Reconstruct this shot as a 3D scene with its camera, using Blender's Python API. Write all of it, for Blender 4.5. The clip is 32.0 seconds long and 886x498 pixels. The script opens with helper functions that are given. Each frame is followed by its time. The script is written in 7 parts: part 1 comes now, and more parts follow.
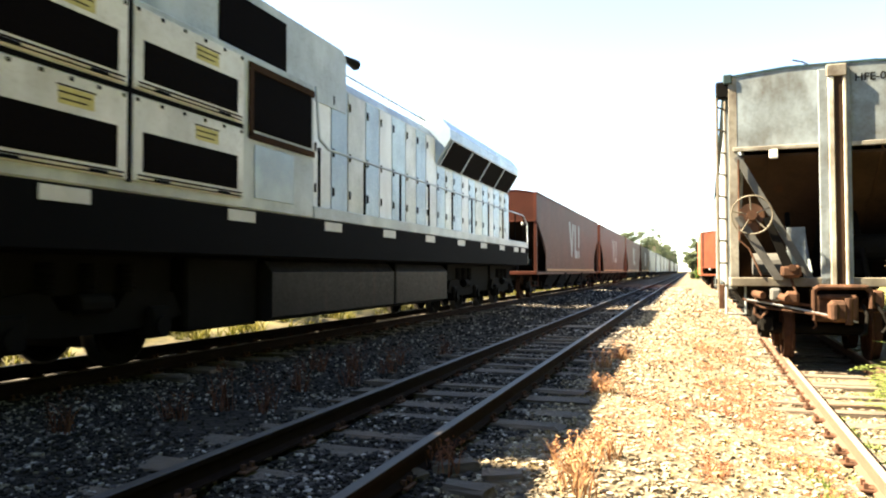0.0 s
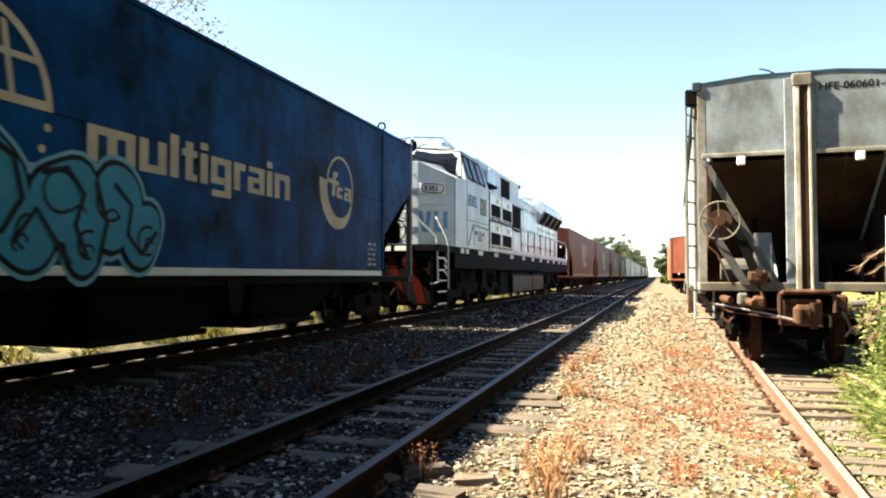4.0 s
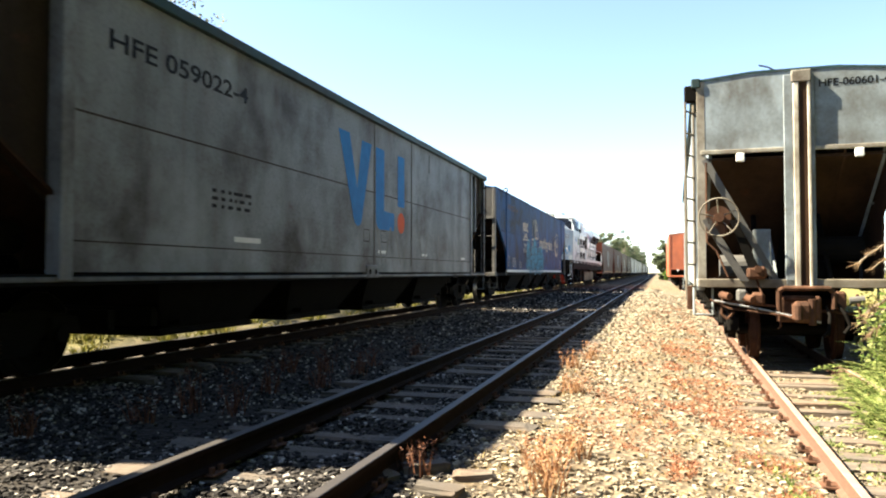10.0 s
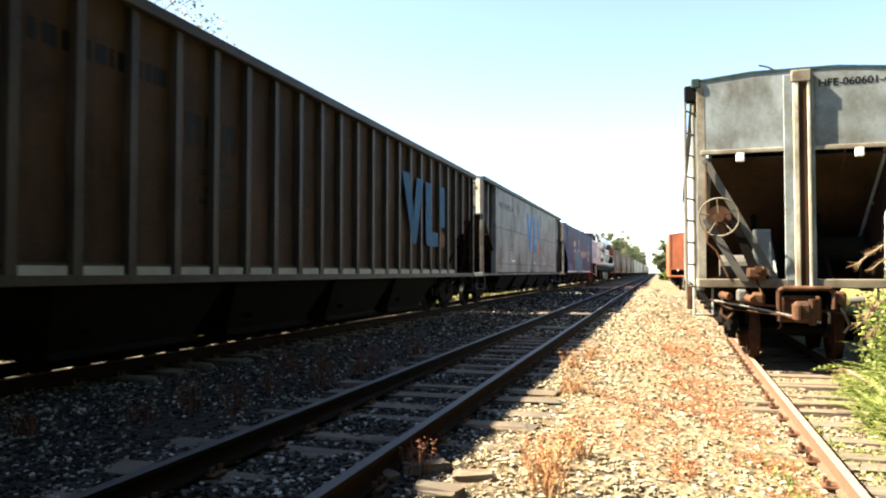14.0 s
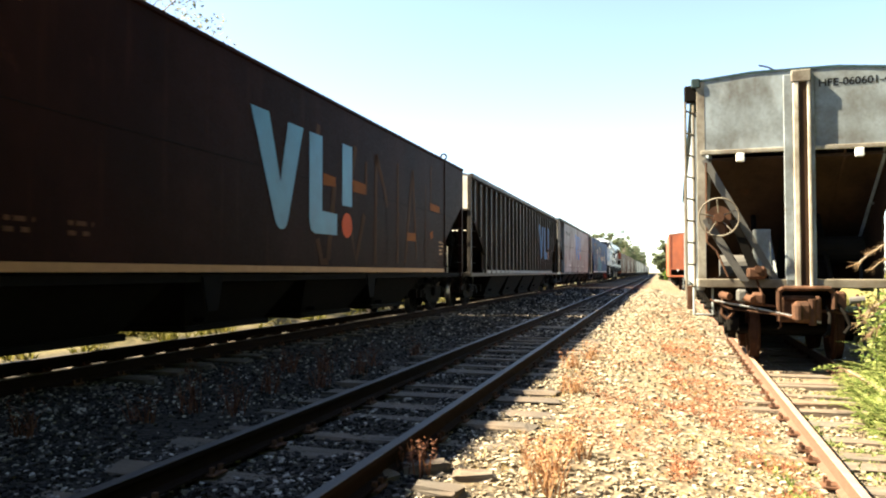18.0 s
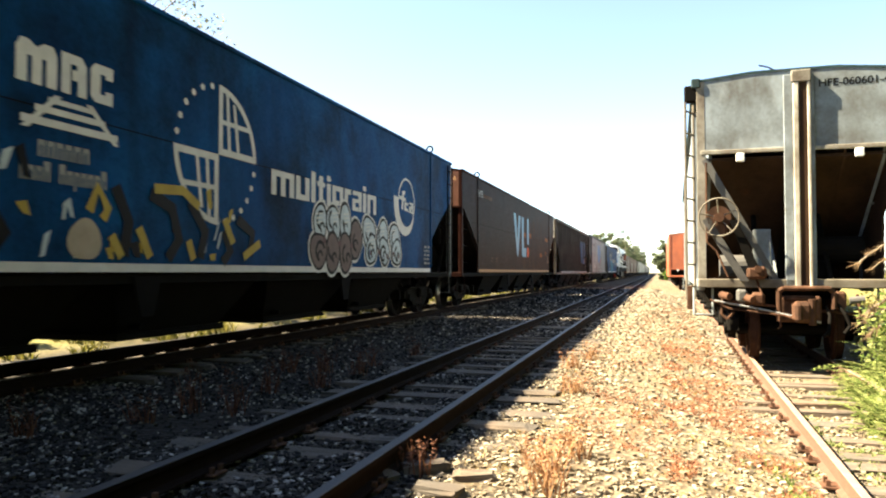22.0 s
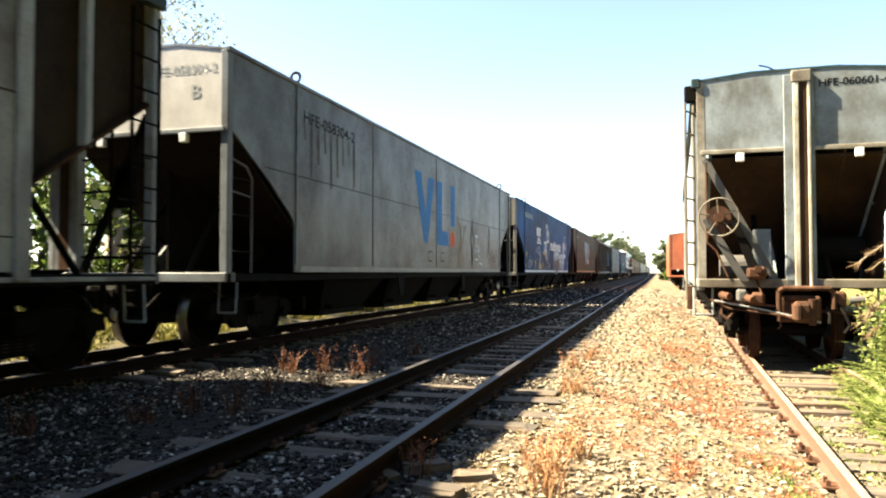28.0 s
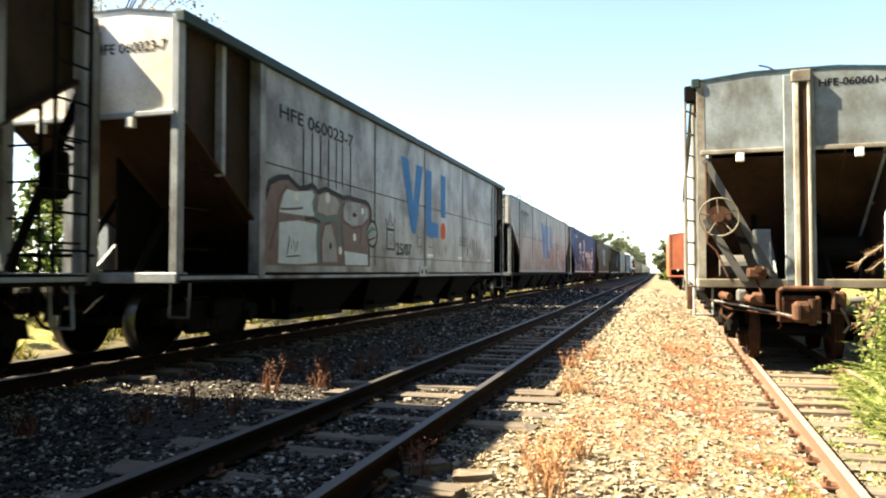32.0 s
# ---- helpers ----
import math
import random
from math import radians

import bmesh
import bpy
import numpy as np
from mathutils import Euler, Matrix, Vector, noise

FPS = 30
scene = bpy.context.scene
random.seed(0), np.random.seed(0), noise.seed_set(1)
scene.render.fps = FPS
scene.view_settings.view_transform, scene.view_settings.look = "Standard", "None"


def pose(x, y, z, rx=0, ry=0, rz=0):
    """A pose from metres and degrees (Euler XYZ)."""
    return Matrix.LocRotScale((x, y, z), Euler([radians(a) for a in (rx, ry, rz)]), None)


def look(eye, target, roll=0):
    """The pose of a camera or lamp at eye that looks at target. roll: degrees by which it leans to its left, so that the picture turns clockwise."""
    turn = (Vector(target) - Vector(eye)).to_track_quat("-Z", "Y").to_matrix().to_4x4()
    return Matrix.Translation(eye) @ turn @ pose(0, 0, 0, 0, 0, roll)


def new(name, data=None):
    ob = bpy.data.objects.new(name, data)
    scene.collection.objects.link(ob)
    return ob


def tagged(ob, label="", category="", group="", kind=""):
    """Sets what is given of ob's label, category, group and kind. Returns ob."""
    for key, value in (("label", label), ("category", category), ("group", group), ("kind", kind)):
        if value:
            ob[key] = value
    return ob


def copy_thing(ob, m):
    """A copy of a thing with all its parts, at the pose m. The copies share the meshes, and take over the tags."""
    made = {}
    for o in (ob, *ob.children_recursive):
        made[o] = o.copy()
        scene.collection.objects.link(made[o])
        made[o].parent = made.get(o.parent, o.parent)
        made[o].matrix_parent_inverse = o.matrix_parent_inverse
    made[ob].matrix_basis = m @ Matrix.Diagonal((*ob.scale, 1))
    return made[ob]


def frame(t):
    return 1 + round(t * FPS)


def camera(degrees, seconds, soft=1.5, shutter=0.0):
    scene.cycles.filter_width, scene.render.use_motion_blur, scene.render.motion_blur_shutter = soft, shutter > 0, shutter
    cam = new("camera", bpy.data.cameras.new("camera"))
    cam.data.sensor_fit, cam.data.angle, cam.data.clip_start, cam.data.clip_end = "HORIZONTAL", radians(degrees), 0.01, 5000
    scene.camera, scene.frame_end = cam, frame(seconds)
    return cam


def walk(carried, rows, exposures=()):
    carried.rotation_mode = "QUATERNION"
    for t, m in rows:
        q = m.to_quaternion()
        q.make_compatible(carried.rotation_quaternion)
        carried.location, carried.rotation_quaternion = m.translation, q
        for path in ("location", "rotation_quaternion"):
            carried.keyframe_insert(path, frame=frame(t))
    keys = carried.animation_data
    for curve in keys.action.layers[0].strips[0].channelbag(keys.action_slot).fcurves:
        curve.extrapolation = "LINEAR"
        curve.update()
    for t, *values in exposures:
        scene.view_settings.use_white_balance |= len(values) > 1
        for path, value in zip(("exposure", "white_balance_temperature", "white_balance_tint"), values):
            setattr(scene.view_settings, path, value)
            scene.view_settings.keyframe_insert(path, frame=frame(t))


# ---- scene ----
cam = camera(62.58, 32.0, soft=2.05, shutter=0.3)


def aim(yaw, pitch, roll, x=0.0, y=0.0, z=1.25):
    """Camera pose from its yaw to the left of the tracks, its tilt up and its lean."""
    a, b = radians(yaw), radians(pitch)
    way = Vector((-math.sin(a) * math.cos(b), math.cos(a) * math.cos(b), math.sin(b)))
    return look((x, y, z), Vector((x, y, z)) + way * 10, roll)


PATH = [
    (0.0, aim(18.68, 1.75, -0.10)), (0.5, aim(18.61, 1.68, 0.09)), (1.0, aim(18.25, 1.83, 0.04)),
    (1.5, aim(15.90, 2.28, 0.16)), (2.0, aim(14.56, 2.28, 0.03)), (2.5, aim(14.87, 2.20, 0.07)),
    (3.0, aim(15.29, 2.40, -0.08)), (3.5, aim(16.33, 2.45, -0.06)), (4.2, aim(16.52, 1.95, 0.0)), (5.0, aim(16.45, 1.82, 0.0)),
    (5.5, aim(16.45, 1.82, 0.0)), (32.0, aim(16.45, 1.82, 0.0)),
]
walk(cam, PATH, exposures=[(0.0, 3.55, 7300, 9.5), (0.6, 3.75, 7300, 9.5), (1.2, 3.8, 7300, 9.5), (1.9, 2.85, 7100, 9.5), (3.0, 2.9, 6900, 9.5), (5.5, 3.0, 6600, 9.5), (10.0, 3.0, 6600, 9.5),
                           (12.5, 3.08, 6900, 9.5), (17.0, 3.12, 7100, 9.5), (20.0, 3.14, 7200, 9.5), (32.0, 3.14, 7200, 9.5)])

# ---- light ----
SUN = Vector((-1.0, -0.185, 1.06)).normalized()
sun = new("sun", bpy.data.lights.new("sun", "SUN"))
sun.data.energy, sun.data.angle, sun.data.color = 5.0, radians(0.53), (1.0, 0.885, 0.665)
sun.matrix_basis = look((0, 0, 0), -SUN)
world = bpy.data.worlds.new("sky")
scene.world = world
world.use_nodes = True
wn = world.node_tree
sky = wn.nodes.new("ShaderNodeTexSky")
sky.sky_type, sky.sun_disc = "NISHITA", False
sky.sun_elevation = math.asin(SUN.z)
sky.sun_rotation = math.atan2(SUN.x, SUN.y)
sky.air_density, sky.dust_density, sky.ozone_density, sky.altitude = 1.0, 2.0, 1.0, 2000
wn.links.new(sky.outputs[0], wn.nodes["Background"].inputs[0])
wn.nodes["Background"].inputs[1].default_value = 0.052


# ---- materials ----
def tree_of(name):
    m = bpy.data.materials.new(name)
    m.use_nodes = True
    return m, m.node_tree, m.node_tree.nodes["Principled BSDF"]


def ramp(nt, fac, stops):
    r = nt.nodes.new("ShaderNodeValToRGB")
    while len(r.color_ramp.elements) < len(stops):
        r.color_ramp.elements.new(0.5)
    for e, (p, c) in zip(r.color_ramp.elements, stops):
        e.position, e.color = p, (*c, 1) if len(c) == 3 else c
    nt.links.new(fac, r.inputs[0])
    return r.outputs[0]


def noise_of(nt, scale, detail=4.0, rough=0.55, stretch=(1, 1, 1), offset=True):
    tc = nt.nodes.new("ShaderNodeTexCoord")
    mp = nt.nodes.new("ShaderNodeMapping")
    mp.inputs["Scale"].default_value = stretch
    nt.links.new(tc.outputs["Object"], mp.inputs[0])
    n = nt.nodes.new("ShaderNodeTexNoise")
    n.noise_dimensions = "4D"
    n.inputs["Scale"].default_value, n.inputs["Detail"].default_value, n.inputs["Roughness"].default_value = scale, detail, rough
    nt.links.new(mp.outputs[0], n.inputs["Vector"])
    if offset:
        info = nt.nodes.new("ShaderNodeObjectInfo")
        mul = nt.nodes.new("ShaderNodeMath")
        mul.operation = "MULTIPLY"
        mul.inputs[1].default_value = 37.0
        nt.links.new(info.outputs["Random"], mul.inputs[0])
        nt.links.new(mul.outputs[0], n.inputs["W"])
    return n.outputs["Fac"]


def mix(nt, fac, a, b, kind="MIX"):
    m = nt.nodes.new("ShaderNodeMix")
    m.data_type, m.blend_type = "RGBA", kind
    for sock, v in ((m.inputs[0], fac), (m.inputs[6], a), (m.inputs[7], b)):
        if isinstance(v, (int, float)):
            sock.default_value = v
        elif isinstance(v, tuple):
            sock.default_value = (*v[:3], 1)
        else:
            nt.links.new(v, sock)
    return m.outputs[2]


def bump(nt, bsdf, height, strength, distance=0.01):
    b = nt.nodes.new("ShaderNodeBump")
    b.inputs["Strength"].default_value, b.inputs["Distance"].default_value = strength, distance
    nt.links.new(height, b.inputs["Height"])
    nt.links.new(b.outputs[0], bsdf.inputs["Normal"])


def plain(name, colour, rough=0.6, metal=0.0, vary=0.25, scale=6.0, grain=0.15, spec=0.5):
    """A surface with blotches and fine grain round one colour."""
    m, nt, p = tree_of(name)
    a = noise_of(nt, scale)
    b = noise_of(nt, scale * 9, 3)
    lo = tuple(c * (1 - vary) for c in colour)
    hi = tuple(min(1, c * (1 + vary)) for c in colour)
    c = mix(nt, b, ramp(nt, a, [(0.3, lo), (0.7, hi)]), colour)
    nt.links.new(c, p.inputs["Base Color"])
    p.inputs["Roughness"].default_value, p.inputs["Metallic"].default_value = rough, metal
    p.inputs["Specular IOR Level"].default_value = spec
    if grain:
        bump(nt, p, b, grain)
    return m


def painted(name, colour, dirt, rust=(0.075, 0.028, 0.014), streaks=0.5, rusty=0.35, rough=0.45, faded=None, spec=0.5, runs=0.5, size=1.0, worn=0.5):
    """Old paint on sheet steel: fading, run-down dirt, rust spots and slight dents."""
    m, nt, p = tree_of(name)
    fade = noise_of(nt, 0.55 * size, 3)
    base = ramp(nt, fade, [(0.3, tuple(c * 0.82 for c in colour)), (0.7, faded or tuple(min(1, c * 1.15) for c in colour))])
    run = noise_of(nt, 1.5 * size, 4, 0.55, (1.0, 1.0, 0.28))
    base = mix(nt, ramp(nt, run, [(0.46, (0, 0, 0)), (0.78, (0.8 * streaks,) * 3)]), base, dirt)
    stain = noise_of(nt, 0.75 * size, 5, 0.62)
    base = mix(nt, ramp(nt, stain, [(0.44, (0, 0, 0)), (0.66, (0.9 * streaks,) * 3)]), base, dirt)
    fine = noise_of(nt, 24, 4, 0.6)
    base = mix(nt, ramp(nt, fine, [(0.45, (0, 0, 0)), (0.8, (0.35,) * 3)]), base, dirt)
    spots = noise_of(nt, 3.4, 8, 0.72)
    base = mix(nt, ramp(nt, spots, [(0.60, (0, 0, 0)), (0.72, (rusty,) * 3)]), base, rust)
    lines = noise_of(nt, 4.0, 4, 0.55, (1.0, 1.3, 0.10))
    base = mix(nt, ramp(nt, lines, [(0.58, (0, 0, 0)), (0.76, (0.6 * runs,) * 3)]), base, rust)
    pale = noise_of(nt, 0.95 * size, 4, 0.55, (1.0, 1.0, 0.6))
    base = mix(nt, ramp(nt, pale, [(0.50, (0, 0, 0)), (0.68, (worn,) * 3)]), base, tuple(min(0.8, 1.7 * c) for c in colour))
    nt.links.new(base, p.inputs["Base Color"])
    nt.links.new(ramp(nt, fine, [(0.3, (rough - 0.08,) * 3), (0.7, (rough + 0.18,) * 3)]), p.inputs["Roughness"])
    p.inputs["Specular IOR Level"].default_value = spec
    dents = noise_of(nt, 1.1, 2)
    bump(nt, p, mix(nt, 0.12, dents, fine), 0.5, 0.03)
    return m


M_BLUE = painted("blue_paint", (0.0008, 0.038, 0.135), (0.0018, 0.006, 0.012), rust=(0.006, 0.006, 0.008), streaks=0.85, rusty=0.12, faded=(0.001, 0.078, 0.24), rough=0.52, spec=0.03, runs=0.2)
M_BLUEGRIMY = painted("grimy_blue_paint", (0.0006, 0.024, 0.095), (0.0012, 0.0032, 0.006), rust=(0.004, 0.004, 0.006), streaks=1.15, rusty=0.2, faded=(0.0009, 0.072, 0.24), rough=0.48, spec=0.03, runs=0.35, size=1.5)
M_BROWN = painted("brown_paint", (0.0155, 0.0058, 0.0045), (0.007, 0.004, 0.0034), streaks=0.4, rusty=0.35, rough=0.45, spec=0.016, runs=0.3)
M_REDBROWN = painted("red_brown_paint", (0.060, 0.018, 0.012), (0.03, 0.013, 0.010), streaks=0.4, rusty=0.4, rough=0.5, spec=0.08)
M_DUSK = painted("dusky_grey_paint", (0.170, 0.188, 0.208), (0.036, 0.028, 0.024), streaks=0.95, rusty=0.5, rough=0.45, spec=0.05, runs=0.4)
M_GREY = painted("weathered_grey_paint", (0.245, 0.278, 0.312), (0.060, 0.050, 0.046), streaks=1.05, rusty=0.4, rough=0.40, spec=0.12, runs=0.45, size=1.4)
M_PALE = painted("pale_grey_paint", (0.128, 0.148, 0.166), (0.044, 0.037, 0.034), streaks=0.9, rusty=0.3, rough=0.38, spec=0.09, runs=0.55)
M_DUN = painted("dun_grey_paint", (0.042, 0.028, 0.022), (0.010, 0.007, 0.0055), streaks=0.7, rusty=0.6, rough=0.6, spec=0.04)
# end paints paler than the sides: the grazing sun is put into their colour
M_OLIVE = painted("grimy_cream_paint_with_sun", (0.74, 0.71, 0.62), (0.24, 0.19, 0.13), streaks=0.6, rusty=0.6, rough=0.6, spec=0.3)
M_PALEEND = painted("grey_white_end_paint_with_sun", (0.30, 0.30, 0.295), (0.13, 0.115, 0.10), streaks=0.4, rusty=0.3, rough=0.6, spec=0.3)
M_OLD = painted("old_zinc_grey_paint", (0.195, 0.232, 0.255), (0.06, 0.05, 0.036), rust=(0.085, 0.05, 0.028), streaks=0.78, rusty=0.6, rough=0.6, spec=0.2, runs=0.8, size=1.8, worn=0.7)
M_POST = painted("rust_stained_cream_post_paint", (0.25, 0.24, 0.205), (0.06, 0.04, 0.026), size=2.5, streaks=1.0, rusty=0.9, rough=0.65, spec=0.25, runs=0.9)
M_FLANGE = painted("pale_cream_flange_paint", (0.42, 0.39, 0.33), (0.12, 0.09, 0.06), size=2.5, streaks=0.8, rusty=0.7, rough=0.65, spec=0.25, runs=0.8)
M_BEIGE = painted("rust_streaked_beige_paint", (0.135, 0.122, 0.098), (0.05, 0.036, 0.024), size=2.5, streaks=0.9, rusty=0.8, rough=0.65, spec=0.2, runs=0.8)
M_DULLEND = painted("dull_grey_end_paint", (0.088, 0.088, 0.085), (0.028, 0.024, 0.021), streaks=0.7, rusty=0.4, rough=0.6, spec=0.3)
# end of the brown wagon, its sunlight put into a paler colour
M_SALMON = painted("salmon_end_paint_with_sun", (0.105, 0.046, 0.031), (0.042, 0.022, 0.016), streaks=0.5, rusty=0.3, rough=0.6, spec=0.1)
M_RIB = painted("worn_rib_paint", (0.034, 0.030, 0.027), (0.014, 0.011, 0.009), streaks=0.6, rusty=0.6, rough=0.5, spec=0.15)
M_DARKTANK = painted("dusty_dark_tank_paint", (0.012, 0.0115, 0.012), (0.005, 0.0047, 0.0045), streaks=0.6, rusty=0.15, rough=0.45, spec=0.06)
M_SEAM = painted("dirty_joint_paint", (0.10, 0.10, 0.10), (0.035, 0.03, 0.026), streaks=0.8, rusty=0.5, rough=0.6, spec=0.04)
# rusty brown, taken darker for the shade inside the recessed bays
M_BAY = painted("shade_dark_brown_bay_sheet", (0.030, 0.023, 0.018), (0.009, 0.0065, 0.005), streaks=0.8, rusty=0.5, rough=0.6, spec=0.04)
M_OLDCREAM = plain("weathered_cream_letter_paint", (0.36, 0.31, 0.25), 0.6, vary=0.35, scale=3.0, spec=0.05)
M_SKYSPRAY = plain("sky_blue_spray_paint", (0.035, 0.19, 0.30), 0.6, vary=0.35, scale=2.5, spec=0.05)
M_SKYRIM = plain("pale_sky_spray_paint", (0.12, 0.30, 0.40), 0.6, vary=0.3, spec=0.05)
M_OLDTAN = plain("worn_brown_letter_paint", (0.050, 0.024, 0.012), 0.7, vary=0.5, scale=2.0, spec=0.05)
M_OLDORANGE = plain("worn_orange_letter_paint", (0.17, 0.056, 0.015), 0.7, vary=0.5, scale=2.0, spec=0.05)
M_CHALK = plain("faded_pale_grey_paint", (0.150, 0.152, 0.152), 0.7, vary=0.45, scale=3.0, spec=0.05)
M_FADEDAZURE = plain("faded_azure_paint", (0.10, 0.24, 0.40), 0.5, vary=0.35, scale=2.0, spec=0.05)
# the black of the recess below the slope is put into this sheet
M_SLOPEDARK = painted("shade_black_inner_sheet", (0.012, 0.0085, 0.0065), (0.005, 0.004, 0.0035), streaks=0.7, rusty=0.4, rough=0.8, spec=0.02)
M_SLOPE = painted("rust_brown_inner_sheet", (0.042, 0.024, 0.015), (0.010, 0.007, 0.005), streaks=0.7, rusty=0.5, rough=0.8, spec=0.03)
M_ORANGE = painted("orange_paint", (0.32, 0.085, 0.035), (0.14, 0.06, 0.04), streaks=0.3, rusty=0.3)
M_LOCO = painted("silver_grey_paint", (0.42, 0.48, 0.53), (0.17, 0.175, 0.18), streaks=0.42, rusty=0.08, rough=0.3, spec=0.08, runs=0.15)
# darker than the cab: the nose's missing sunlight is put into the paint
M_NOSE = painted("shade_toned_nose_paint", (0.29, 0.345, 0.39), (0.14, 0.15, 0.155), streaks=0.4, rusty=0.06, rough=0.4, spec=0.06, runs=0.2)
# silver with the blue of the reflected sky put into it
M_LOCO_DOOR = painted("sky_tinted_silver_paint", (0.38, 0.49, 0.60), (0.15, 0.18, 0.21), streaks=0.55, rusty=0.08, rough=0.2, spec=0.22, runs=0.1)
# door colour that stands for a cream reflection
M_DOOR_CREAM = painted("cream_reflection_door_paint", (0.52, 0.52, 0.46), (0.2, 0.19, 0.16), streaks=0.55, rusty=0.15, rough=0.22, spec=0.2, runs=0.3)
M_LOCO_PANEL = painted("white_panel_paint", (0.74, 0.77, 0.79), (0.26, 0.25, 0.23), streaks=0.5, rusty=0.1, rough=0.25, spec=0.1, runs=0.15)
M_WHITE = plain("white_paint", (0.56, 0.57, 0.57), 0.6, vary=0.2, spec=0.05)
M_CREAM = plain("cream_stripe_paint", (0.34, 0.195, 0.098), 0.6, vary=0.25, spec=0.12)
M_CYAN = plain("light_blue_paint", (0.014, 0.15, 0.27), 0.45, vary=0.4, scale=2.5, spec=0.28)
M_AZURE = plain("azure_paint", (0.0008, 0.115, 0.33), 0.6, vary=0.3, spec=0.12)
M_DIMAZURE = plain("grimy_azure_paint", (0.010, 0.066, 0.150), 0.6, vary=0.4, scale=2.5, spec=0.05)
M_MUSTARD = plain("mustard_spray_paint", (0.17, 0.135, 0.085), 0.6, vary=0.4, scale=3.0, spec=0.05)
M_ROOF = painted("dark_teal_roof_paint", (0.020, 0.045, 0.050), (0.03, 0.025, 0.02), streaks=0.6, rusty=0.5, rough=0.5, spec=0.1)
M_PEACH = plain("orange_dot_paint", (0.44, 0.055, 0.004), 0.6, vary=0.2, spec=0.12)
M_BLACKPAINT = plain("black_letter_paint", (0.0025, 0.0025, 0.003), 0.6, spec=0.12)
M_GREYLET = plain("grey_letter_paint", (0.25, 0.26, 0.265), 0.6, vary=0.3, spec=0.05)
M_TAN = plain("faded_tan_letter_paint", (0.085, 0.038, 0.019), 0.7, vary=0.4, spec=0.12)
M_YELLOW = plain("yellow_paint", (0.36, 0.27, 0.06), 0.6, spec=0.12)
M_PALEYELLOW = plain("pale_yellow_label", (0.50, 0.46, 0.20), 0.6, vary=0.3, spec=0.1)
M_GREEN = plain("flag_green_paint", (0.0, 0.11, 0.035), 0.5, spec=0.12)
M_NAVY = plain("flag_blue_paint", (0.01, 0.03, 0.2), 0.5, spec=0.12)
M_SILVER = plain("silver_spray_paint", (0.40, 0.48, 0.54), 0.5, vary=0.3, spec=0.05)
M_PINK = plain("dull_pink_spray_paint", (0.13, 0.095, 0.092), 0.6, vary=0.3, spec=0.12)
M_OLDPINK = plain("dull_red_spray_paint", (0.10, 0.055, 0.058), 0.6, vary=0.3, spec=0.1)
M_TEAL = plain("teal_spray_paint", (0.06, 0.14, 0.135), 0.6, vary=0.2, spec=0.12)
M_DARK = plain("near_black_steel", (0.005, 0.0045, 0.004), 0.8, vary=0.4, spec=0.04)
# near black because the shade below the wagons is put into the steel
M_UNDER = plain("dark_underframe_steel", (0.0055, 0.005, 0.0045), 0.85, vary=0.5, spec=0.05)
M_RUST = painted("rusty_cast_steel", (0.075, 0.038, 0.024), (0.018, 0.011, 0.008), rust=(0.17, 0.065, 0.027), streaks=0.9, rusty=0.9, rough=0.8, spec=0.08, runs=0.5, size=5.0, worn=0.6)
# worn wheels, darkened in colour for the shade they run in
M_TREAD = plain("shade_dark_worn_wheel_steel", (0.005, 0.0045, 0.004), 0.8, vary=0.3, spec=0.02)
M_OLDWHEEL = plain("rusted_wheel_steel", (0.030, 0.015, 0.010), 0.9, vary=0.5, scale=12, grain=0.3, spec=0.05)
M_SHADEDGLASS = plain("smoke_brown_window_glass", (0.010, 0.008, 0.0075), 0.25, vary=0.25, scale=14, grain=0, spec=0.10)
M_GLASS = plain("dark_window_glass", (0.003, 0.003, 0.004), 0.08, vary=0.1, grain=0)
M_MESH = plain("black_grille", (0.0035, 0.0027, 0.0025), 0.8, vary=0.4, scale=30, spec=0.02)
M_PIPE = plain("pale_handrail_paint", (0.34, 0.35, 0.35), 0.4, vary=0.15)
M_LAMP = plain("lamp_lens", (0.42, 0.42, 0.38), 0.12, vary=0.05, grain=0)
M_RED = plain("red_stripe_paint", (0.040, 0.004, 0.002), 0.6, vary=0.3, spec=0.03)
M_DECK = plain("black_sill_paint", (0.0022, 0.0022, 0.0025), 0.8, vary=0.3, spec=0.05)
# running rails: worn and rusty, with the train's shade darkening both colours
M_RAILTOP = plain("shade_dark_rail_head", (0.030, 0.025, 0.022), 0.55, metal=0.15, vary=0.4)
M_RAIL = plain("shade_dark_rusty_rail_steel", (0.011, 0.006, 0.0045), 0.9, vary=0.4, scale=12, grain=0.3, spec=0.06)
M_TYRE = plain("bright_worn_tyre_steel", (0.20, 0.19, 0.185), 0.30, metal=0.95, vary=0.15)
M_RAILOLD = plain("brown_rust_rail_steel", (0.090, 0.046, 0.028), 0.85, vary=0.4, scale=14, grain=0.3)
M_RAILOLDTOP = plain("dull_worn_rail_head", (0.225, 0.150, 0.112), 0.75, vary=0.45, scale=9, grain=0.35)


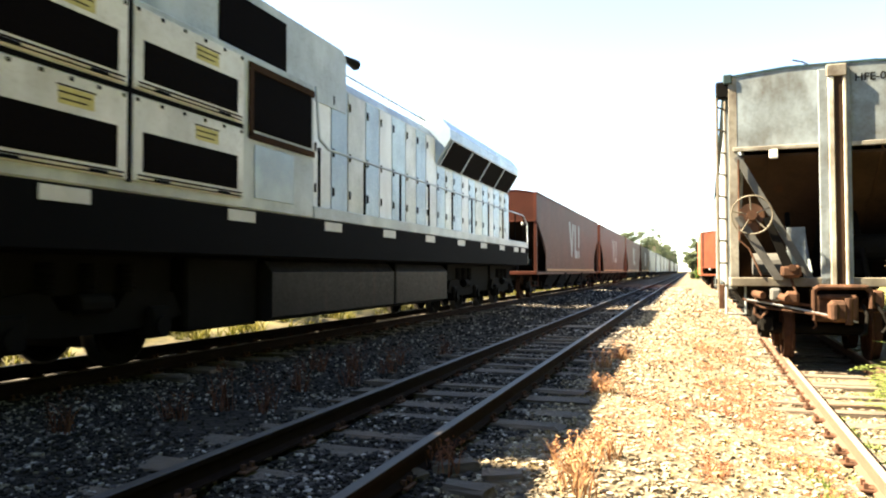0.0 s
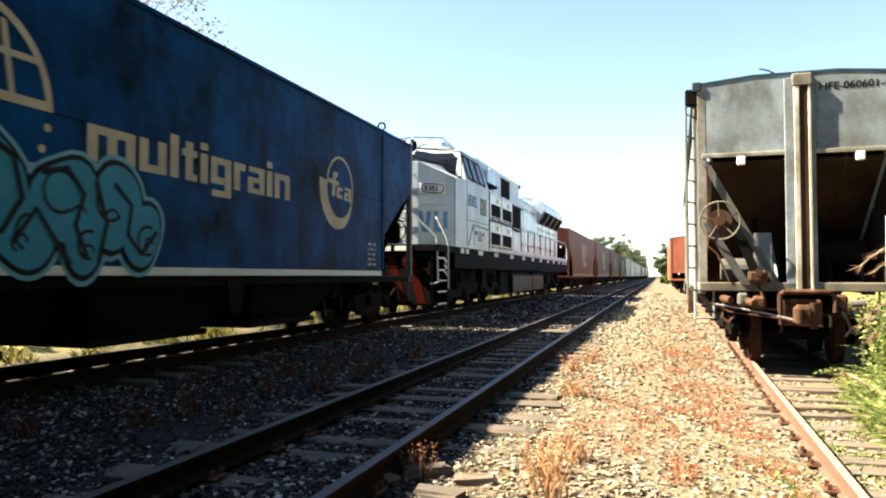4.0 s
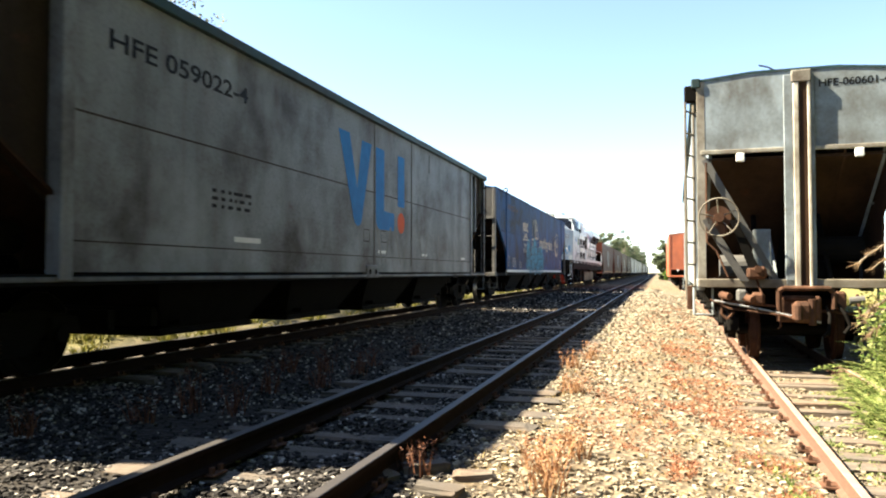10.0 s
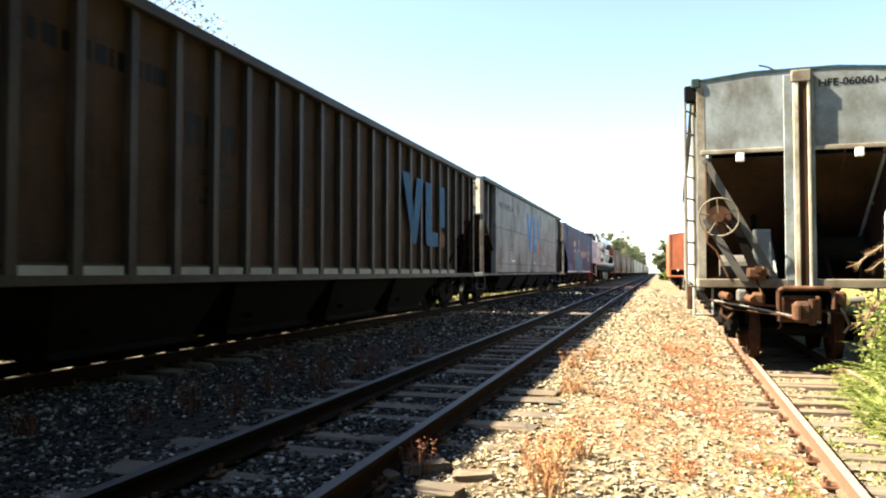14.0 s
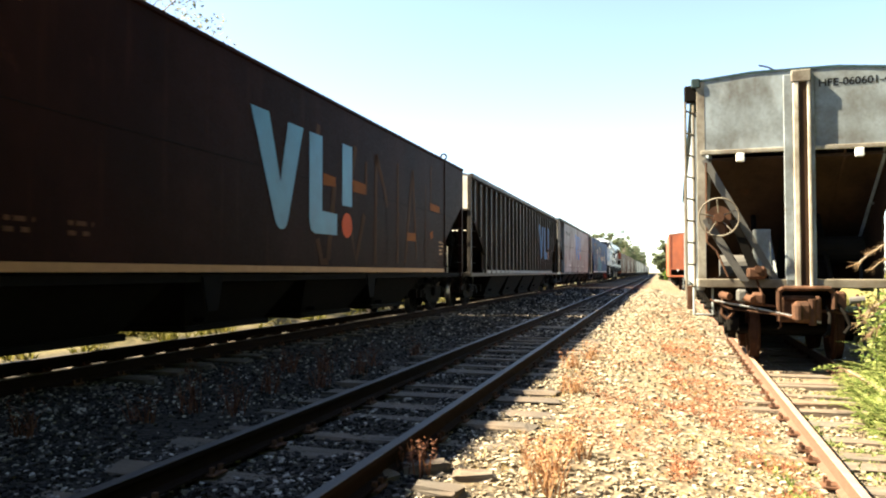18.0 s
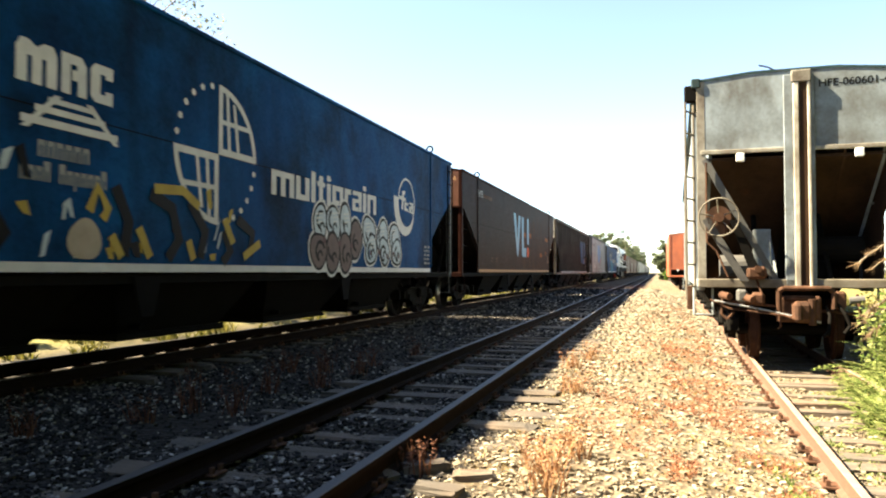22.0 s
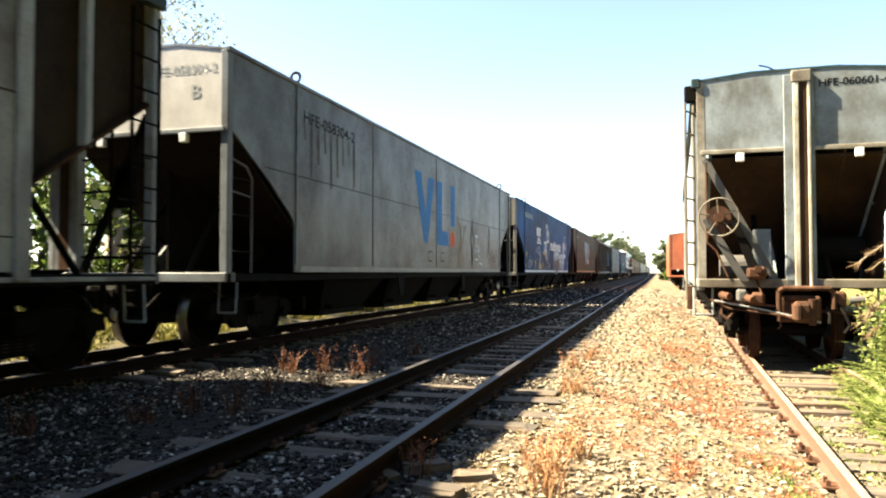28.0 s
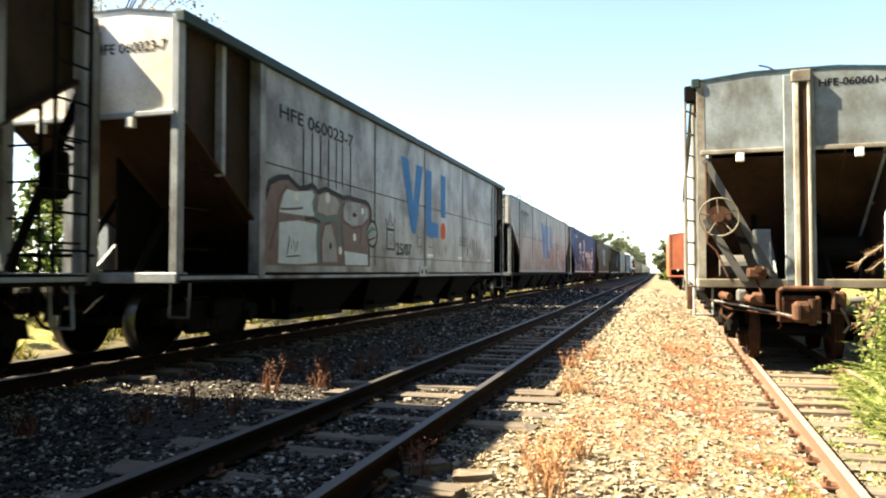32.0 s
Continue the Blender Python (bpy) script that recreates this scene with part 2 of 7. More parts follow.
def wood(name="weathered_sleeper_wood", k=1.0, stain=(0.1364, 0.093, 0.062)):
    m, nt, p = tree_of(name)
    g = noise_of(nt, 3.0, 6, 0.7, (0.9, 14, 9))
    b = noise_of(nt, 2.0, 3)
    c = ramp(nt, g, [(0.3, (0.022 * k, 0.018 * k, 0.014 * k)), (0.55, (0.065 * k, 0.054 * k, 0.043 * k)), (0.8, (0.17 * k, 0.145 * k, 0.115 * k))])
    nt.links.new(mix(nt, ramp(nt, b, [(0.4, (0, 0, 0)), (0.7, (0.5,) * 3)]), c, stain), p.inputs["Base Color"])
    p.inputs["Roughness"].default_value = 0.9
    bump(nt, p, g, 0.8, 0.02)
    return m


def soil():
    """Ballast and dry soil between the tracks, with the train's shade put into the colour along the running lines,
    greener at a distance from them.
    """
    m, nt, p = tree_of("ballast_and_dry_soil")
    v = nt.nodes.new("ShaderNodeTexVoronoi")
    v.inputs["Scale"].default_value = 17.0
    tc = nt.nodes.new("ShaderNodeTexCoord")
    nt.links.new(tc.outputs["Object"], v.inputs["Vector"])
    sep = nt.nodes.new("ShaderNodeSeparateColor")
    nt.links.new(v.outputs["Color"], sep.inputs[0])
    stones = ramp(nt, sep.outputs[0], [(0.0, (0.02, 0.016, 0.012)), (0.5, (0.075, 0.060, 0.044)), (1.0, (0.20, 0.178, 0.14))])
    big = noise_of(nt, 0.5, 4, 0.6, offset=False)
    small = noise_of(nt, 5.0, 5, 0.65, offset=False)
    c = mix(nt, ramp(nt, small, [(0.38, (0, 0, 0)), (0.62, (0.8,) * 3)]), stones, (0.158, 0.117, 0.070))
    c = mix(nt, ramp(nt, big, [(0.45, (0, 0, 0)), (0.65, (0.6,) * 3)]), c, (0.150, 0.112, 0.068))
    xyz = nt.nodes.new("ShaderNodeSeparateXYZ")
    nt.links.new(tc.outputs["Object"], xyz.inputs[0])
    far = nt.nodes.new("ShaderNodeMath")
    far.operation = "ABSOLUTE"
    off = nt.nodes.new("ShaderNodeMath")
    off.operation = "ADD"
    off.inputs[1].default_value = 2.6
    nt.links.new(xyz.outputs[0], off.inputs[0])
    nt.links.new(off.outputs[0], far.inputs[0])
    grass = ramp(nt, small, [(0.3, (0.0744, 0.0806, 0.0186)), (0.7, (0.186, 0.1612, 0.0558))])
    wide = nt.nodes.new("ShaderNodeMapRange")
    wide.inputs[1].default_value, wide.inputs[2].default_value = 5.6, 7.2
    nt.links.new(far.outputs[0], wide.inputs[0])
    c = mix(nt, wide.outputs[0], c, grass)
    # near-black band on the train's side: its shade is painted into the soil
    in_shade = nt.nodes.new("ShaderNodeMapRange")
    in_shade.inputs[1].default_value, in_shade.inputs[2].default_value = -0.75, -1.35
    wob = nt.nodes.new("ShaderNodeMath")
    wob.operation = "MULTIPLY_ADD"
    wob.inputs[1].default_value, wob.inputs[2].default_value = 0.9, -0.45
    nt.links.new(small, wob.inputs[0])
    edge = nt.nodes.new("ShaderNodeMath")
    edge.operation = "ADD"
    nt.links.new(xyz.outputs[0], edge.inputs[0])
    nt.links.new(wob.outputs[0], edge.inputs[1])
    nt.links.new(edge.outputs[0], in_shade.inputs[0])
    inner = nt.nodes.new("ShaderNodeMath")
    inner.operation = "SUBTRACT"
    nt.links.new(in_shade.outputs[0], inner.inputs[0])
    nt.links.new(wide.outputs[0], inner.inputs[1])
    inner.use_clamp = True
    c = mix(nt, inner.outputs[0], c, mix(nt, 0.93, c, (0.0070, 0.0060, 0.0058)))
    nt.links.new(c, p.inputs["Base Color"])
    p.inputs["Roughness"].default_value = 0.95
    p.inputs["Specular IOR Level"].default_value = 0.2
    bump(nt, p, v.outputs["Distance"], 0.9, 0.03)
    return m


def pebble(name="ballast_stone", k=1.0):
    m, nt, p = tree_of(name)
    g = nt.nodes.new("ShaderNodeNewGeometry")
    stops = [(0.0, (0.036, 0.028, 0.020)), (0.30, (0.16, 0.128, 0.088)), (0.75, (0.245, 0.208, 0.150)), (1.0, (0.34, 0.305, 0.235))]
    if k < 1:  # train's shade put into the colour: most stones near black, a few left pale
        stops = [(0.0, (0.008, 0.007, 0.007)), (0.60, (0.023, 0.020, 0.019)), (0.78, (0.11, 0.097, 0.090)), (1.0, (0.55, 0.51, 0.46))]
    c = ramp(nt, g.outputs["Random Per Island"], stops)
    n = noise_of(nt, 40, 3, offset=False)
    c = mix(nt, 1.0, mix(nt, 0.3, c, n, "OVERLAY"), (k, k, k), "MULTIPLY")
    nt.links.new(c, p.inputs["Base Color"])
    p.inputs["Roughness"].default_value = 0.9
    p.inputs["Specular IOR Level"].default_value = 0.25
    return m


def leaf(name, a, b, c):
    m, nt, p = tree_of(name)
    g = nt.nodes.new("ShaderNodeNewGeometry")
    nt.links.new(ramp(nt, g.outputs["Random Per Island"], [(0.0, a), (0.5, b), (1.0, c)]), p.inputs["Base Color"])
    p.inputs["Roughness"].default_value = 0.65
    p.inputs["Specular IOR Level"].default_value = 0.12
    thin = nt.nodes.new("ShaderNodeBsdfTranslucent")
    both = nt.nodes.new("ShaderNodeMixShader")
    both.inputs[0].default_value = 0.35
    nt.links.new(p.inputs["Base Color"].links[0].from_socket, thin.inputs["Color"])
    nt.links.new(p.outputs[0], both.inputs[1])
    nt.links.new(thin.outputs[0], both.inputs[2])
    nt.links.new(both.outputs[0], nt.nodes["Material Output"].inputs["Surface"])
    return m


M_WOOD, M_SOIL, M_STONE = wood(k=0.95), soil(), pebble()
# browner, paler copy of the wood, with the siding's sunlight in its colour
M_PALEWOOD = wood("sunlit_pale_sleeper_wood", 1.5, (0.17, 0.095, 0.05))
M_SHADESTONE = pebble("shade_dark_ballast_stone", 0.60)
M_LEAF = leaf("green_leaves", (0.025, 0.05, 0.012), (0.06, 0.11, 0.02), (0.13, 0.19, 0.04))
M_DARKLEAF = leaf("dark_green_leaves", (0.012, 0.022, 0.006), (0.03, 0.048, 0.012), (0.07, 0.09, 0.025))
# greyer than the near leaves, with the haze of distance in the colour
M_FARLEAF = leaf("haze_grey_distant_leaves", (0.035, 0.05, 0.028), (0.07, 0.09, 0.05), (0.12, 0.14, 0.08))
# leaf colour made pale to carry the light from behind
M_AIRY = leaf("pale_backlit_leaves", (0.10, 0.11, 0.075), (0.17, 0.18, 0.125), (0.26, 0.27, 0.20))
M_BUSH = leaf("sunlit_bush_leaves", (0.018, 0.04, 0.006), (0.05, 0.09, 0.013), (0.13, 0.17, 0.035))
M_FERN = leaf("fern_leaves", (0.05, 0.085, 0.02), (0.15, 0.19, 0.055), (0.30, 0.32, 0.12))
M_DRY = leaf("dry_red_weeds", (0.14, 0.058, 0.030), (0.26, 0.13, 0.065), (0.40, 0.25, 0.135))
M_REDWEED = leaf("low_red_weeds", (0.15, 0.052, 0.030), (0.26, 0.105, 0.058), (0.38, 0.20, 0.115))
# dry red-brown weeds, a darker copy for those standing in the train's shade
M_DRYDARK = leaf("shade_dark_dry_weeds", (0.035, 0.014, 0.009), (0.085, 0.034, 0.02), (0.15, 0.07, 0.04))
M_DEAD = leaf("dead_frond_leaves", (0.05, 0.032, 0.018), (0.14, 0.09, 0.05), (0.30, 0.21, 0.13))
M_STRAW = leaf("straw_grass", (0.1612, 0.1054, 0.0372), (0.248, 0.1736, 0.0682), (0.31, 0.2356, 0.1116))
M_GRASS = leaf("yellow_green_grass", (0.040, 0.046, 0.008), (0.095, 0.092, 0.020), (0.16, 0.135, 0.038))
M_BARK = plain("grey_bark", (0.16, 0.13, 0.10), 0.9, vary=0.4, scale=10, grain=0.6)


# ---- mesh builder ----
class Mesh:
    """Collects vertices and faces of one part."""

    def __init__(self):
        self.v, self.f = [], []

    def add(self, verts, faces):
        n = len(self.v)
        self.v += [tuple(p) for p in verts]
        self.f += [tuple(i + n for i in face) for face in faces]
        return self

    def box(self, x0, x1, y0, y1, z0, z1, c=0.0):
        """A box, with chamfered edges where c is given."""
        x0, x1, y0, y1, z0, z1 = min(x0, x1), max(x0, x1), min(y0, y1), max(y0, y1), min(z0, z1), max(z0, z1)
        if c <= 0:
            v = [(x, y, z) for z in (z0, z1) for y in (y0, y1) for x in (x0, x1)]
            return self.add(v, [(0, 2, 3, 1), (4, 5, 7, 6), (0, 1, 5, 4), (2, 6, 7, 3), (0, 4, 6, 2), (1, 3, 7, 5)])
        c = min(c, (x1 - x0) / 3, (y1 - y0) / 3, (z1 - z0) / 3)
        v, ids = [], {}
        for sx in (0, 1):
            for sy in (0, 1):
                for sz in (0, 1):
                    for k in range(3):
                        q = [(x0, x1)[sx], (y0, y1)[sy], (z0, z1)[sz]]
                        s = (sx, sy, sz)
                        for j in range(3):
                            if j != k:
                                q[j] += c if s[j] == 0 else -c
                        ids[s, k] = len(v)
                        v.append(q)
        f = []
        mid = Vector(((x0 + x1) / 2, (y0 + y1) / 2, (z0 + z1) / 2))

        def face(loop):
            a, b, d = (Vector(v[i]) for i in loop[:3])
            out = sum((Vector(v[i]) for i in loop), Vector()) / len(loop) - mid
            f.append(tuple(loop) if (b - a).cross(d - b).dot(out) > 0 else tuple(reversed(loop)))
        for k in range(3):
            i, j = [a for a in range(3) if a != k]
            for s in (0, 1):
                loop = []
                for a, b in ((0, 0), (1, 0), (1, 1), (0, 1)):
                    q = [0, 0, 0]
                    q[k], q[i], q[j] = s, a, b
                    loop.append(ids[tuple(q), k])
                face(loop)
            for a in (0, 1):
                for b in (0, 1):
                    lo, hi = [0, 0, 0], [0, 0, 0]
                    lo[i], lo[j], hi[i], hi[j] = a, b, a, b
                    lo[k], hi[k] = 0, 1
                    face([ids[tuple(lo), i], ids[tuple(hi), i], ids[tuple(hi), j], ids[tuple(lo), j]])
        for s in ids:
            if s[1] == 0:
                face([ids[s[0], 0], ids[s[0], 1], ids[s[0], 2]])
        return self.add(v, f)

    def cyl(self, a, b, r, n=10, r2=None, caps=True):
        a, b = Vector(a), Vector(b)
        w = (b - a).normalized()
        u = w.orthogonal().normalized()
        t = w.cross(u)
        r2 = r if r2 is None else r2
        ring = [(math.cos(2 * math.pi * i / n), math.sin(2 * math.pi * i / n)) for i in range(n)]
        v = [a + (u * c + t * s) * r for c, s in ring] + [b + (u * c + t * s) * r2 for c, s in ring]
        f = [(i, (i + 1) % n, n + (i + 1) % n, n + i) for i in range(n)]
        if caps:
            f += [tuple(reversed(range(n))), tuple(range(n, 2 * n))]
        return self.add(v, f)

    def tube(self, pts, r, n=6):
        for a, b in zip(pts, pts[1:]):
            self.cyl(a, b, r, n)
        return self

    def prism(self, poly, axis, lo, hi):
        """A flat outline drawn out along an axis; the outline is in the other two axes, in their order."""
        n = len(poly)

        def at(p, h):
            q = list(p)
            q.insert("xyz".index(axis), h)
            return q
        area = sum(p[0] * q[1] - q[0] * p[1] for p, q in zip(poly, poly[1:] + poly[:1]))
        flip = (area < 0) != (axis == "y")
        pts = list(reversed(poly)) if flip else list(poly)
        v = [at(p, lo) for p in pts] + [at(p, hi) for p in pts]
        f = [tuple(reversed(range(n))), tuple(range(n, 2 * n))]
        f += [(i, (i + 1) % n, n + (i + 1) % n, n + i) for i in range(n)]
        return self.add(v, f)

    def ring(self, centre, axis, r, thick, n=24, m=6):
        c, w = Vector(centre), Vector(axis).normalized()
        u = w.orthogonal().normalized()
        t = w.cross(u)
        v, f = [], []
        for i in range(n):
            d = u * math.cos(2 * math.pi * i / n) + t * math.sin(2 * math.pi * i / n)
            for j in range(m):
                q = 2 * math.pi * j / m
                v.append(c + d * (r + thick * math.cos(q)) + w * thick * math.sin(q))
        for i in range(n):
            for j in range(m):
                f.append((i * m + j, ((i + 1) % n) * m + j, ((i + 1) % n) * m + (j + 1) % m, i * m + (j + 1) % m))
        return self.add(v, f)

    def lathe(self, profile, axis_x, centre, n=24):
        """A profile of (radius, x) turned about the x axis through centre; axis_x flips it."""
        cx, cy, cz = centre
        v, f, k = [], [], len(profile)
        for i in range(n):
            a = 2 * math.pi * i / n
            v += [(cx + axis_x * x, cy + r * math.cos(a), cz + r * math.sin(a)) for r, x in profile]
        for i in range(n):
            for j in range(k - 1):
                q = (i * k + j, i * k + j + 1, ((i + 1) % n) * k + j + 1, ((i + 1) % n) * k + j)
                f.append(q if axis_x < 0 else tuple(reversed(q)))
        return self.add(v, f)

    def data(self, name, material, smooth=False):
        me = bpy.data.meshes.new(name)
        me.from_pydata(self.v, [], self.f)
        me.materials.append(material)
        if smooth:
            me.polygons.foreach_set("use_smooth", [True] * len(me.polygons))
        return me


def part(name, mesh, material, parent, label="", smooth=False):
    """Links a mesh as one object under a thing or a part."""
    ob = new(name, mesh.data(name, material, smooth))
    ob.parent = parent
    return tagged(ob, label)


def thing(name, label, category, m=None, group="", kind=""):
    ob = new(name)
    ob.matrix_basis = m or Matrix()
    ob.empty_display_size = 0.2
    return tagged(ob, label, category, group, kind)


def lettering(name, text, size, m, material, parent, stretch=1.0):
    """Flat painted letters in the built-in font; m is their pose in the parent's space."""
    cu = bpy.data.curves.new(name, "FONT")
    cu.body, cu.size, cu.align_y, cu.offset = text, size, "BOTTOM_BASELINE", 0.019 * size
    tmp = bpy.data.objects.new(name, cu)
    me = bpy.data.meshes.new_from_object(tmp)
    bpy.data.objects.remove(tmp)
    me.transform(m @ Matrix.Diagonal((stretch, 1, 1, 1)))
    me.materials.clear()
    me.materials.append(material)
    ob = new(name, me)
    ob.parent = parent
    return ob


def on_side(x, y, z):
    """Pose of letters on a face that looks along +x, read along +y."""
    return Matrix.Translation((x, y, z)) @ Matrix(((0, 0, 1, 0), (1, 0, 0, 0), (0, 1, 0, 0), (0, 0, 0, 1)))


def on_end(x, y, z):
    """Pose of letters on a face that looks along -y, read along +x."""
    return Matrix.Translation((x, y, z)) @ Matrix(((1, 0, 0, 0), (0, 0, -1, 0), (0, 1, 0, 0), (0, 0, 0, 1)))


LOOSE = ("word_bar", "block_logo", "graffiti_remnant", "stencil_patch", "paint_run", "graffiti_outline", "old_runs", "graffiti_rim", "sill_plate", "faded_letters")


def patch(name, polys, material, parent, x, label=""):
    """Painted flat shapes in (y, z) on a face that looks along +x; loose pieces become parts of their own."""
    if name in LOOSE and len(polys) > 1:
        for i, poly in enumerate(polys):
            patch(name, [poly], material, parent, x + 0.0002 * (i % 4), label)
        return None
    me = Mesh()
    seen, corners, rings = {}, [], []
    for i, poly in enumerate(polys):
        area = sum(p[0] * q[1] - q[0] * p[1] for p, q in zip(poly, poly[1:] + poly[:1]))
        pts = poly if area > 0 else poly[::-1]
        if name in ("ring_logo", "globe_emblem", "rail_emblem"):
            me.add([(x + 0.0002 * (i % 4), u, w) for u, w in pts], [tuple(range(len(pts)))])
            continue
        for u, w in pts:
            if (round(u, 4), round(w, 4)) not in seen:
                seen[round(u, 4), round(w, 4)] = len(corners)
                corners.append((x, u, w))
        rings.append(tuple(seen[round(u, 4), round(w, 4)] for u, w in pts))
    if corners:
        me.add(corners, rings)
    return part(name, me, material, parent, label)


def bar(u0, w0, u1, w1):
    return [(u0, w0), (u1, w0), (u1, w1), (u0, w1)]


def disc(u, w, r, n=24, squash=1.0):
    return [(u + r * math.cos(2 * math.pi * i / n) * squash, w + r * math.sin(2 * math.pi * i / n)) for i in range(n)]


def arc(u, w, r0, r1, a0, a1, n=20):
    """Quads of a ring's arc, from angle a0 to a1 in degrees."""
    out = []
    for i in range(n):
        a, b = radians(a0 + (a1 - a0) * i / n), radians(a0 + (a1 - a0) * (i + 1) / n)
        out.append([(u + r0 * math.cos(a), w + r0 * math.sin(a)), (u + r1 * math.cos(a), w + r1 * math.sin(a)),
                    (u + r1 * math.cos(b), w + r1 * math.sin(b)), (u + r0 * math.cos(b), w + r0 * math.sin(b))])
    return out


# ---- ground and tracks ----
TRAIN_X, TRAIN_Z = -6.56, 0.22
MID_X, MID_Z = -2.15, 0.175
PARK_Z = 0.0


def ground_z(x, y):
    """Height of the ballast: low mounds, a shallow bed along each track."""
    h = 0.045 * noise.noise(Vector((x * 0.8, y * 0.8, 0))) + 0.02 * noise.noise(Vector((x * 3.1, y * 3.1, 5)))
    bank = max(0.0, min(1.0, (-8.6 - x) / 4.0)) * 0.35
    train_bed = 0.05 * math.exp(-((x - TRAIN_X) / 1.4) ** 2)
    beds = 0.012 * math.exp(-((x - MID_X) / 1.15) ** 4) + 0.170 * math.exp(-((x - 2.0) / 1.74) ** 4)
    return h * (0.6 if beds > 0.02 else 1.0) + bank + train_bed - beds - 0.01


def ground():
    xs = [-900, -400, -160, -70, -40, -25, -18] + [-14 + 0.25 * i for i in range(73)] + [6, 9, 14, 22, 40, 70, 160, 400, 900]
    ys = [-300, -120, -50, -20, -8, -3] + [0.25 * i for i in range(0, 90)] + [23 + i for i in range(20)] + [46, 52, 60, 75, 95, 130, 180, 260, 400, 650, 1000, 1500]
    v = []
    for y in ys:
        for x in xs:
            near = 1.0 if (-14 <= x <= 4.2 and -3 <= y < 44) else 0.3
            v.append((x, y, ground_z(x, y) * near if abs(x) < 60 else 0.0))
    n = len(xs)
    f = [(j * n + i, j * n + i + 1, (j + 1) * n + i + 1, (j + 1) * n + i) for j in range(len(ys) - 1) for i in range(n - 1)]
    me = Mesh().add(v, f)
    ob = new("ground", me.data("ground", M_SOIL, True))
    tagged(ob, "sunlit dry ballast and reddish soil between the tracks", "ground", kind="structure")


ground()


def rail_mesh(path, z, head_mat, web_mat, parent, slim=1.0):
    """A flat-bottomed rail along (x, y) points with its head at height z."""
    web = [(-0.06, -0.150), (0.06, -0.150), (0.06, -0.138), (0.012, -0.118), (0.009, -0.045), (0.033, -0.034), (0.034, -0.004),
           (-0.034, -0.004), (-0.033, -0.034), (-0.009, -0.045), (-0.012, -0.118), (-0.06, -0.138)]
    head = [(-0.034, -0.004), (0.034, -0.004), (0.030, 0.0), (-0.030, 0.0)]
    for name, prof, mat in (("rail", web, web_mat), ("rail_head", head, head_mat)):
        me, k = Mesh(), len(prof)
        v = [(x + slim * dx, y, z + dz) for x, y in path for dx, dz in prof]
        f = []
        for i in range(len(path) - 1):
            for j in range(k):
                f.append((i * k + j, i * k + (j + 1) % k, (i + 1) * k + (j + 1) % k, (i + 1) * k + j))
        f += [tuple(reversed(range(k))), tuple(range((len(path) - 1) * k, len(path) * k))]
        me.add(v, f)
        part(name, me, mat, parent)


def track(name, label, centre, z, ys, sleepers, head_mat, web_mat, length=2.1, seed=1, low=0.166, rough=1.0, timber=None, wider=0.0, slim=1.0):
    root = thing(name, label, "railway track", kind="structure")
    for s in (-0.53, 0.53 + wider):
        rail_mesh([(centre(y) + s, y) for y in ys], z, head_mat, web_mat, root, slim)
    rnd = random.Random(seed)
    kinds = []
    for k in range(5):
        me = Mesh()
        w = 0.102 + 0.022 * k / 4
        me.box(-length / 2, length / 2, -w, w, -0.16, 0.0, 0.012)
        v = []
        for x, y, zz in me.v:
            v.append((x + rnd.uniform(-0.07, 0.07), y + rnd.uniform(-0.02, 0.02), zz + rnd.uniform(-0.014, 0.012)))
        me.v = v
        kinds.append(me.data("sleeper", timber or M_WOOD))
    plate = Mesh().box(-0.12, 0.12, -0.075, 0.075, 0, 0.018, 0.004)
    for sx in (-0.085, 0.085):
        for sy in (-0.045, 0.045):
            plate.box(sx - 0.013, sx + 0.013, sy - 0.013, sy + 0.013, 0.012, 0.055)
    plate_data = plate.data("tie_plate", M_RUST)
    for i, y in enumerate(sleepers):
        ob = new("sleeper", kinds[rnd.randrange(5)])
        ob.parent = root
        ob.matrix_basis = pose(centre(y) + rnd.uniform(-0.09, 0.09) * rough * rough, y, z - low + rnd.uniform(-0.026, 0.004) / rough, 0, rnd.uniform(-0.5, 0.5), rnd.uniform(-2.4, 2.4) * rough)
        if y < 16:
            for s in (-0.53, 0.53):
                p = new("tie_plate", plate_data)
                p.parent = root
                p.matrix_basis = pose(centre(y) + s, y, z - low)
    return root


def spaced(start, step, count, seed, jitter=0.05):
    rnd = random.Random(seed)
    return [start + step * i + rnd.uniform(-jitter, jitter) for i in range(count)]


FAR_Y = [-12 + 4 * i for i in range(20)] + [80, 110, 160, 240, 380, 600]


def park_centre(y):
    a = max(0.0, min(1.0, (y - 24.0) / 16.0))
    return (1.50 + 0.0281 * min(y, 26.0)) * (1 - a * a * (3 - 2 * a)) + 2.05 * a * a * (3 - 2 * a)


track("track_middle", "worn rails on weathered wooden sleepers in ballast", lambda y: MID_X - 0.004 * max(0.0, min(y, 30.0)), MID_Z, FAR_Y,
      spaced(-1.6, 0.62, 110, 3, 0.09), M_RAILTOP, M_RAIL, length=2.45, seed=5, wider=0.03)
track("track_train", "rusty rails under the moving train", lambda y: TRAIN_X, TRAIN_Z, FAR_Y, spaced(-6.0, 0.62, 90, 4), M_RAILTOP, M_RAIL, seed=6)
track("track_siding", "bright rusty rails of an old siding with rotten sleepers", park_centre, PARK_Z, [-6 + i for i in range(26)] + [30, 50, 80, 150, 300],
      spaced(-1.3, 0.55, 70, 7, 0.15), M_RAILOLDTOP, M_RAILOLD, seed=8, low=0.140, rough=1.7, timber=M_PALEWOOD, slim=0.78)


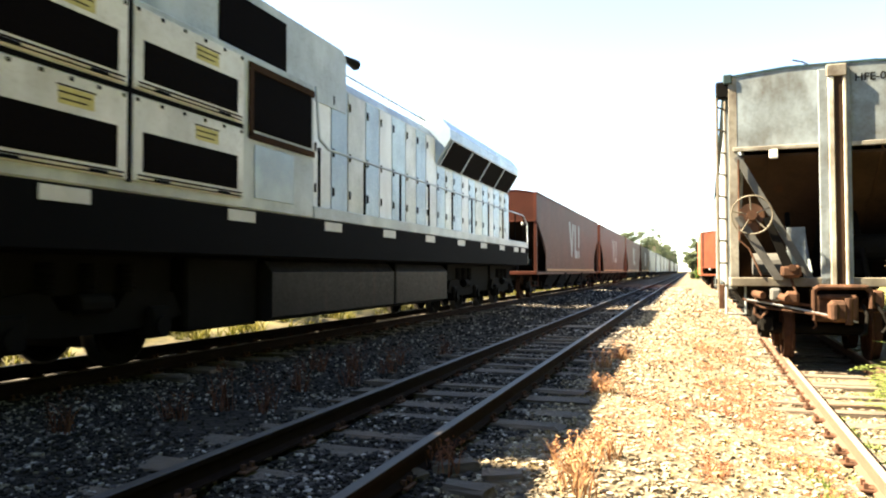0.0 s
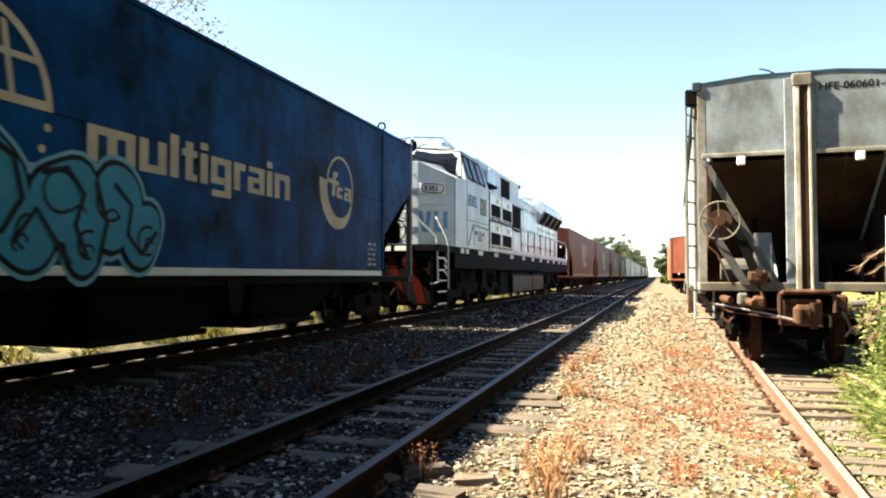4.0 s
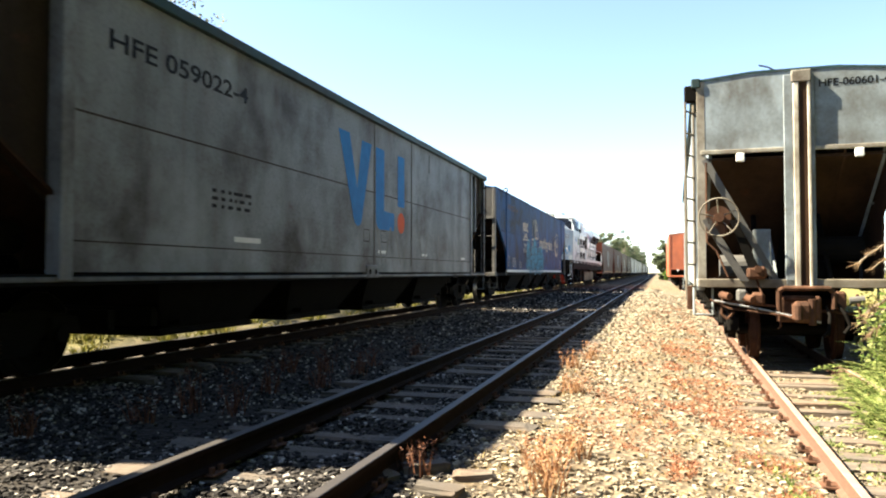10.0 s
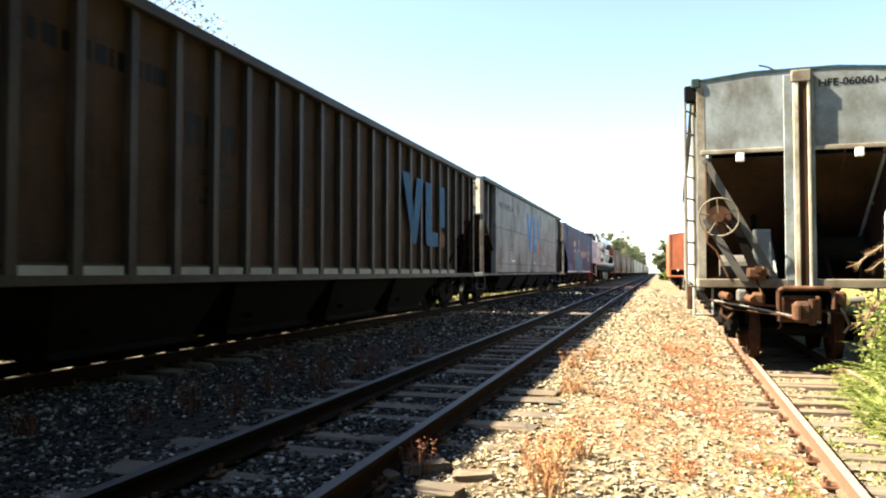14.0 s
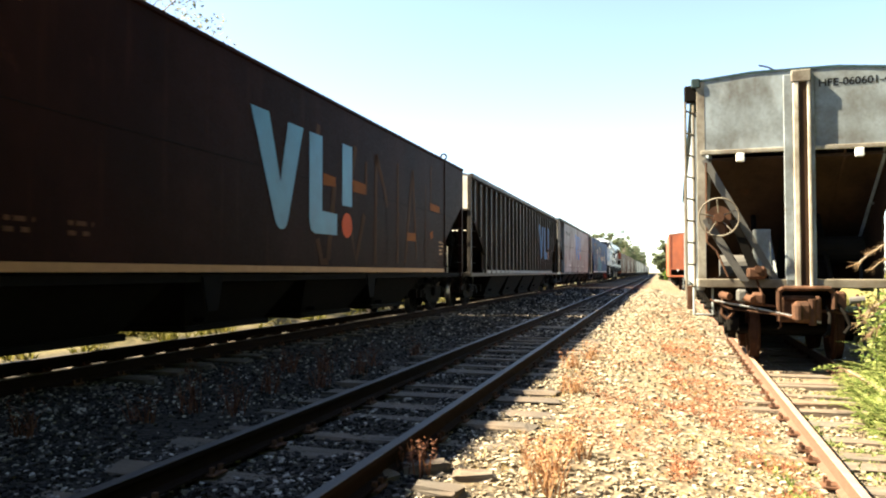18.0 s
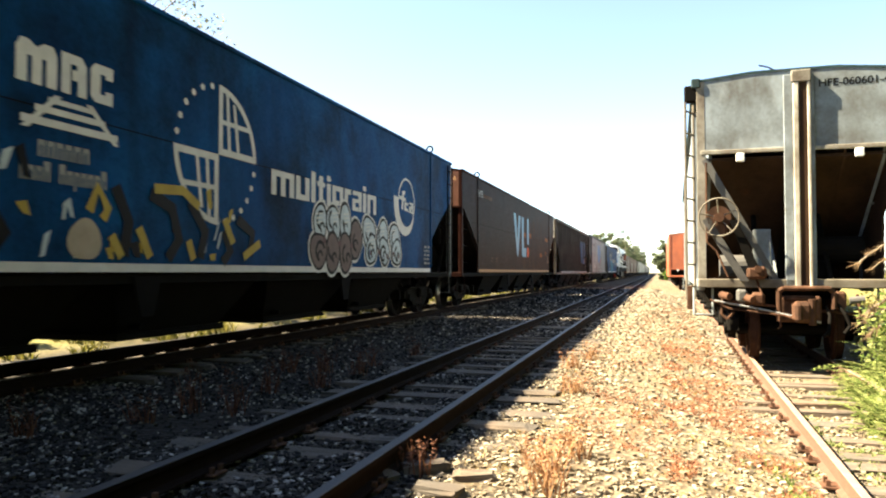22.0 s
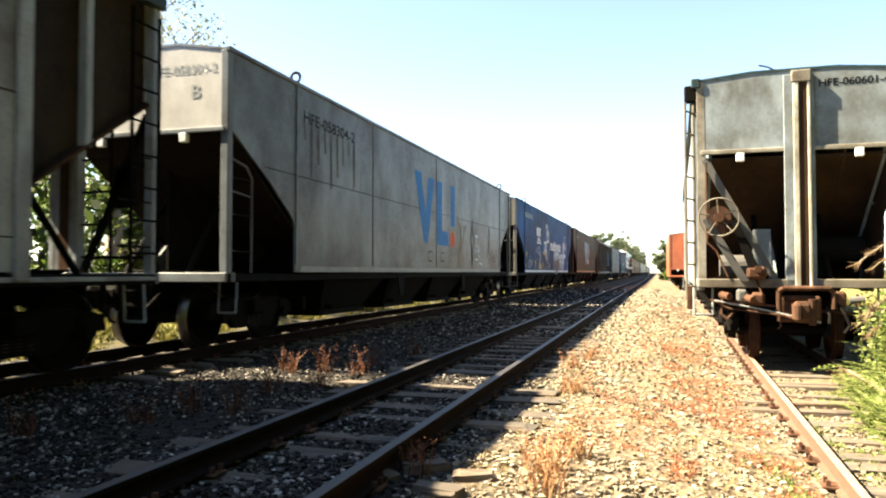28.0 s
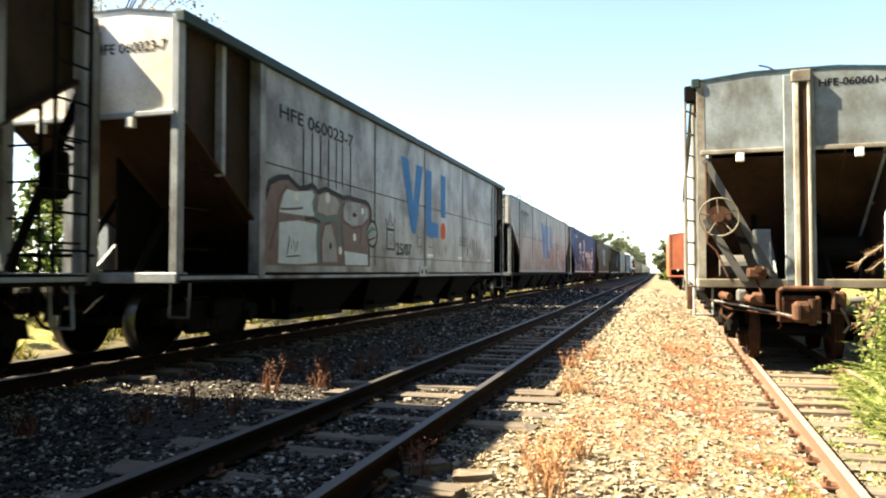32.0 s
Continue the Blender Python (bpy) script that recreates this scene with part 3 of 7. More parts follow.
# ---- rolling stock ----
HL, HW, ZT, ZS = 9.3, 1.3, 3.90, 0.90


def wheelset_data():
    axle = Mesh().cyl((-0.72, 0, 0), (0.72, 0, 0), 0.075, 12)
    wheel = {}
    for s in (-1, 1):
        me = Mesh()
        prof = [(0.10, 0.06), (0.13, 0.05), (0.30, 0.02), (0.36, 0.055), (0.415, 0.06), (0.422, -0.02), (0.45, -0.045), (0.445, -0.075), (0.37, -0.075), (0.32, -0.02), (0.13, -0.05), (0.10, -0.06)]
        me.lathe(prof, s, (s * 0.545, 0, 0), 28)
        for i in range(3):
            a = 2.1 * i
            me.cyl((s * 0.57, 0.22 * math.cos(a), 0.22 * math.sin(a)), (s * 0.60, 0.22 * math.cos(a), 0.22 * math.sin(a)), 0.03, 8)
        wheel[s] = me.data("wheel", M_TREAD, False)
        wheel["old", s] = me.data("wheel", M_OLDWHEEL, False)
        wheel["tyre", s] = Mesh().lathe([(0.4145, 0.0605), (0.4165, 0.060), (0.4235, -0.02), (0.4515, -0.045), (0.4465, -0.076), (0.42, -0.076)], s, (s * 0.545, 0, 0), 36).data("tyre", M_TYRE, True)
    return axle.data("wheelset", M_UNDER), wheel


AXLE, WHEEL = wheelset_data()
ROLLING = []


def wheelset(parent, y, turning, z=0.42):
    ob = new("wheelset", AXLE)
    ob.parent = parent
    ob.matrix_basis = pose(0, y, z)
    for s in (-1, 1):
        w = new("wheel", WHEEL[s] if turning else WHEEL["old", s])
        w.parent = ob
        if turning:
            w = new("tyre", WHEEL["tyre", s])
            w.parent = ob
    if turning:
        ROLLING.append((ob, y, z))


def bogie_data():
    frame_part = Mesh()
    side = [(-1.12, 0.40), (-1.08, 0.58), (-0.62, 0.66), (0.62, 0.66), (1.08, 0.58), (1.12, 0.40), (0.66, 0.42), (0.46, 0.24), (-0.46, 0.24), (-0.66, 0.42)]
    frame_part.prism(side, "x", -0.06, 0.06)
    for y in (-0.825, 0.825):
        frame_part.box(-0.09, 0.09, y - 0.14, y + 0.14, 0.36, 0.62, 0.03)
        frame_part.cyl((0.02, y, 0.42), (0.13, y, 0.42), 0.085, 12)
    bolster = Mesh().box(-0.95, 0.95, -0.16, 0.16, 0.42, 0.64, 0.03).cyl((0, 0, 0.6), (0, 0, 0.74), 0.2, 14)
    for y in (-0.42, 0.42):
        bolster.box(-0.75, 0.75, y - 0.035, y + 0.035, 0.30, 0.40)
    spring = Mesh()
    for y in (-0.14, 0, 0.14):
        for k in range(5):
            spring.ring((0, y, 0.30 + 0.035 * k), (0, 0, 1), 0.055, 0.016, 10, 4)
    return frame_part.data("side_frame", M_UNDER), bolster.data("bogie", M_UNDER), spring.data("spring", M_RUST)


SIDEFRAME, BOLSTER, SPRING = bogie_data()


def bogie(parent, y, turning=True):
    ob = new("bogie", BOLSTER)
    ob.parent = parent
    ob.matrix_basis = pose(0, y, 0)
    for s in (-1, 1):
        f = new("side_frame", SIDEFRAME)
        f.parent = ob
        f.matrix_basis = pose(s * 0.80, 0, 0, 0, 0, 0 if s > 0 else 180)
        c = tagged(new("spring", SPRING), kind="stuff")
        c.parent = ob
        c.matrix_basis = pose(s * 0.80, 0, 0)
    for d in (-0.825, 0.825):
        wheelset(parent, y + d, turning)


def coupler(parent, s, mat, y_end):
    me = Mesh().box(-0.07, 0.07, y_end - s * 0.5, y_end + s * 0.40, 0.64, 0.80, 0.02)
    me.box(-0.13, 0.10, y_end + s * 0.32, y_end + s * 0.56, 0.58, 0.86, 0.05)
    me.box(-0.13, -0.04, y_end + s * 0.5, y_end + s * 0.70, 0.60, 0.84, 0.04)
    me.cyl((0.10, y_end + s * 0.50, 0.55), (0.10, y_end + s * 0.50, 0.89), 0.05, 10)
    part("coupler", me, mat, parent)
    pocket = Mesh().box(-0.28, 0.28, y_end - s * 0.02, y_end + s * 0.10, 0.56, 0.92, 0.03)
    pocket.box(-0.20, 0.20, y_end + s * 0.10, y_end + s * 0.16, 0.86, 0.93, 0.02)
    part("draft_gear_housing", pocket, mat, parent)
    hose = Mesh().tube([(0.35, y_end, 0.78), (0.36, y_end + s * 0.2, 0.66), (0.30, y_end + s * 0.42, 0.45), (0.22, y_end + s * 0.58, 0.42)], 0.022, 8)
    part("brake_hose", hose, M_DARK, parent)
    lever = Mesh().tube([(-1.15, y_end + s * 0.05, 0.86), (-0.9, y_end + s * 0.12, 0.74), (-0.2, y_end + s * 0.28, 0.66), (0.02, y_end + s * 0.45, 0.60)], 0.014, 6)
    part("uncoupling_lever", lever, M_RUST, parent)


def ladder(parent, x0, x1, y0, y1, z0, z1, steps, mat):
    me = Mesh()
    me.tube([(x0, y0, z0), (x0, y0, z1)], 0.02, 6)
    me.tube([(x1, y1, z0), (x1, y1, z1)], 0.02, 6)
    ob = part("ladder", me, mat, parent)
    for i in range(steps):
        z = z0 + (z1 - z0) * (i + 0.6) / steps
        part("rung", Mesh().tube([(x0, y0, z), (x1, y1, z)], 0.014, 6), mat, ob)


def side_outline(inset=0.12):
    e = HL - inset
    return [(-e, ZT), (-e, 2.86), (-HL + 1.05, 2.32), (-HL + 1.72, 1.86), (-HL + 1.82, 1.70), (-HL + 1.82, 1.03),
            (HL - 1.82, 1.03), (HL - 1.82, 1.70), (HL - 1.72, 1.86), (HL - 1.05, 2.32), (e, 2.86), (e, ZT)]


def hopper(label, m, paint, style="smooth", roof=None, trim=None, stripe=None, turning=True, group="", wheel_end=-1, posts=False, near=True, proud=0.13, post_mat=None, bay_mat=None, end_paint=None, frame_mat=None, half=9.3, top=3.90, sill_z=0.90, lip=2.86, ridge=0.14, flush=0.02):
    """A closed hopper wagon; its origin lies on the rails under its middle, its length along y."""
    global HL, ZT, ZS
    HL, ZT, ZS = half, top, sill_z
    root = thing("hopper_wagon", label, "freight wagon", m, group)
    trim = trim or paint
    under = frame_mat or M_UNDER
    for s in (-1, 1):
        me = Mesh()
        if style == "smooth":
            me.prism(side_outline(), "x", s * HW, s * (HW - 0.03))
        elif style == "bay":
            e = HL - 1.80
            me.box(s * (HW - 0.03), s * HW, -e, e, 1.03, ZT - 0.08)
            for q in (-1, 1):
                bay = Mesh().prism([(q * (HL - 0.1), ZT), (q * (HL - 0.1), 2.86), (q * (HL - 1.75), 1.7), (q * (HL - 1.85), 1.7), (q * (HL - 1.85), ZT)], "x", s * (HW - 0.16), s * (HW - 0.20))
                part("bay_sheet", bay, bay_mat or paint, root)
                part("bay_post", Mesh().box(s * (HW - 0.14), s * (HW + 0.035), q * (HL - 1.74), q * (HL - 1.90), 0.95, ZT - 0.05, 0.01), trim, root)
                part("bay_stiffener", Mesh().box(s * (HW - 0.16), s * (HW - 0.05), q * (HL - 0.95), q * (HL - 1.04), 2.25, ZT - 0.05, 0.01), trim, root)
        else:
            me.prism(side_outline(), "x", s * (HW - 0.10), s * (HW - 0.13))
        part("side_sheet", me, paint, root)
        if style == "ribbed":
            count = 25
            for i in range(count):
                y = -HL + 0.55 + (2 * HL - 1.1) * i / (count - 1)
                low = 0.95 if 1.9 < y + HL < 2 * HL - 1.9 else 2.80 - 1.0 * max(0.0, min(y + HL, HL - y) - 0.1) / 1.75
                part("rib", Mesh().prism([(y - 0.055, low), (y + 0.055, low), (y + 0.055, ZT - 0.1), (y - 0.055, ZT - 0.1)], "x", s * (HW - 0.10), s * HW), trim, root)
        # roof edge and sill
        chord = Mesh().box(s * (HW - 0.05), s * (HW + (0.07 if style != "smooth" else 0.025)), -HL, HL, ZT - (0.10 if style != "smooth" else 0.03), ZT + 0.035, 0.012)
        part("top_chord", chord, roof or trim, root)
        sill = Mesh()
        sill.box(s * (HW - 0.22), s * (HW - 0.04 if style == "smooth" else HW + 0.005), -HL + 0.05, HL - 0.05, ZS, ZS + 0.11, 0.01)
        if style != "smooth":
            sill.box(s * (HW - 0.10), s * (HW - 0.06), -HL + 1.8, HL - 1.8, 0.97, 1.12)
        part("side_sill", sill, trim if style == "ribbed" or not turning else under, root)
        if style == "bay" and turning:
            part("sill_edge", Mesh().box(s * (HW - 0.02), s * (HW + 0.012), -HL + 0.05, HL - 0.05, 0.94, 0.985, 0.004), trim, root)
        if stripe:
            part("stripe", Mesh().box(s * (HW - 0.01), s * (HW + 0.006), -HL + 2.0, HL - 1.9, 1.03, 1.12), stripe, root, "painted stripe along the sill")
        if near:
            if style == "bay":
                br = part("jacking_bracket", Mesh().box(s * (HW - 0.06), s * (HW + 0.02), -0.36, 0.26, 0.92, 1.17, 0.02), trim, root)
                for y in (-0.20, 0.10):
                    # black disc on the plate, painted for the dark inside a hole
                    part("bracket_hole", Mesh().cyl((s * (HW + 0.005), y, 1.04), (s * (HW + 0.024), y, 1.04), 0.055, 14), M_DARK, br)
            for y in ((-2.6, 2.6) if style == "smooth" else ()):
                br = Mesh().prism([(y - 0.22, 0.98), (y + 0.22, 0.98), (y + 0.10, 0.55), (y - 0.10, 0.55)], "x", s * (HW - 0.05), s * (HW - 0.02))
                part("jacking_bracket", br, trim if style != "smooth" else under, root)
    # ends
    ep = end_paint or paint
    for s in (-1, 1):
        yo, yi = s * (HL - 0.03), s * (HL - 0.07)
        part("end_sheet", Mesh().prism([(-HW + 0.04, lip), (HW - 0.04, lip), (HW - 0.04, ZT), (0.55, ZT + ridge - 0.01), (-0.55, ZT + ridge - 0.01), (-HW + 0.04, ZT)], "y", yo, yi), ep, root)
        part("end_stiffener", Mesh().box(-HW + 0.05, HW - 0.05, s * (HL - 0.03), s * (HL + (0.02 if turning else 0.006)), lip - 0.02, lip + 0.04, 0.008), post_mat or trim, root)
        slope = Mesh()
        a, b = s * (HL - 0.10), s * (HL - 2.75)
        slope.add([(-HW + 0.05, a, 2.86), (HW - 0.05, a, 2.86), (HW - 0.05, b, 1.05), (-HW + 0.05, b, 1.05),
                   (-HW + 0.05, a, 2.90), (HW - 0.05, a, 2.90), (HW - 0.05, b, 1.09), (-HW + 0.05, b, 1.09)],
                  [(0, 1, 2, 3), (7, 6, 5, 4), (0, 4, 5, 1), (2, 6, 7, 3), (1, 5, 6, 2), (0, 3, 7, 4)])
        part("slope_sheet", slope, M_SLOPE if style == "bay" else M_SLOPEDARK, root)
        web = [(s * (HL - 2.55), 1.04), (s * (HL - 0.55), 1.04), (s * (HL - 0.55), 2.48), (s * (HL - 2.55), 1.14)]
        part("centre_web", Mesh().prism(web, "x", -0.02, 0.02), under, root)
        for x in (-HW + 0.055, HW - 0.055):
            part("corner_post", Mesh().box(x - 0.055, x + 0.055, s * (HL - 0.13), s * (HL - 0.03 + flush), ZS, ZT, 0.012 if turning else 0.003), post_mat or trim, root)
        part("end_sill", Mesh().box(-HW + 0.0, HW, s * (HL - 0.22), s * (HL + 0.015), ZS, ZS + 0.125, 0.012), M_BEIGE if post_mat else trim, root)
        deck = Mesh().box(-HW + 0.1, HW - 0.1, s * (HL - 2.2), s * (HL - 0.22), ZS + 0.02, ZS + 0.05)
        part("end_platform", deck, under, root)
        for x in ((-0.65, 0.65) if turning else (-0.72, 0.79)):
            part("end_bracket", Mesh().box(x - 0.055, x + 0.055, s * (HL - 0.04), s * (HL + 0.035), lip - 0.14, lip - 0.02, 0.01), M_WHITE, root)
        if posts:
            for x0, x1, back, mat in ((-0.20, -0.12, 0.02, trim), (-0.12, -0.04, 0.0, post_mat or trim), (0.08, 0.135, 0.0, post_mat or trim), (0.135, 0.20, 0.02, trim)) if turning else ((-0.15, -0.03, 0.03, trim), (-0.03, 0.040, 0.0, M_FLANGE), (0.150, 0.190, 0.0, M_FLANGE), (0.190, 0.245, 0.028, trim)):
                part("centre_post", Mesh().box(x0, x1, s * (HL - 0.02), s * (HL + proud - back), ZS - 0.02, ZT - (0.13 if turning or back == 0 else 0.01), 0.008), mat, root)
            part("post_web", Mesh().box(*((-0.05, 0.09) if turning else (0.03, 0.16)), s * (HL - 0.02), s * (HL + 0.03), ZS, ZT - 0.12), M_SLOPE, root)
            part("post_cap", Mesh().box(*((-0.20, 0.17) if turning else (-0.05, 0.20)), s * (HL - 0.02), s * (HL + proud + 0.01), ZT - 0.13, ZT + 0.04, 0.012), post_mat or trim, root)
        if near:
            coupler(root, s, M_RUST if not turning else M_UNDER, s * HL)
            for x in (-HW + 0.10, HW - 0.10):
                step = Mesh().tube([(x - 0.16, s * (HL - 0.25), ZS), (x - 0.16, s * (HL - 0.22), ZS - 0.40), (x + 0.10, s * (HL - 0.22), ZS - 0.40), (x + 0.10, s * (HL - 0.25), ZS)], 0.016, 6)
                part("stirrup_step", step, trim, root)
            part("brake_reservoir", Mesh().cyl((0.30, s * (HL - 1.75), 1.35), (0.75, s * (HL - 1.75), 1.35), 0.16, 14), under, root)
            part("valve_box", Mesh().box(-0.55, -0.15, s * (HL - 1.9), s * (HL - 1.5), 1.02, 1.32, 0.02), under, root)
            plate = Mesh().prism([(s * (HL - 1.3), 1.02), (s * (HL - 0.35), 1.02), (s * (HL - 1.3), 1.85)], "x", -0.22, -0.19)
            part("gusset_plate", plate, trim, root)
            for x in (-0.5, 0.5):
                part("slope_strut", Mesh().tube([(x, s * (HL - 0.3), 0.98), (x * 0.9, s * (HL - 1.2), 2.15)], 0.04, 8), under, root)
    # roof
    rf = Mesh().prism([(-HW - 0.02, ZT + 0.012), (-0.55, ZT + ridge), (0.55, ZT + ridge), (HW + 0.02, ZT + 0.012), (HW + 0.02, ZT - 0.02), (0.55, ZT + ridge - 0.03), (-0.55, ZT + ridge - 0.03), (-HW - 0.02, ZT - 0.02)], "y", -HL + 0.02, HL - 0.02)
    part("roof", rf, roof or trim, root)
    if near:
        for i in range(4):
            y = -HL + 2.3 + i * (2 * HL - 4.6) / 3
            part("hatch", Mesh().box(-0.40, 0.40, y - 1.1, y + 1.1, ZT + 0.13, ZT + 0.19, 0.02), roof or trim, root)
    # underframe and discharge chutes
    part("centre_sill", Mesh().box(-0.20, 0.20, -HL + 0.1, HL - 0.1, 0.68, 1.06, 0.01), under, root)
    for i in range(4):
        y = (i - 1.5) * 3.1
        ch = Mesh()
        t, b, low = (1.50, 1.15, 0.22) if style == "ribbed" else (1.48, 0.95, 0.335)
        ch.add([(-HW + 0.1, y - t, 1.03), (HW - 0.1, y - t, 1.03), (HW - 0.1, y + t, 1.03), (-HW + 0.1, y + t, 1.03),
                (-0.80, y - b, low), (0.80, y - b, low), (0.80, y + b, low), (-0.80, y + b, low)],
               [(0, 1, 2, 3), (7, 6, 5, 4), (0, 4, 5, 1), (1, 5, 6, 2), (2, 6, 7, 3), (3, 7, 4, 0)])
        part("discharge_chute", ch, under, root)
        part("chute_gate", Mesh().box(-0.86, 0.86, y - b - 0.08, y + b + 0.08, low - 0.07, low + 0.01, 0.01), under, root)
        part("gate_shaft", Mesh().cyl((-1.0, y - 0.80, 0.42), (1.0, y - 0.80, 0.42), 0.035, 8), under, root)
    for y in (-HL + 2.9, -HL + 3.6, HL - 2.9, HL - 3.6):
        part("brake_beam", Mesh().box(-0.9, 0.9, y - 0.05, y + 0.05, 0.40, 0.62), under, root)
    for y in (-HL + 1.40, HL - 1.40):
        bogie(root, y, turning)
    return root


# ---- the locomotive ----
def locomotive(m):
    """Origin on the rails under the front corner of its cab; it runs long hood first, along +y."""
    root = thing("diesel_locomotive", "silver-grey diesel locomotive with black sill and louvred doors", "locomotive", m)
    W = 1.41
    # cab with its chamfered nose
    cab = Mesh()
    low = [(-W, -0.16), (-0.60, -0.75), (0.60, -0.75), (W, -0.16), (W, 3.90), (-W, 3.90)]
    zt = [3.62, 4.00, 4.00, 3.62, 3.72, 3.72]
    v = [(x, y, 1.80) for x, y in low] + [(x, y, z) for (x, y), z in zip(low, zt)]
    nose_top = [(-W, 0.95, 3.70), (-0.95, 0.55, 4.02), (0.95, 0.55, 4.02), (W, 0.95, 3.70)]
    v += nose_top
    cab.add(v, [(0, 1, 7, 6), (1, 2, 8, 7), (2, 3, 9, 8), (3, 4, 10, 15, 9), (4, 5, 11, 10), (5, 0, 6, 12, 11), (6, 7, 13, 12), (7, 8, 14, 13), (8, 9, 15, 14), (5, 4, 3, 2, 1, 0)])
    part("cab_body", cab, M_LOCO, root)
    up = Mesh()
    a = [(-W, 0.95, 3.70), (W, 0.95, 3.70), (W, 3.90, 3.72), (-W, 3.90, 3.72)]
    b = [(-1.12, 1.35, 4.62), (1.12, 1.35, 4.62), (1.12, 3.75, 4.66), (-1.12, 3.75, 4.66)]
    c = [(-0.5, 1.45, 4.76), (0.5, 1.45, 4.76), (0.5, 3.7, 4.78), (-0.5, 3.7, 4.78)]
    up.add(a + b + c, [(0, 1, 5, 4), (1, 2, 6, 5), (2, 3, 7, 6), (3, 0, 4, 7), (4, 5, 9, 8), (5, 6, 10, 9), (6, 7, 11, 10), (7, 4, 8, 11), (8, 9, 10, 11)])
    part("cab_roof", up, M_LOCO, root)

    def slant(y, z):
        return W - (z - 3.71) * 0.305
    for y0, y1 in ((1.35, 1.92), (1.98, 2.66), (2.72, 3.42)):
        for s in (-1, 1):
            w = Mesh()
            pts = [(s * (slant(0, z) + 0.012), y, z) for y, z in ((y0, 3.80), (y1, 3.76), (y1, 4.46), (y0 + 0.05, 4.48))]
            inn = [(s * (slant(0, z) - 0.03), y, z) for y, z in ((y0, 3.80), (y1, 3.76), (y1, 4.46), (y0 + 0.05, 4.48))]
            f = [(0, 1, 2, 3), (7, 6, 5, 4)] + [(i, 4 + i, 4 + (i + 1) % 4, (i + 1) % 4) for i in range(4)]
            w.add(pts + inn, f if s > 0 else [tuple(reversed(q)) for q in f])
            win = part("cab_window", w, M_SHADEDGLASS, root)
            fr = Mesh().tube([Vector(p) for p in pts + pts[:1]], 0.022, 4)
            part("window_frame", fr, M_DECK, win)
    for s in (-1, 1):
        w = Mesh()
        pts = [(s * 0.10, 1.00, 3.98), (s * 1.08, 1.00, 3.90), (s * 0.96, 1.30, 4.52), (s * 0.10, 1.30, 4.54)]
        pts = [(x, y - 0.03, z) for x, y, z in pts]
        back = [(x, y + 0.05, z) for x, y, z in pts]
        f = [(0, 1, 2, 3), (7, 6, 5, 4)] + [(i, 4 + i, 4 + (i + 1) % 4, (i + 1) % 4) for i in range(4)]
        w.add(pts + back, f if s > 0 else [tuple(reversed(q)) for q in f])
        part("windscreen", w, M_GLASS, root)
    # visor frame, wire guard, lamps and equipment before the windscreen
    visor = Mesh().tube([(0.06, 0.05, 4.50), (1.25, 0.46, 4.48), (0.86, 0.56, 4.83), (0.04, 0.50, 4.88), (0.06, 0.05, 4.50)], 0.020, 6)
    visor.tube([(-0.06, 0.05, 4.50), (-1.25, 0.46, 4.48), (-0.86, 0.56, 4.83), (-0.04, 0.50, 4.88)], 0.020, 6)
    visor.tube([(0.30, 0.12, 4.50), (0.62, 0.55, 4.84)], 0.012, 5)
    part("visor_frame", visor, M_DULLEND, root)
    for s in (-1, 1):
        guard = Mesh()
        for i in range(22):
            k = i / 21
            x, y = s * (0.02 + 1.38 * k), 0.06 + 0.44 * k
            guard.tube([(x, y, 4.12 - 0.40 * k), (x, y, 4.50 - 0.09 * k)], 0.006, 4)
        for k in range(6):
            h = k / 5
            guard.tube([(s * 0.02, 0.06, 4.12 + 0.38 * h), (s * 1.40, 0.50, 3.72 + 0.69 * h)], 0.006, 4)
        guard.tube([(s * 0.02, 0.06, 4.12), (s * 0.02, 0.06, 4.50), (s * 1.40, 0.50, 4.41), (s * 1.42, 0.52, 3.70), (s * 0.02, 0.06, 4.10)], 0.017, 6)
        guard.tube([(s * 1.40, 0.50, 4.41), (s * 1.20, 1.15, 4.55)], 0.017, 6)
        part("windscreen_guard", guard, M_SEAM, root, "grey wire mesh over the windscreen")
        part("wiper", Mesh().tube([(s * 0.75, -0.02, 3.80), (s * 1.0, 0.25, 3.86), (s * 1.3, 0.45, 3.70)], 0.014, 5).cyl((s * 0.75, -0.06, 3.74), (s * 0.75, 0.02, 3.82), 0.05, 8), M_GREYLET, root)
        part("lower_windscreen", Mesh().add([(s * 0.10, -0.12, 4.02), (s * 1.28, 0.34, 3.72), (s * 1.24, 0.78, 4.30), (s * 0.10, 0.55, 4.52),
                                             (s * 0.10, 0.0, 3.98), (s * 1.26, 0.44, 3.68), (s * 1.22, 0.86, 4.26), (s * 0.10, 0.65, 4.48)],
                                            [(0, 1, 2, 3), (7, 6, 5, 4), (0, 4, 5, 1), (1, 5, 6, 2), (2, 6, 7, 3), (3, 7, 4, 0)]), M_GLASS, root)
        # ledge in whiter paint than the cab: the sun on it is painted
        part("nose_ledge", Mesh().add([(s * 0.62, -0.70, 3.965), (s * 1.36, -0.12, 3.60), (s * 1.30, 0.34, 3.70), (s * 0.30, -0.10, 4.0),
                                       (s * 0.62, -0.70, 3.93), (s * 1.36, -0.12, 3.565), (s * 1.30, 0.34, 3.66), (s * 0.30, -0.10, 3.96)],
                                      [(0, 1, 2, 3), (7, 6, 5, 4), (0, 4, 5, 1), (1, 5, 6, 2), (2, 6, 7, 3), (3, 7, 4, 0)]), M_LOCO_PANEL, root)
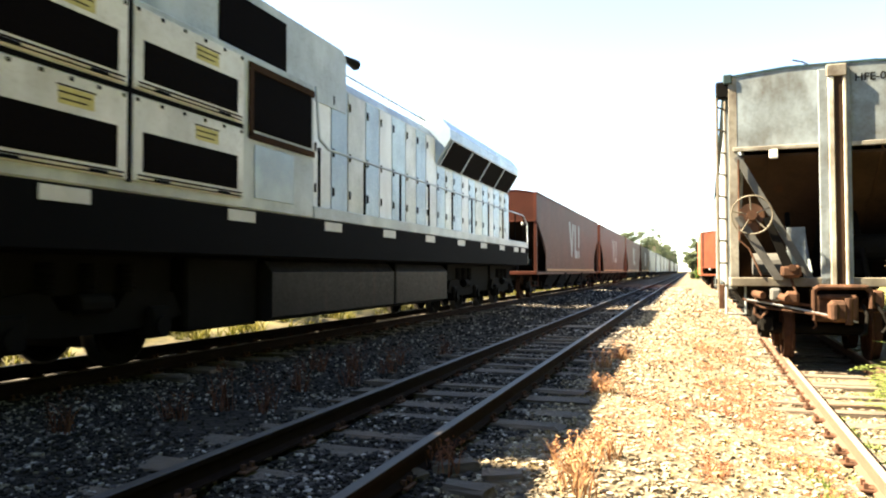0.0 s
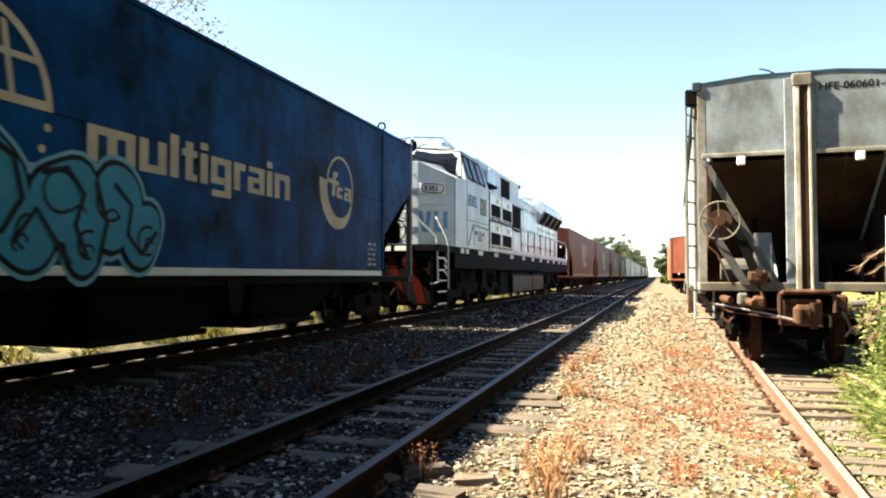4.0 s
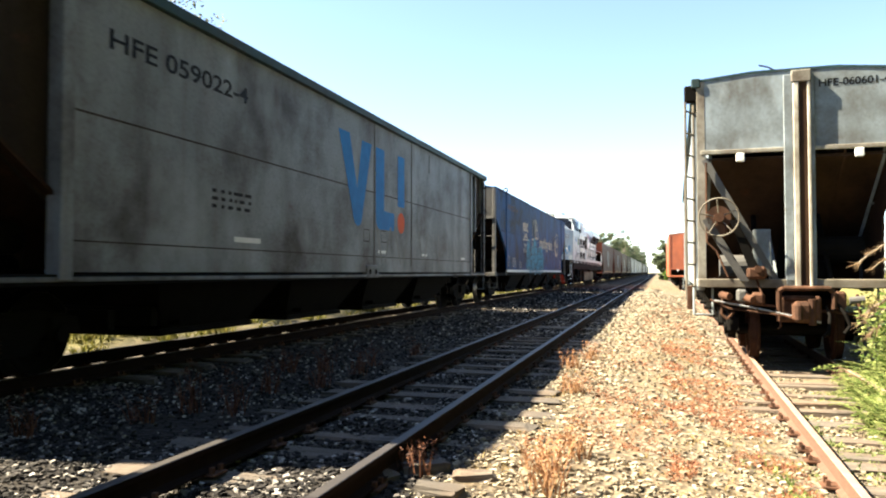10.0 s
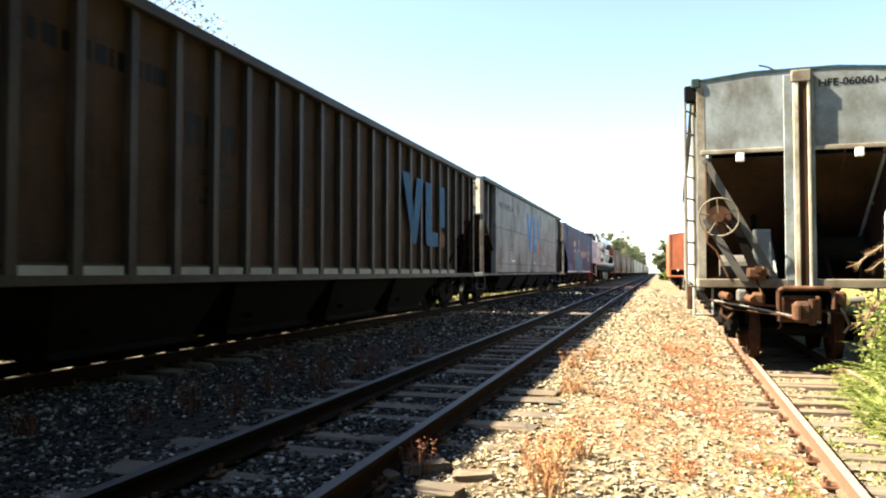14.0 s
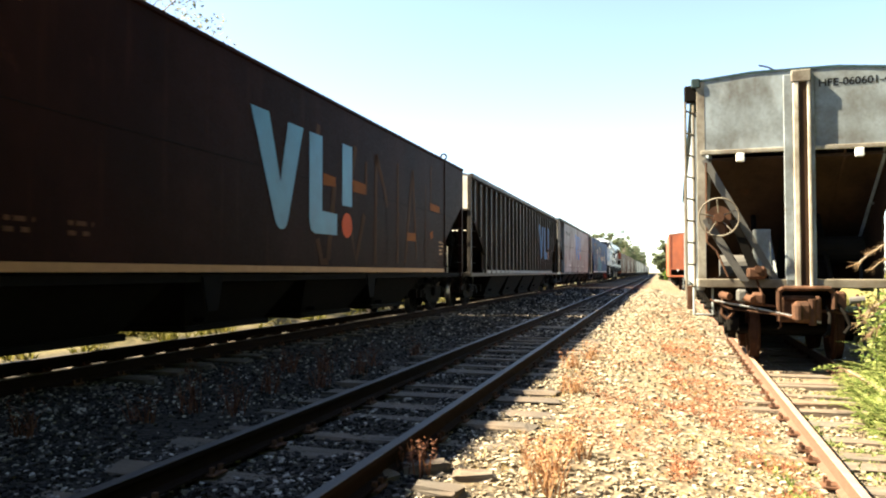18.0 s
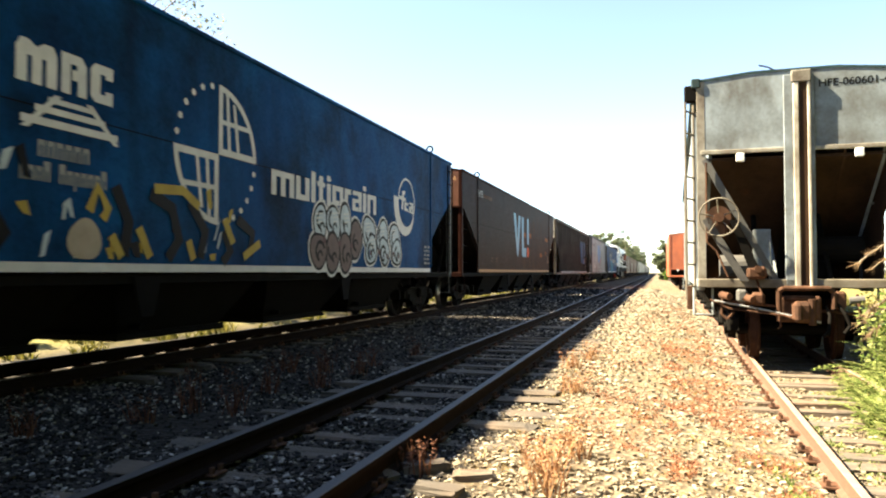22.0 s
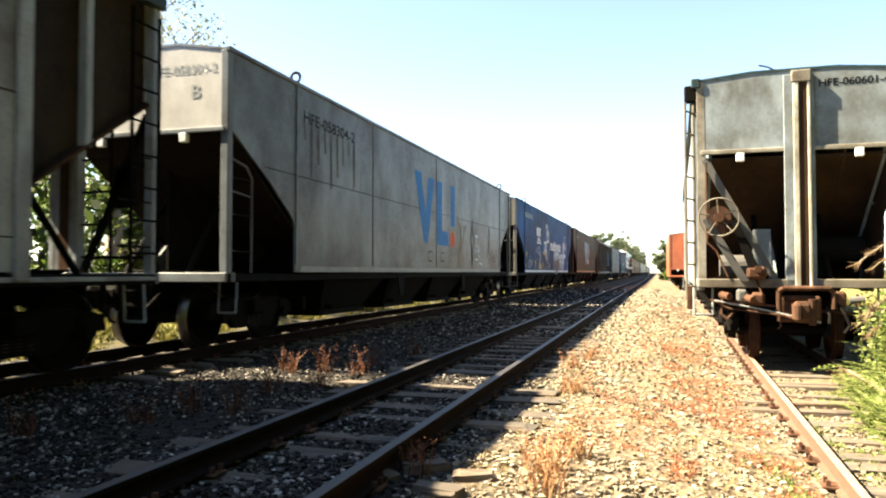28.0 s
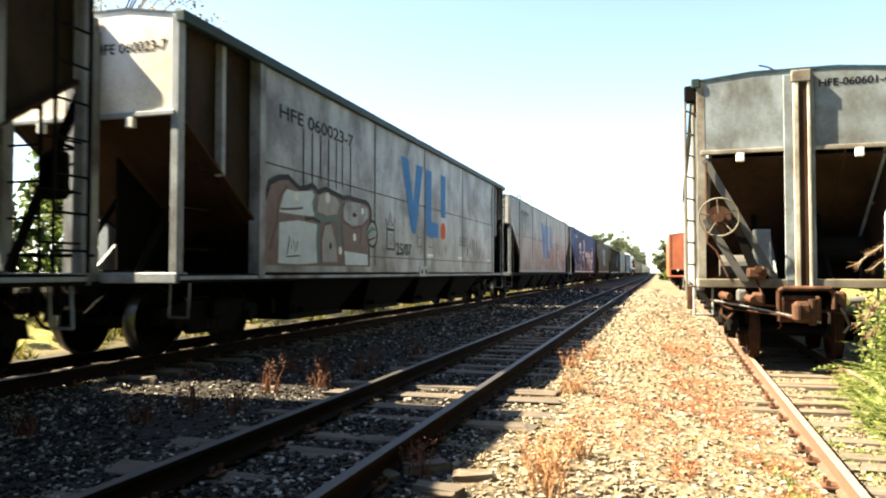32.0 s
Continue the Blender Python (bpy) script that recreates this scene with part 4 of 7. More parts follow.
    part("air_conditioner", Mesh().box(-0.62, 0.62, 1.5, 2.6, 4.72, 4.94, 0.05), M_LOCO_DOOR, root)
    part("roof_antenna", Mesh().tube([(0.3, 3.2, 4.76), (0.3, 3.2, 4.92)], 0.02, 6).box(0.2, 0.4, 3.1, 3.5, 4.92, 4.95), M_GREYLET, root)
    box = part("headlight_box", Mesh().box(-0.25, 0.25, -0.05, 0.22, 4.42, 4.72, 0.06).box(-0.10, 0.10, 0.0, 0.18, 3.98, 4.45, 0.02), M_DECK, root)
    for x in (-0.12, 0.12):
        part("headlight", Mesh().cyl((x, -0.12, 4.59), (x, -0.04, 4.59), 0.082, 16), M_LAMP, box, "round glass headlight", True)
    # nose fittings
    cham = Matrix.Translation((1.005, -0.455, 3.30)) @ Matrix.Rotation(math.atan2(0.59, 0.81), 4, "Z")

    def on_chamfer(mesh):
        mesh.v = [tuple(cham @ Vector(p)) for p in mesh.v]
        return mesh
    def shifted(mesh, dx, dz):
        mesh.v = [(x + dx, y, z + dz) for x, y, z in mesh.v]
        return mesh
    nb = part("number_board", on_chamfer(Mesh().box(-0.47, 0.23, -0.045, 0.0, -0.16, 0.16, 0.02)), M_WHITE, root)
    for nm, r, d, mat in (("number_rim", 0.125, -0.052, M_DECK), ("number_field", 0.10, -0.056, M_WHITE)):
        cap = [(-0.12 + q * 0.185 + r * math.cos(radians(a)) * q, r * math.sin(radians(a)) * q) for q in (1, -1) for a in range(-90, 91, 15)]
        part(nm, on_chamfer(Mesh().prism(cap, "y", d, d + 0.008)), mat, nb)
    lettering("number", "8382", 0.19, cham @ on_end(-0.36, -0.06, -0.065), M_BLACKPAINT, nb)
    part("nose_mark", on_chamfer(shifted(Mesh().prism([(-0.42, -0.45), (-0.30, -0.45), (-0.18, -1.0), (-0.30, -1.0)], "y", -0.006, -0.002).prism([(-0.05, -0.45), (-0.17, -0.45), (-0.24, -1.0), (-0.12, -1.0)], "y", -0.006, -0.002)
                             .box(0.02, 0.14, -0.006, -0.002, -1.0, -0.45).box(0.14, 0.24, -0.006, -0.002, -1.0, -0.88).box(0.28, 0.40, -0.006, -0.002, -0.9, -0.45), -0.10, -0.14)), M_FADEDAZURE, root, "faded light blue painted mark on the nose")
    for z in (2.16, 2.68, 3.18, 3.68):
        part("grab_iron", Mesh().tube([(-0.25, -0.76, z), (-0.25, -0.84, z), (0.45, -0.84, z), (0.45, -0.76, z)], 0.018, 6), M_PIPE, root)
    part("grab_iron", on_chamfer(Mesh().tube([(-0.42, 0, -0.42), (-0.42, -0.07, -0.42), (0.16, -0.07, -0.42), (0.16, 0, -0.42)], 0.018, 6)), M_PIPE, root)
    for x in (-0.545, -0.535):
        part("corner_seam", Mesh().box(x - 0.01, x + 0.01, -0.765, -0.752, 1.85, 3.98), M_DECK, root)
    part("side_seam", Mesh().box(W - 0.01, W + 0.006, -0.155, -0.135, 1.85, 3.60), M_DECK, root)
    part("nose_window", Mesh().box(-1.02, -0.80, -0.62, -0.40, 3.20, 3.52, 0.05), M_GLASS, root)
    part("nose_door", Mesh().box(-0.50, -0.27, -0.775, -0.752, 2.72, 3.85, 0.01), M_NOSE, root)
    # sheet laid over the nose to carry its painted shade
    part("nose_plate", Mesh().box(-0.585, 0.595, -0.756, -0.745, 1.82, 3.985, 0.003), M_NOSE, root, "silver-grey nose sheet with shade in its colour")
    dl = part("ditch_light", Mesh().cyl((-0.38, -0.93, 2.16), (-0.38, -0.78, 2.16), 0.11, 14).box(-0.28, -0.14, -0.90, -0.76, 2.02, 2.30, 0.03), M_DECK, root, "round front light in a black housing", True)
    part("lens", Mesh().cyl((-0.38, -0.955, 2.16), (-0.38, -0.93, 2.16), 0.092, 14), M_LAMP, dl)
    # front platform, pilot, steps
    part("front_platform", Mesh().box(-W, W, -1.75, -0.12, 1.62, 1.80, 0.02), M_DECK, root)
    for x in (-0.75, 0.0, 0.55):
        part("reflector_plate", Mesh().box(x - 0.22, x + 0.22, -1.775, -1.75, 1.64, 1.76), M_WHITE, root)
    part("pilot", Mesh().box(-1.25, 1.25, -1.70, -1.55, 0.30, 1.62, 0.02), M_DECK, root)
    for i in range(5):
        x = -1.1 + 0.5 * i
        part("pilot_stripe", Mesh().prism([(x, 0.35), (x + 0.22, 0.35), (x - 0.10, 1.55), (x - 0.32, 1.55)], "y", -1.708, -1.701), M_RED, root, "red slanting stripe")
    part("front_lamp", Mesh().cyl((0.70, -1.9, 1.36), (0.70, -1.62, 1.36), 0.14, 14), M_RED, root, "orange-red lamp housing")
    for s in (-1, 1):
        for z in (0.35, 0.65, 0.92, 1.18, 1.48):
            st = part("step", Mesh().box(s * 0.98, s * 1.38, -1.60, -0.86, z - 0.03, z, 0.006), M_DECK, root)
            part("step_edge", Mesh().box(s * 1.375, s * 1.395, -1.58, -0.88, z - 0.035, z + 0.004), M_WHITE, st, "white-painted step edge")
        part("step_side", Mesh().prism([(-0.84, 0.35), (-0.62, 0.35), (-0.62, 1.62), (-0.84, 1.62)], "x", s * 0.98, s * 1.40), M_DECK, root)
        part("step_side", Mesh().prism([(-1.08, 1.15), (-0.84, 0.95), (-0.84, 1.62), (-1.08, 1.62)], "x", s * 1.36, s * 1.40), M_DECK, root)
        for k in range(3):
            part("warning_stripe", Mesh().prism([(-1.07, 1.50 - 0.15 * k), (-0.86, 1.40 - 0.15 * k), (-0.86, 1.32 - 0.15 * k), (-1.07, 1.42 - 0.15 * k)], "x", s * 1.401, s * 1.405), M_WHITE, root, "white slanting stripe by the steps")
        part("handrail", Mesh().tube([(s * 0.0, -1.70, 2.62), (s * 0.62, -1.70, 2.60), (s * 0.82, -1.69, 2.50), (s * 1.38, -1.65, 1.95), (s * 1.40, -1.62, 0.88), (s * 1.36, -1.72, 0.84), (s * 1.25, -1.80, 0.84)], 0.024, 8), M_PIPE, root, "pale bent steel handrail")
        part("handrail_post", Mesh().tube([(s * 0.55, -1.70, 1.75), (s * 0.55, -1.70, 2.60)], 0.022, 8), M_PIPE, root)
        part("handrail", Mesh().tube([(s * 0.98, -0.60, 2.60), (s * 1.12, -0.78, 2.48), (s * 1.38, -0.80, 1.98), (s * 1.41, -0.78, 1.84), (s * 1.41, -0.74, 0.70)], 0.024, 8), M_PIPE, root, "pale bent steel handrail")
    # side seams of the cab
    for s in (-1, 1):
        seam = Mesh()
        for y, z0, z1 in ((-0.12, 1.82, 3.60), (1.14, 1.9, 3.68), (3.88, 1.82, 3.7)):
            seam.box(s * W, s * (W + 0.008), y - 0.012, y + 0.012, z0, z1)
        seam.tube([(s * (W + 0.004), 1.14, 2.60), (s * (W + 0.004), 3.86, 2.62)], 0.008, 4)
        seam.tube([(s * (W + 0.004), 1.24, 1.86), (s * (W + 0.004), 1.85, 2.50), (s * (W + 0.004), 3.86, 2.46)], 0.014, 4)
        part("cab_seam", seam, M_DECK, root)
        hatch = Mesh().box(s * W, s * (W + 0.015), 1.95, 3.2, 1.88, 2.44, 0.004)
        h = part("battery_hatch", hatch, M_LOCO, root)
        lv = Mesh()
        for i in range(5):
            lv.box(s * (W + 0.012), s * (W + 0.022), 2.32, 2.86, 2.06 + 0.062 * i, 2.085 + 0.062 * i)
        part("louvre", lv, M_DECK, h)
        for y in (2.12, 3.03):
            part("latch", Mesh().box(s * (W + 0.012), s * (W + 0.03), y - 0.06, y + 0.06, 2.22, 2.32), M_DECK, h)
        # panelled cabinets behind the cab
        cab2 = Mesh().box(s * (W - 0.5), s * W, 3.91, 9.38, 1.80, 3.74, 0.02)
        body = part("equipment_cabinet", cab2, M_LOCO, root)
        for y0, y1 in ((3.98, 5.66), (5.74, 7.60)):
            for z0, z1 in ((1.92, 2.76), (2.84, 3.66)):
                d = part("cabinet_door", Mesh().box(s * W, s * (W + 0.02), y0, y1, z0, z1, 0.006), M_LOCO_PANEL, root)
                g = Mesh()
                g.box(s * (W + 0.015), s * (W + 0.024), y0 + 0.13, y1 - 0.13, z0 + 0.10, z0 + 0.50)
                part("grille", g, M_MESH, d)
                bolts = Mesh()
                for k in range(6):
                    yy = y0 + 0.05 + (y1 - y0 - 0.1) * k / 5
                    bolts.box(s * (W + 0.018), s * (W + 0.032), yy - 0.018, yy + 0.018, z1 - 0.05, z1 - 0.015)
                    if k in (1, 4):
                        bolts.box(s * (W + 0.018), s * (W + 0.045), yy - 0.10, yy + 0.10, z0 + 0.015, z0 + 0.045)
                tagged(part("hinge", bolts, M_DECK, d), kind="stuff")
                mid = (y0 + y1) / 2 + 0.22
                part("warning_label", Mesh().box(s * (W + 0.02), s * (W + 0.024), mid - 0.20, mid + 0.20, z1 - 0.27, z1 - 0.12), M_PALEYELLOW, d, "small faded yellow warning label")
                for k in range(3):
                    part("label_line", Mesh().box(s * (W + 0.023), s * (W + 0.027), mid - 0.22 + 0.02 * k, mid + 0.22 - 0.05 * k, z1 - 0.115 - 0.06 * k, z1 - 0.10 - 0.06 * k), M_BAY, d)
                rod = Mesh().tube([(s * (W + 0.035), y0 + 0.06, z0 + 0.062), (s * (W + 0.035), y1 - 0.06, z0 + 0.062)], 0.010, 5)
                rod.tube([(s * (W + 0.03), y0 + 0.06, z0 + 0.022), (s * (W + 0.03), y1 - 0.06, z0 + 0.022)], 0.008, 5)
                part("latch_rod", rod, M_BAY, d)
        part("door_gap", Mesh().box(s * W, s * (W + 0.010), 5.67, 5.73, 1.9, 3.7).box(s * W, s * (W + 0.010), 3.92, 3.97, 1.9, 3.7).box(s * W, s * (W + 0.010), 3.98, 7.6, 2.775, 2.825), M_DECK, root)
        part("intake_screen", Mesh().box(s * W, s * (W + 0.012), 7.80, 9.30, 2.80, 3.55, 0.004), M_MESH, root)
        part("intake_frame", Mesh().box(s * W, s * (W + 0.03), 7.72, 9.36, 3.55, 3.64).box(s * W, s * (W + 0.03), 7.72, 7.80, 2.72, 3.55).box(s * W, s * (W + 0.03), 7.72, 9.36, 2.68, 2.76), M_SLOPE, root)
        part("access_door", Mesh().box(s * W, s * (W + 0.014), 7.85, 8.8, 1.95, 2.62, 0.004), M_LOCO_DOOR, root)
        # upper housing
        part("blower_housing", Mesh().prism([(3.92, 3.74), (11.3, 3.74), (11.3, 4.68), (11.15, 4.80), (3.92, 4.79)], "x", s * 0.35, s * 0.98), M_LOCO, root)
        part("air_scoop", Mesh().prism([(4.2, 4.05), (5.9, 4.05), (5.9, 4.42), (5.6, 4.52), (4.5, 4.52), (4.2, 4.42)], "x", s * 0.9, s * 1.30), M_LOCO_DOOR, root)
        part("scoop_mouth", Mesh().box(s * 0.92, s * 1.26, 4.28, 5.82, 3.98, 4.05), M_MESH, root)
        part("upper_intake", Mesh().box(s * 0.97, s * 1.0, 7.7, 9.3, 3.86, 4.66), M_MESH, root)
        for k in range(3):
            part("warning_label", Mesh().box(s * 0.981, s * 0.986, 6.3 + 0.02 * k, 6.8, 4.22, 4.36), M_YELLOW, root) if k == 0 else None
        # long hood doors
        y = 9.42
        k = 0
        while y < 23.0:
            w = 0.62 if k % 3 else 0.74
            top = 4.13 if y < 15.6 else 3.52
            # door colours alternate in place of streaky reflections
            d = part("hood_door", Mesh().box(s * 0.93, s * 0.965, y + 0.015, y + w - 0.015, 2.02, top, 0.006), (M_LOCO_DOOR, M_LOCO_PANEL, M_LOCO_DOOR, M_DOOR_CREAM)[k % 4], root)
            part("door_joint", Mesh().box(s * 0.93, s * 0.952, y - 0.014, y + 0.014, 2.02, top), M_BAY, root)
            lat = Mesh()
            for z in (2.35, 3.0, top - 0.25):
                lat.box(s * 0.962, s * 0.985, y + 0.05, y + 0.09, z - 0.07, z + 0.07)
            tagged(part("latch", lat, M_DECK, d), kind="stuff")
            y += w
            k += 1
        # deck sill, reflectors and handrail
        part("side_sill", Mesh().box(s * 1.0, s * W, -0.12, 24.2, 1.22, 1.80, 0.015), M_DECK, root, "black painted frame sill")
        part("walkway_edge", Mesh().box(s * 0.98, s * (W + 0.004), 9.4, 24.2, 1.80, 1.98, 0.008), M_LOCO, root)
        for y in (0.62, 1.15, 2.75, 4.95, 7.6, 10.0, 12.2, 14.4, 16.6, 18.6, 20.6, 22.4, 23.4):
            part("reflector_plate", Mesh().box(s * W, s * (W + 0.008), y - (0.16 if y < 2 else 0.28), y + (0.16 if y < 2 else 0.28), 1.64, 1.775), M_WHITE, root)
        for y in (9.6, 11.2, 12.8, 14.4, 16.0, 17.6, 19.2, 20.8, 22.4, 23.6):
            part("handrail_post", Mesh().tube([(s * (W - 0.03), y, 1.75), (s * (W - 0.03), y, 2.86)], 0.024, 6), M_DECK, root)
        part("handrail", Mesh().tube([(s * (W - 0.03), 9.5, 3.75), (s * (W - 0.03), 9.6, 3.0), (s * (W - 0.03), 9.9, 2.88), (s * (W - 0.03), 23.6, 2.86), (s * (W - 0.03), 24.2, 2.6), (s * (W - 0.03), 24.3, 1.3)], 0.022, 6), M_LOCO, root)
        # tank
        tank = Mesh().prism([(-s * 0 + 1.28 * s, 0.42), (s * 1.28, 1.02), (s * 1.15, 1.17), (s * 0.2, 1.17), (s * 0.2, 0.36), (s * 1.18, 0.36)], "y", 8.5, 15.9)
        part("fuel_tank", tank, M_DARKTANK, root, "dusty grey fuel tank")
        part("air_tank", Mesh().cyl((s * 1.05, 8.7, 1.26), (s * 1.05, 12.4, 1.26), 0.09, 12), M_UNDER, root)
        # dark box added as filler, hides bright ground between tank and truck
        part("equipment_box", Mesh().box(s * 0.35, s * 1.12, 6.95, 8.40, 0.34, 1.20, 0.03), M_UNDER, root)
        part("tank_band", Mesh().box(s * 1.1, s * 1.29, 12.75, 12.83, 0.4, 1.19), M_UNDER, root)
        # flared radiator
        rad = Mesh().prism([(s * 0.95, 3.50), (s * 1.33, 4.12), (s * 1.33, 4.34), (s * 1.10, 4.62), (s * 0.3, 4.70), (s * 0.3, 3.5)], "y", 16.0, 23.1)
        part("radiator_housing", rad, M_LOCO_DOOR, root)
        gm = Mesh()
        ax, az, bx, bz = s * 0.99, 3.545, s * 1.325, 4.09
        nx, nz = s * 0.012, -0.008
        gm.add([(ax + nx, 16.15, az + nz), (bx + nx, 16.15, bz + nz), (bx + nx, 22.95, bz + nz), (ax + nx, 22.95, az + nz)], [(0, 1, 2, 3) if s < 0 else (3, 2, 1, 0)])
        part("radiator_grille", gm, M_MESH, root)
        for k in range(5):
            y = 16.2 + 1.68 * k
            part("grille_bar", Mesh().add([(ax + 2 * nx, y - 0.03, az + 2 * nz), (bx + 2 * nx, y - 0.03, bz + 2 * nz), (bx + 2 * nx, y + 0.03, bz + 2 * nz), (ax + 2 * nx, y + 0.03, az + 2 * nz),
                                           (ax, y - 0.03, az), (bx, y - 0.03, bz), (bx, y + 0.03, bz), (ax, y + 0.03, az)],
                                          [(0, 1, 2, 3), (7, 6, 5, 4), (0, 4, 5, 1), (1, 5, 6, 2), (2, 6, 7, 3), (3, 7, 4, 0)]), M_LOCO_DOOR, root)
        part("flag", Mesh().box(s * W, s * (W + 0.005), 2.72, 3.52, 2.86, 3.36), M_GREEN, root, "green flag with yellow lozenge")
        fl = root.children[-1]
        u0, w0 = 3.12, 3.11
        patch("flag_lozenge", [[(u0 - 0.34, w0), (u0, w0 - 0.21), (u0 + 0.34, w0), (u0, w0 + 0.21)]], M_YELLOW, root, s * (W + 0.009)) if s > 0 else None
        patch("flag_disc", [disc(u0, w0, 0.125)], M_NAVY, root, W + 0.013) if s > 0 else None
    lettering("number", "8382", 0.45, on_side(W + 0.008, 1.27, 3.02), M_AZURE, root, 1.12)
    part("long_hood", Mesh().prism([(-0.93, 1.8), (0.93, 1.8), (0.93, 4.17), (0.74, 4.40), (-0.74, 4.40), (-0.93, 4.17)], "y", 9.38, 23.2), M_LOCO, root)
    part("hood_end_shade", Mesh().box(-0.9, 0.9, 23.2, 23.26, 1.8, 4.3, 0.02), M_DECK, root)
    part("frame", Mesh().box(-1.0, 1.0, -1.5, 24.3, 1.20, 1.79), M_DECK, root)
    part("roof_rail", Mesh().tube([(0.80, 11.4, 4.52), (0.80, 15.8, 4.52)], 0.018, 5).tube([(0.80, 11.6, 4.36), (0.80, 11.6, 4.52)], 0.015, 5).tube([(0.80, 13.6, 4.36), (0.80, 13.6, 4.52)], 0.015, 5).tube([(0.80, 15.6, 4.36), (0.80, 15.6, 4.52)], 0.015, 5), M_LOCO, root)
    part("horn", Mesh().cyl((0.85, 11.5, 4.78), (0.85, 11.95, 4.78), 0.05, 10, 0.10).tube([(0.85, 11.5, 4.78), (0.85, 11.3, 4.70)], 0.025, 6), M_UNDER, root)
    part("exhaust_stack", Mesh().box(-0.3, 0.3, 12.2, 13.4, 4.38, 4.62, 0.05), M_UNDER, root)
    for y in (17.2, 19.5, 21.8):
        part("radiator_fan", Mesh().cyl((0, y, 4.69), (0, y, 4.85), 0.62, 24), M_LOCO_DOOR, root)
    part("rear_platform", Mesh().box(-W, W, 23.2, 24.3, 1.62, 1.80, 0.02), M_DECK, root)
    for s, y in ((-1, -1.72), (1, 24.2)):
        coupler(root, s, M_UNDER, y)
    # eight axles in four trucks
    for y in (1.2, 5.6, 18.0, 22.0):
        for s in (-1, 1):
            fr = Mesh().prism([(y - 1.35, 0.55), (y - 1.2, 0.80), (y - 0.5, 0.85), (y - 0.35, 0.66), (y + 0.35, 0.66), (y + 0.5, 0.85), (y + 1.2, 0.80), (y + 1.35, 0.55), (y + 1.1, 0.48), (y + 0.4, 0.42), (y - 0.4, 0.42), (y - 1.1, 0.48)], "x", s * 0.92, s * 1.06)
            for d in (-0.92, 0.92):
                fr.box(s * 0.95, s * 1.14, y + d - 0.17, y + d + 0.17, 0.32, 0.66, 0.04)
                fr.cyl((s * 1.06, y + d, 0.45), (s * 1.18, y + d, 0.45), 0.11, 12)
            t = part("truck_frame", fr, M_UNDER, root)
            for d in (-0.5, 0, 0.5):
                sp = Mesh()
                for k in range(6):
                    sp.ring((s * 1.02, y + d, 0.84 + 0.05 * k), (0, 0, 1), 0.075, 0.02, 10, 4)
                part("coil_spring", sp, M_UNDER, t)
        for d in (-0.92, 0.92):
            wheelset(root, y + d, True)
            part("traction_motor", Mesh().box(-0.46, 0.46, y + d - 0.40 if d > 0 else y + d - 0.30, y + d + 0.30 if d > 0 else y + d + 0.40, 0.22, 0.80, 0.06), M_DARK, root)
        part("truck_bolster", Mesh().box(-1.0, 1.0, y - 1.25, y + 1.25, 0.78, 1.22, 0.03), M_DARK, root)
        for s in (-1, 1):
            part("brake_cylinder", Mesh().cyl((s * 1.08, y - 0.2, 0.72), (s * 1.08, y + 0.2, 0.72), 0.10, 10), M_UNDER, root)
    for y in (3.4, 20.0):
        part("span_bolster", Mesh().box(-0.95, 0.95, y - 1.2, y + 1.2, 0.45, 1.22, 0.05), M_DARK, root)
    for s in (-1, 1):
        part("sand_pipe", Mesh().tube([(s * 1.1, -0.3, 1.2), (s * 0.9, 0.0, 0.5), (s * 0.6, 0.0, 0.15)], 0.025, 6), M_UNDER, root)
        part("frame_bracket", Mesh().box(s * 1.15, s * 1.38, 3.1, 3.6, 0.85, 1.22, 0.02), M_UNDER, root)
    return root


# ---- the train ----
SPEED = 4.65
TRAIN = []


def run(t):
    """How far the train has gone at t seconds."""
    return SPEED * t


def placed(front, rear):
    """Pose at the start for a wagon whose corners stand at these places along the track."""
    return pose(TRAIN_X, (front + rear) / 2, TRAIN_Z)


loco = locomotive(pose(TRAIN_X, 0.0, TRAIN_Z))
TRAIN.append((loco, 0.0))
COLOUR = {
    "blue": dict(label="blue steel hopper wagon with white emblems and a white sill stripe", paint=M_BLUE, style="smooth", stripe=M_WHITE, trim=M_DULLEND, roof=M_BLUE, end_paint=M_DULLEND),
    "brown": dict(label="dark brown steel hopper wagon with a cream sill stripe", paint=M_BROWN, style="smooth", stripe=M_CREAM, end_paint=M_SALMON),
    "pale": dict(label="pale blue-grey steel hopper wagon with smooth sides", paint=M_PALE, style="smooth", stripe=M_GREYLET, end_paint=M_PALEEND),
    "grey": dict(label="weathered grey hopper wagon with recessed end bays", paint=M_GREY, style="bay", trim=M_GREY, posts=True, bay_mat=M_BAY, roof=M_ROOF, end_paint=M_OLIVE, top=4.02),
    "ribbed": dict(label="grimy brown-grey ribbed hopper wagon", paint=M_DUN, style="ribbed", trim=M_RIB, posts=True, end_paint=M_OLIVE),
    "red": dict(label="red-brown steel hopper wagon with smooth sides", paint=M_REDBROWN, style="smooth", stripe=M_CREAM),
}
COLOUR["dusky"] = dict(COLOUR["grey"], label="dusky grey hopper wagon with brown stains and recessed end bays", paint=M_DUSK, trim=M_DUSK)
COLOUR["grimy blue"] = dict(COLOUR["blue"], label="grimy blue steel hopper wagon with cream emblems, white stripe", paint=M_BLUEGRIMY, roof=M_BLUEGRIMY)
ORDER = [("grimy blue", -3.25, -22.45), ("dusky", -24.0, -42.86), ("ribbed", -44.0, -63.0), ("brown", -63.9, -82.6), ("blue", -83.7, -102.4),
         ("pale", -103.6, -122.1), ("grey", -123.4, -141.7), ("grey", -143.0, -161.6)]
WAGONS = []
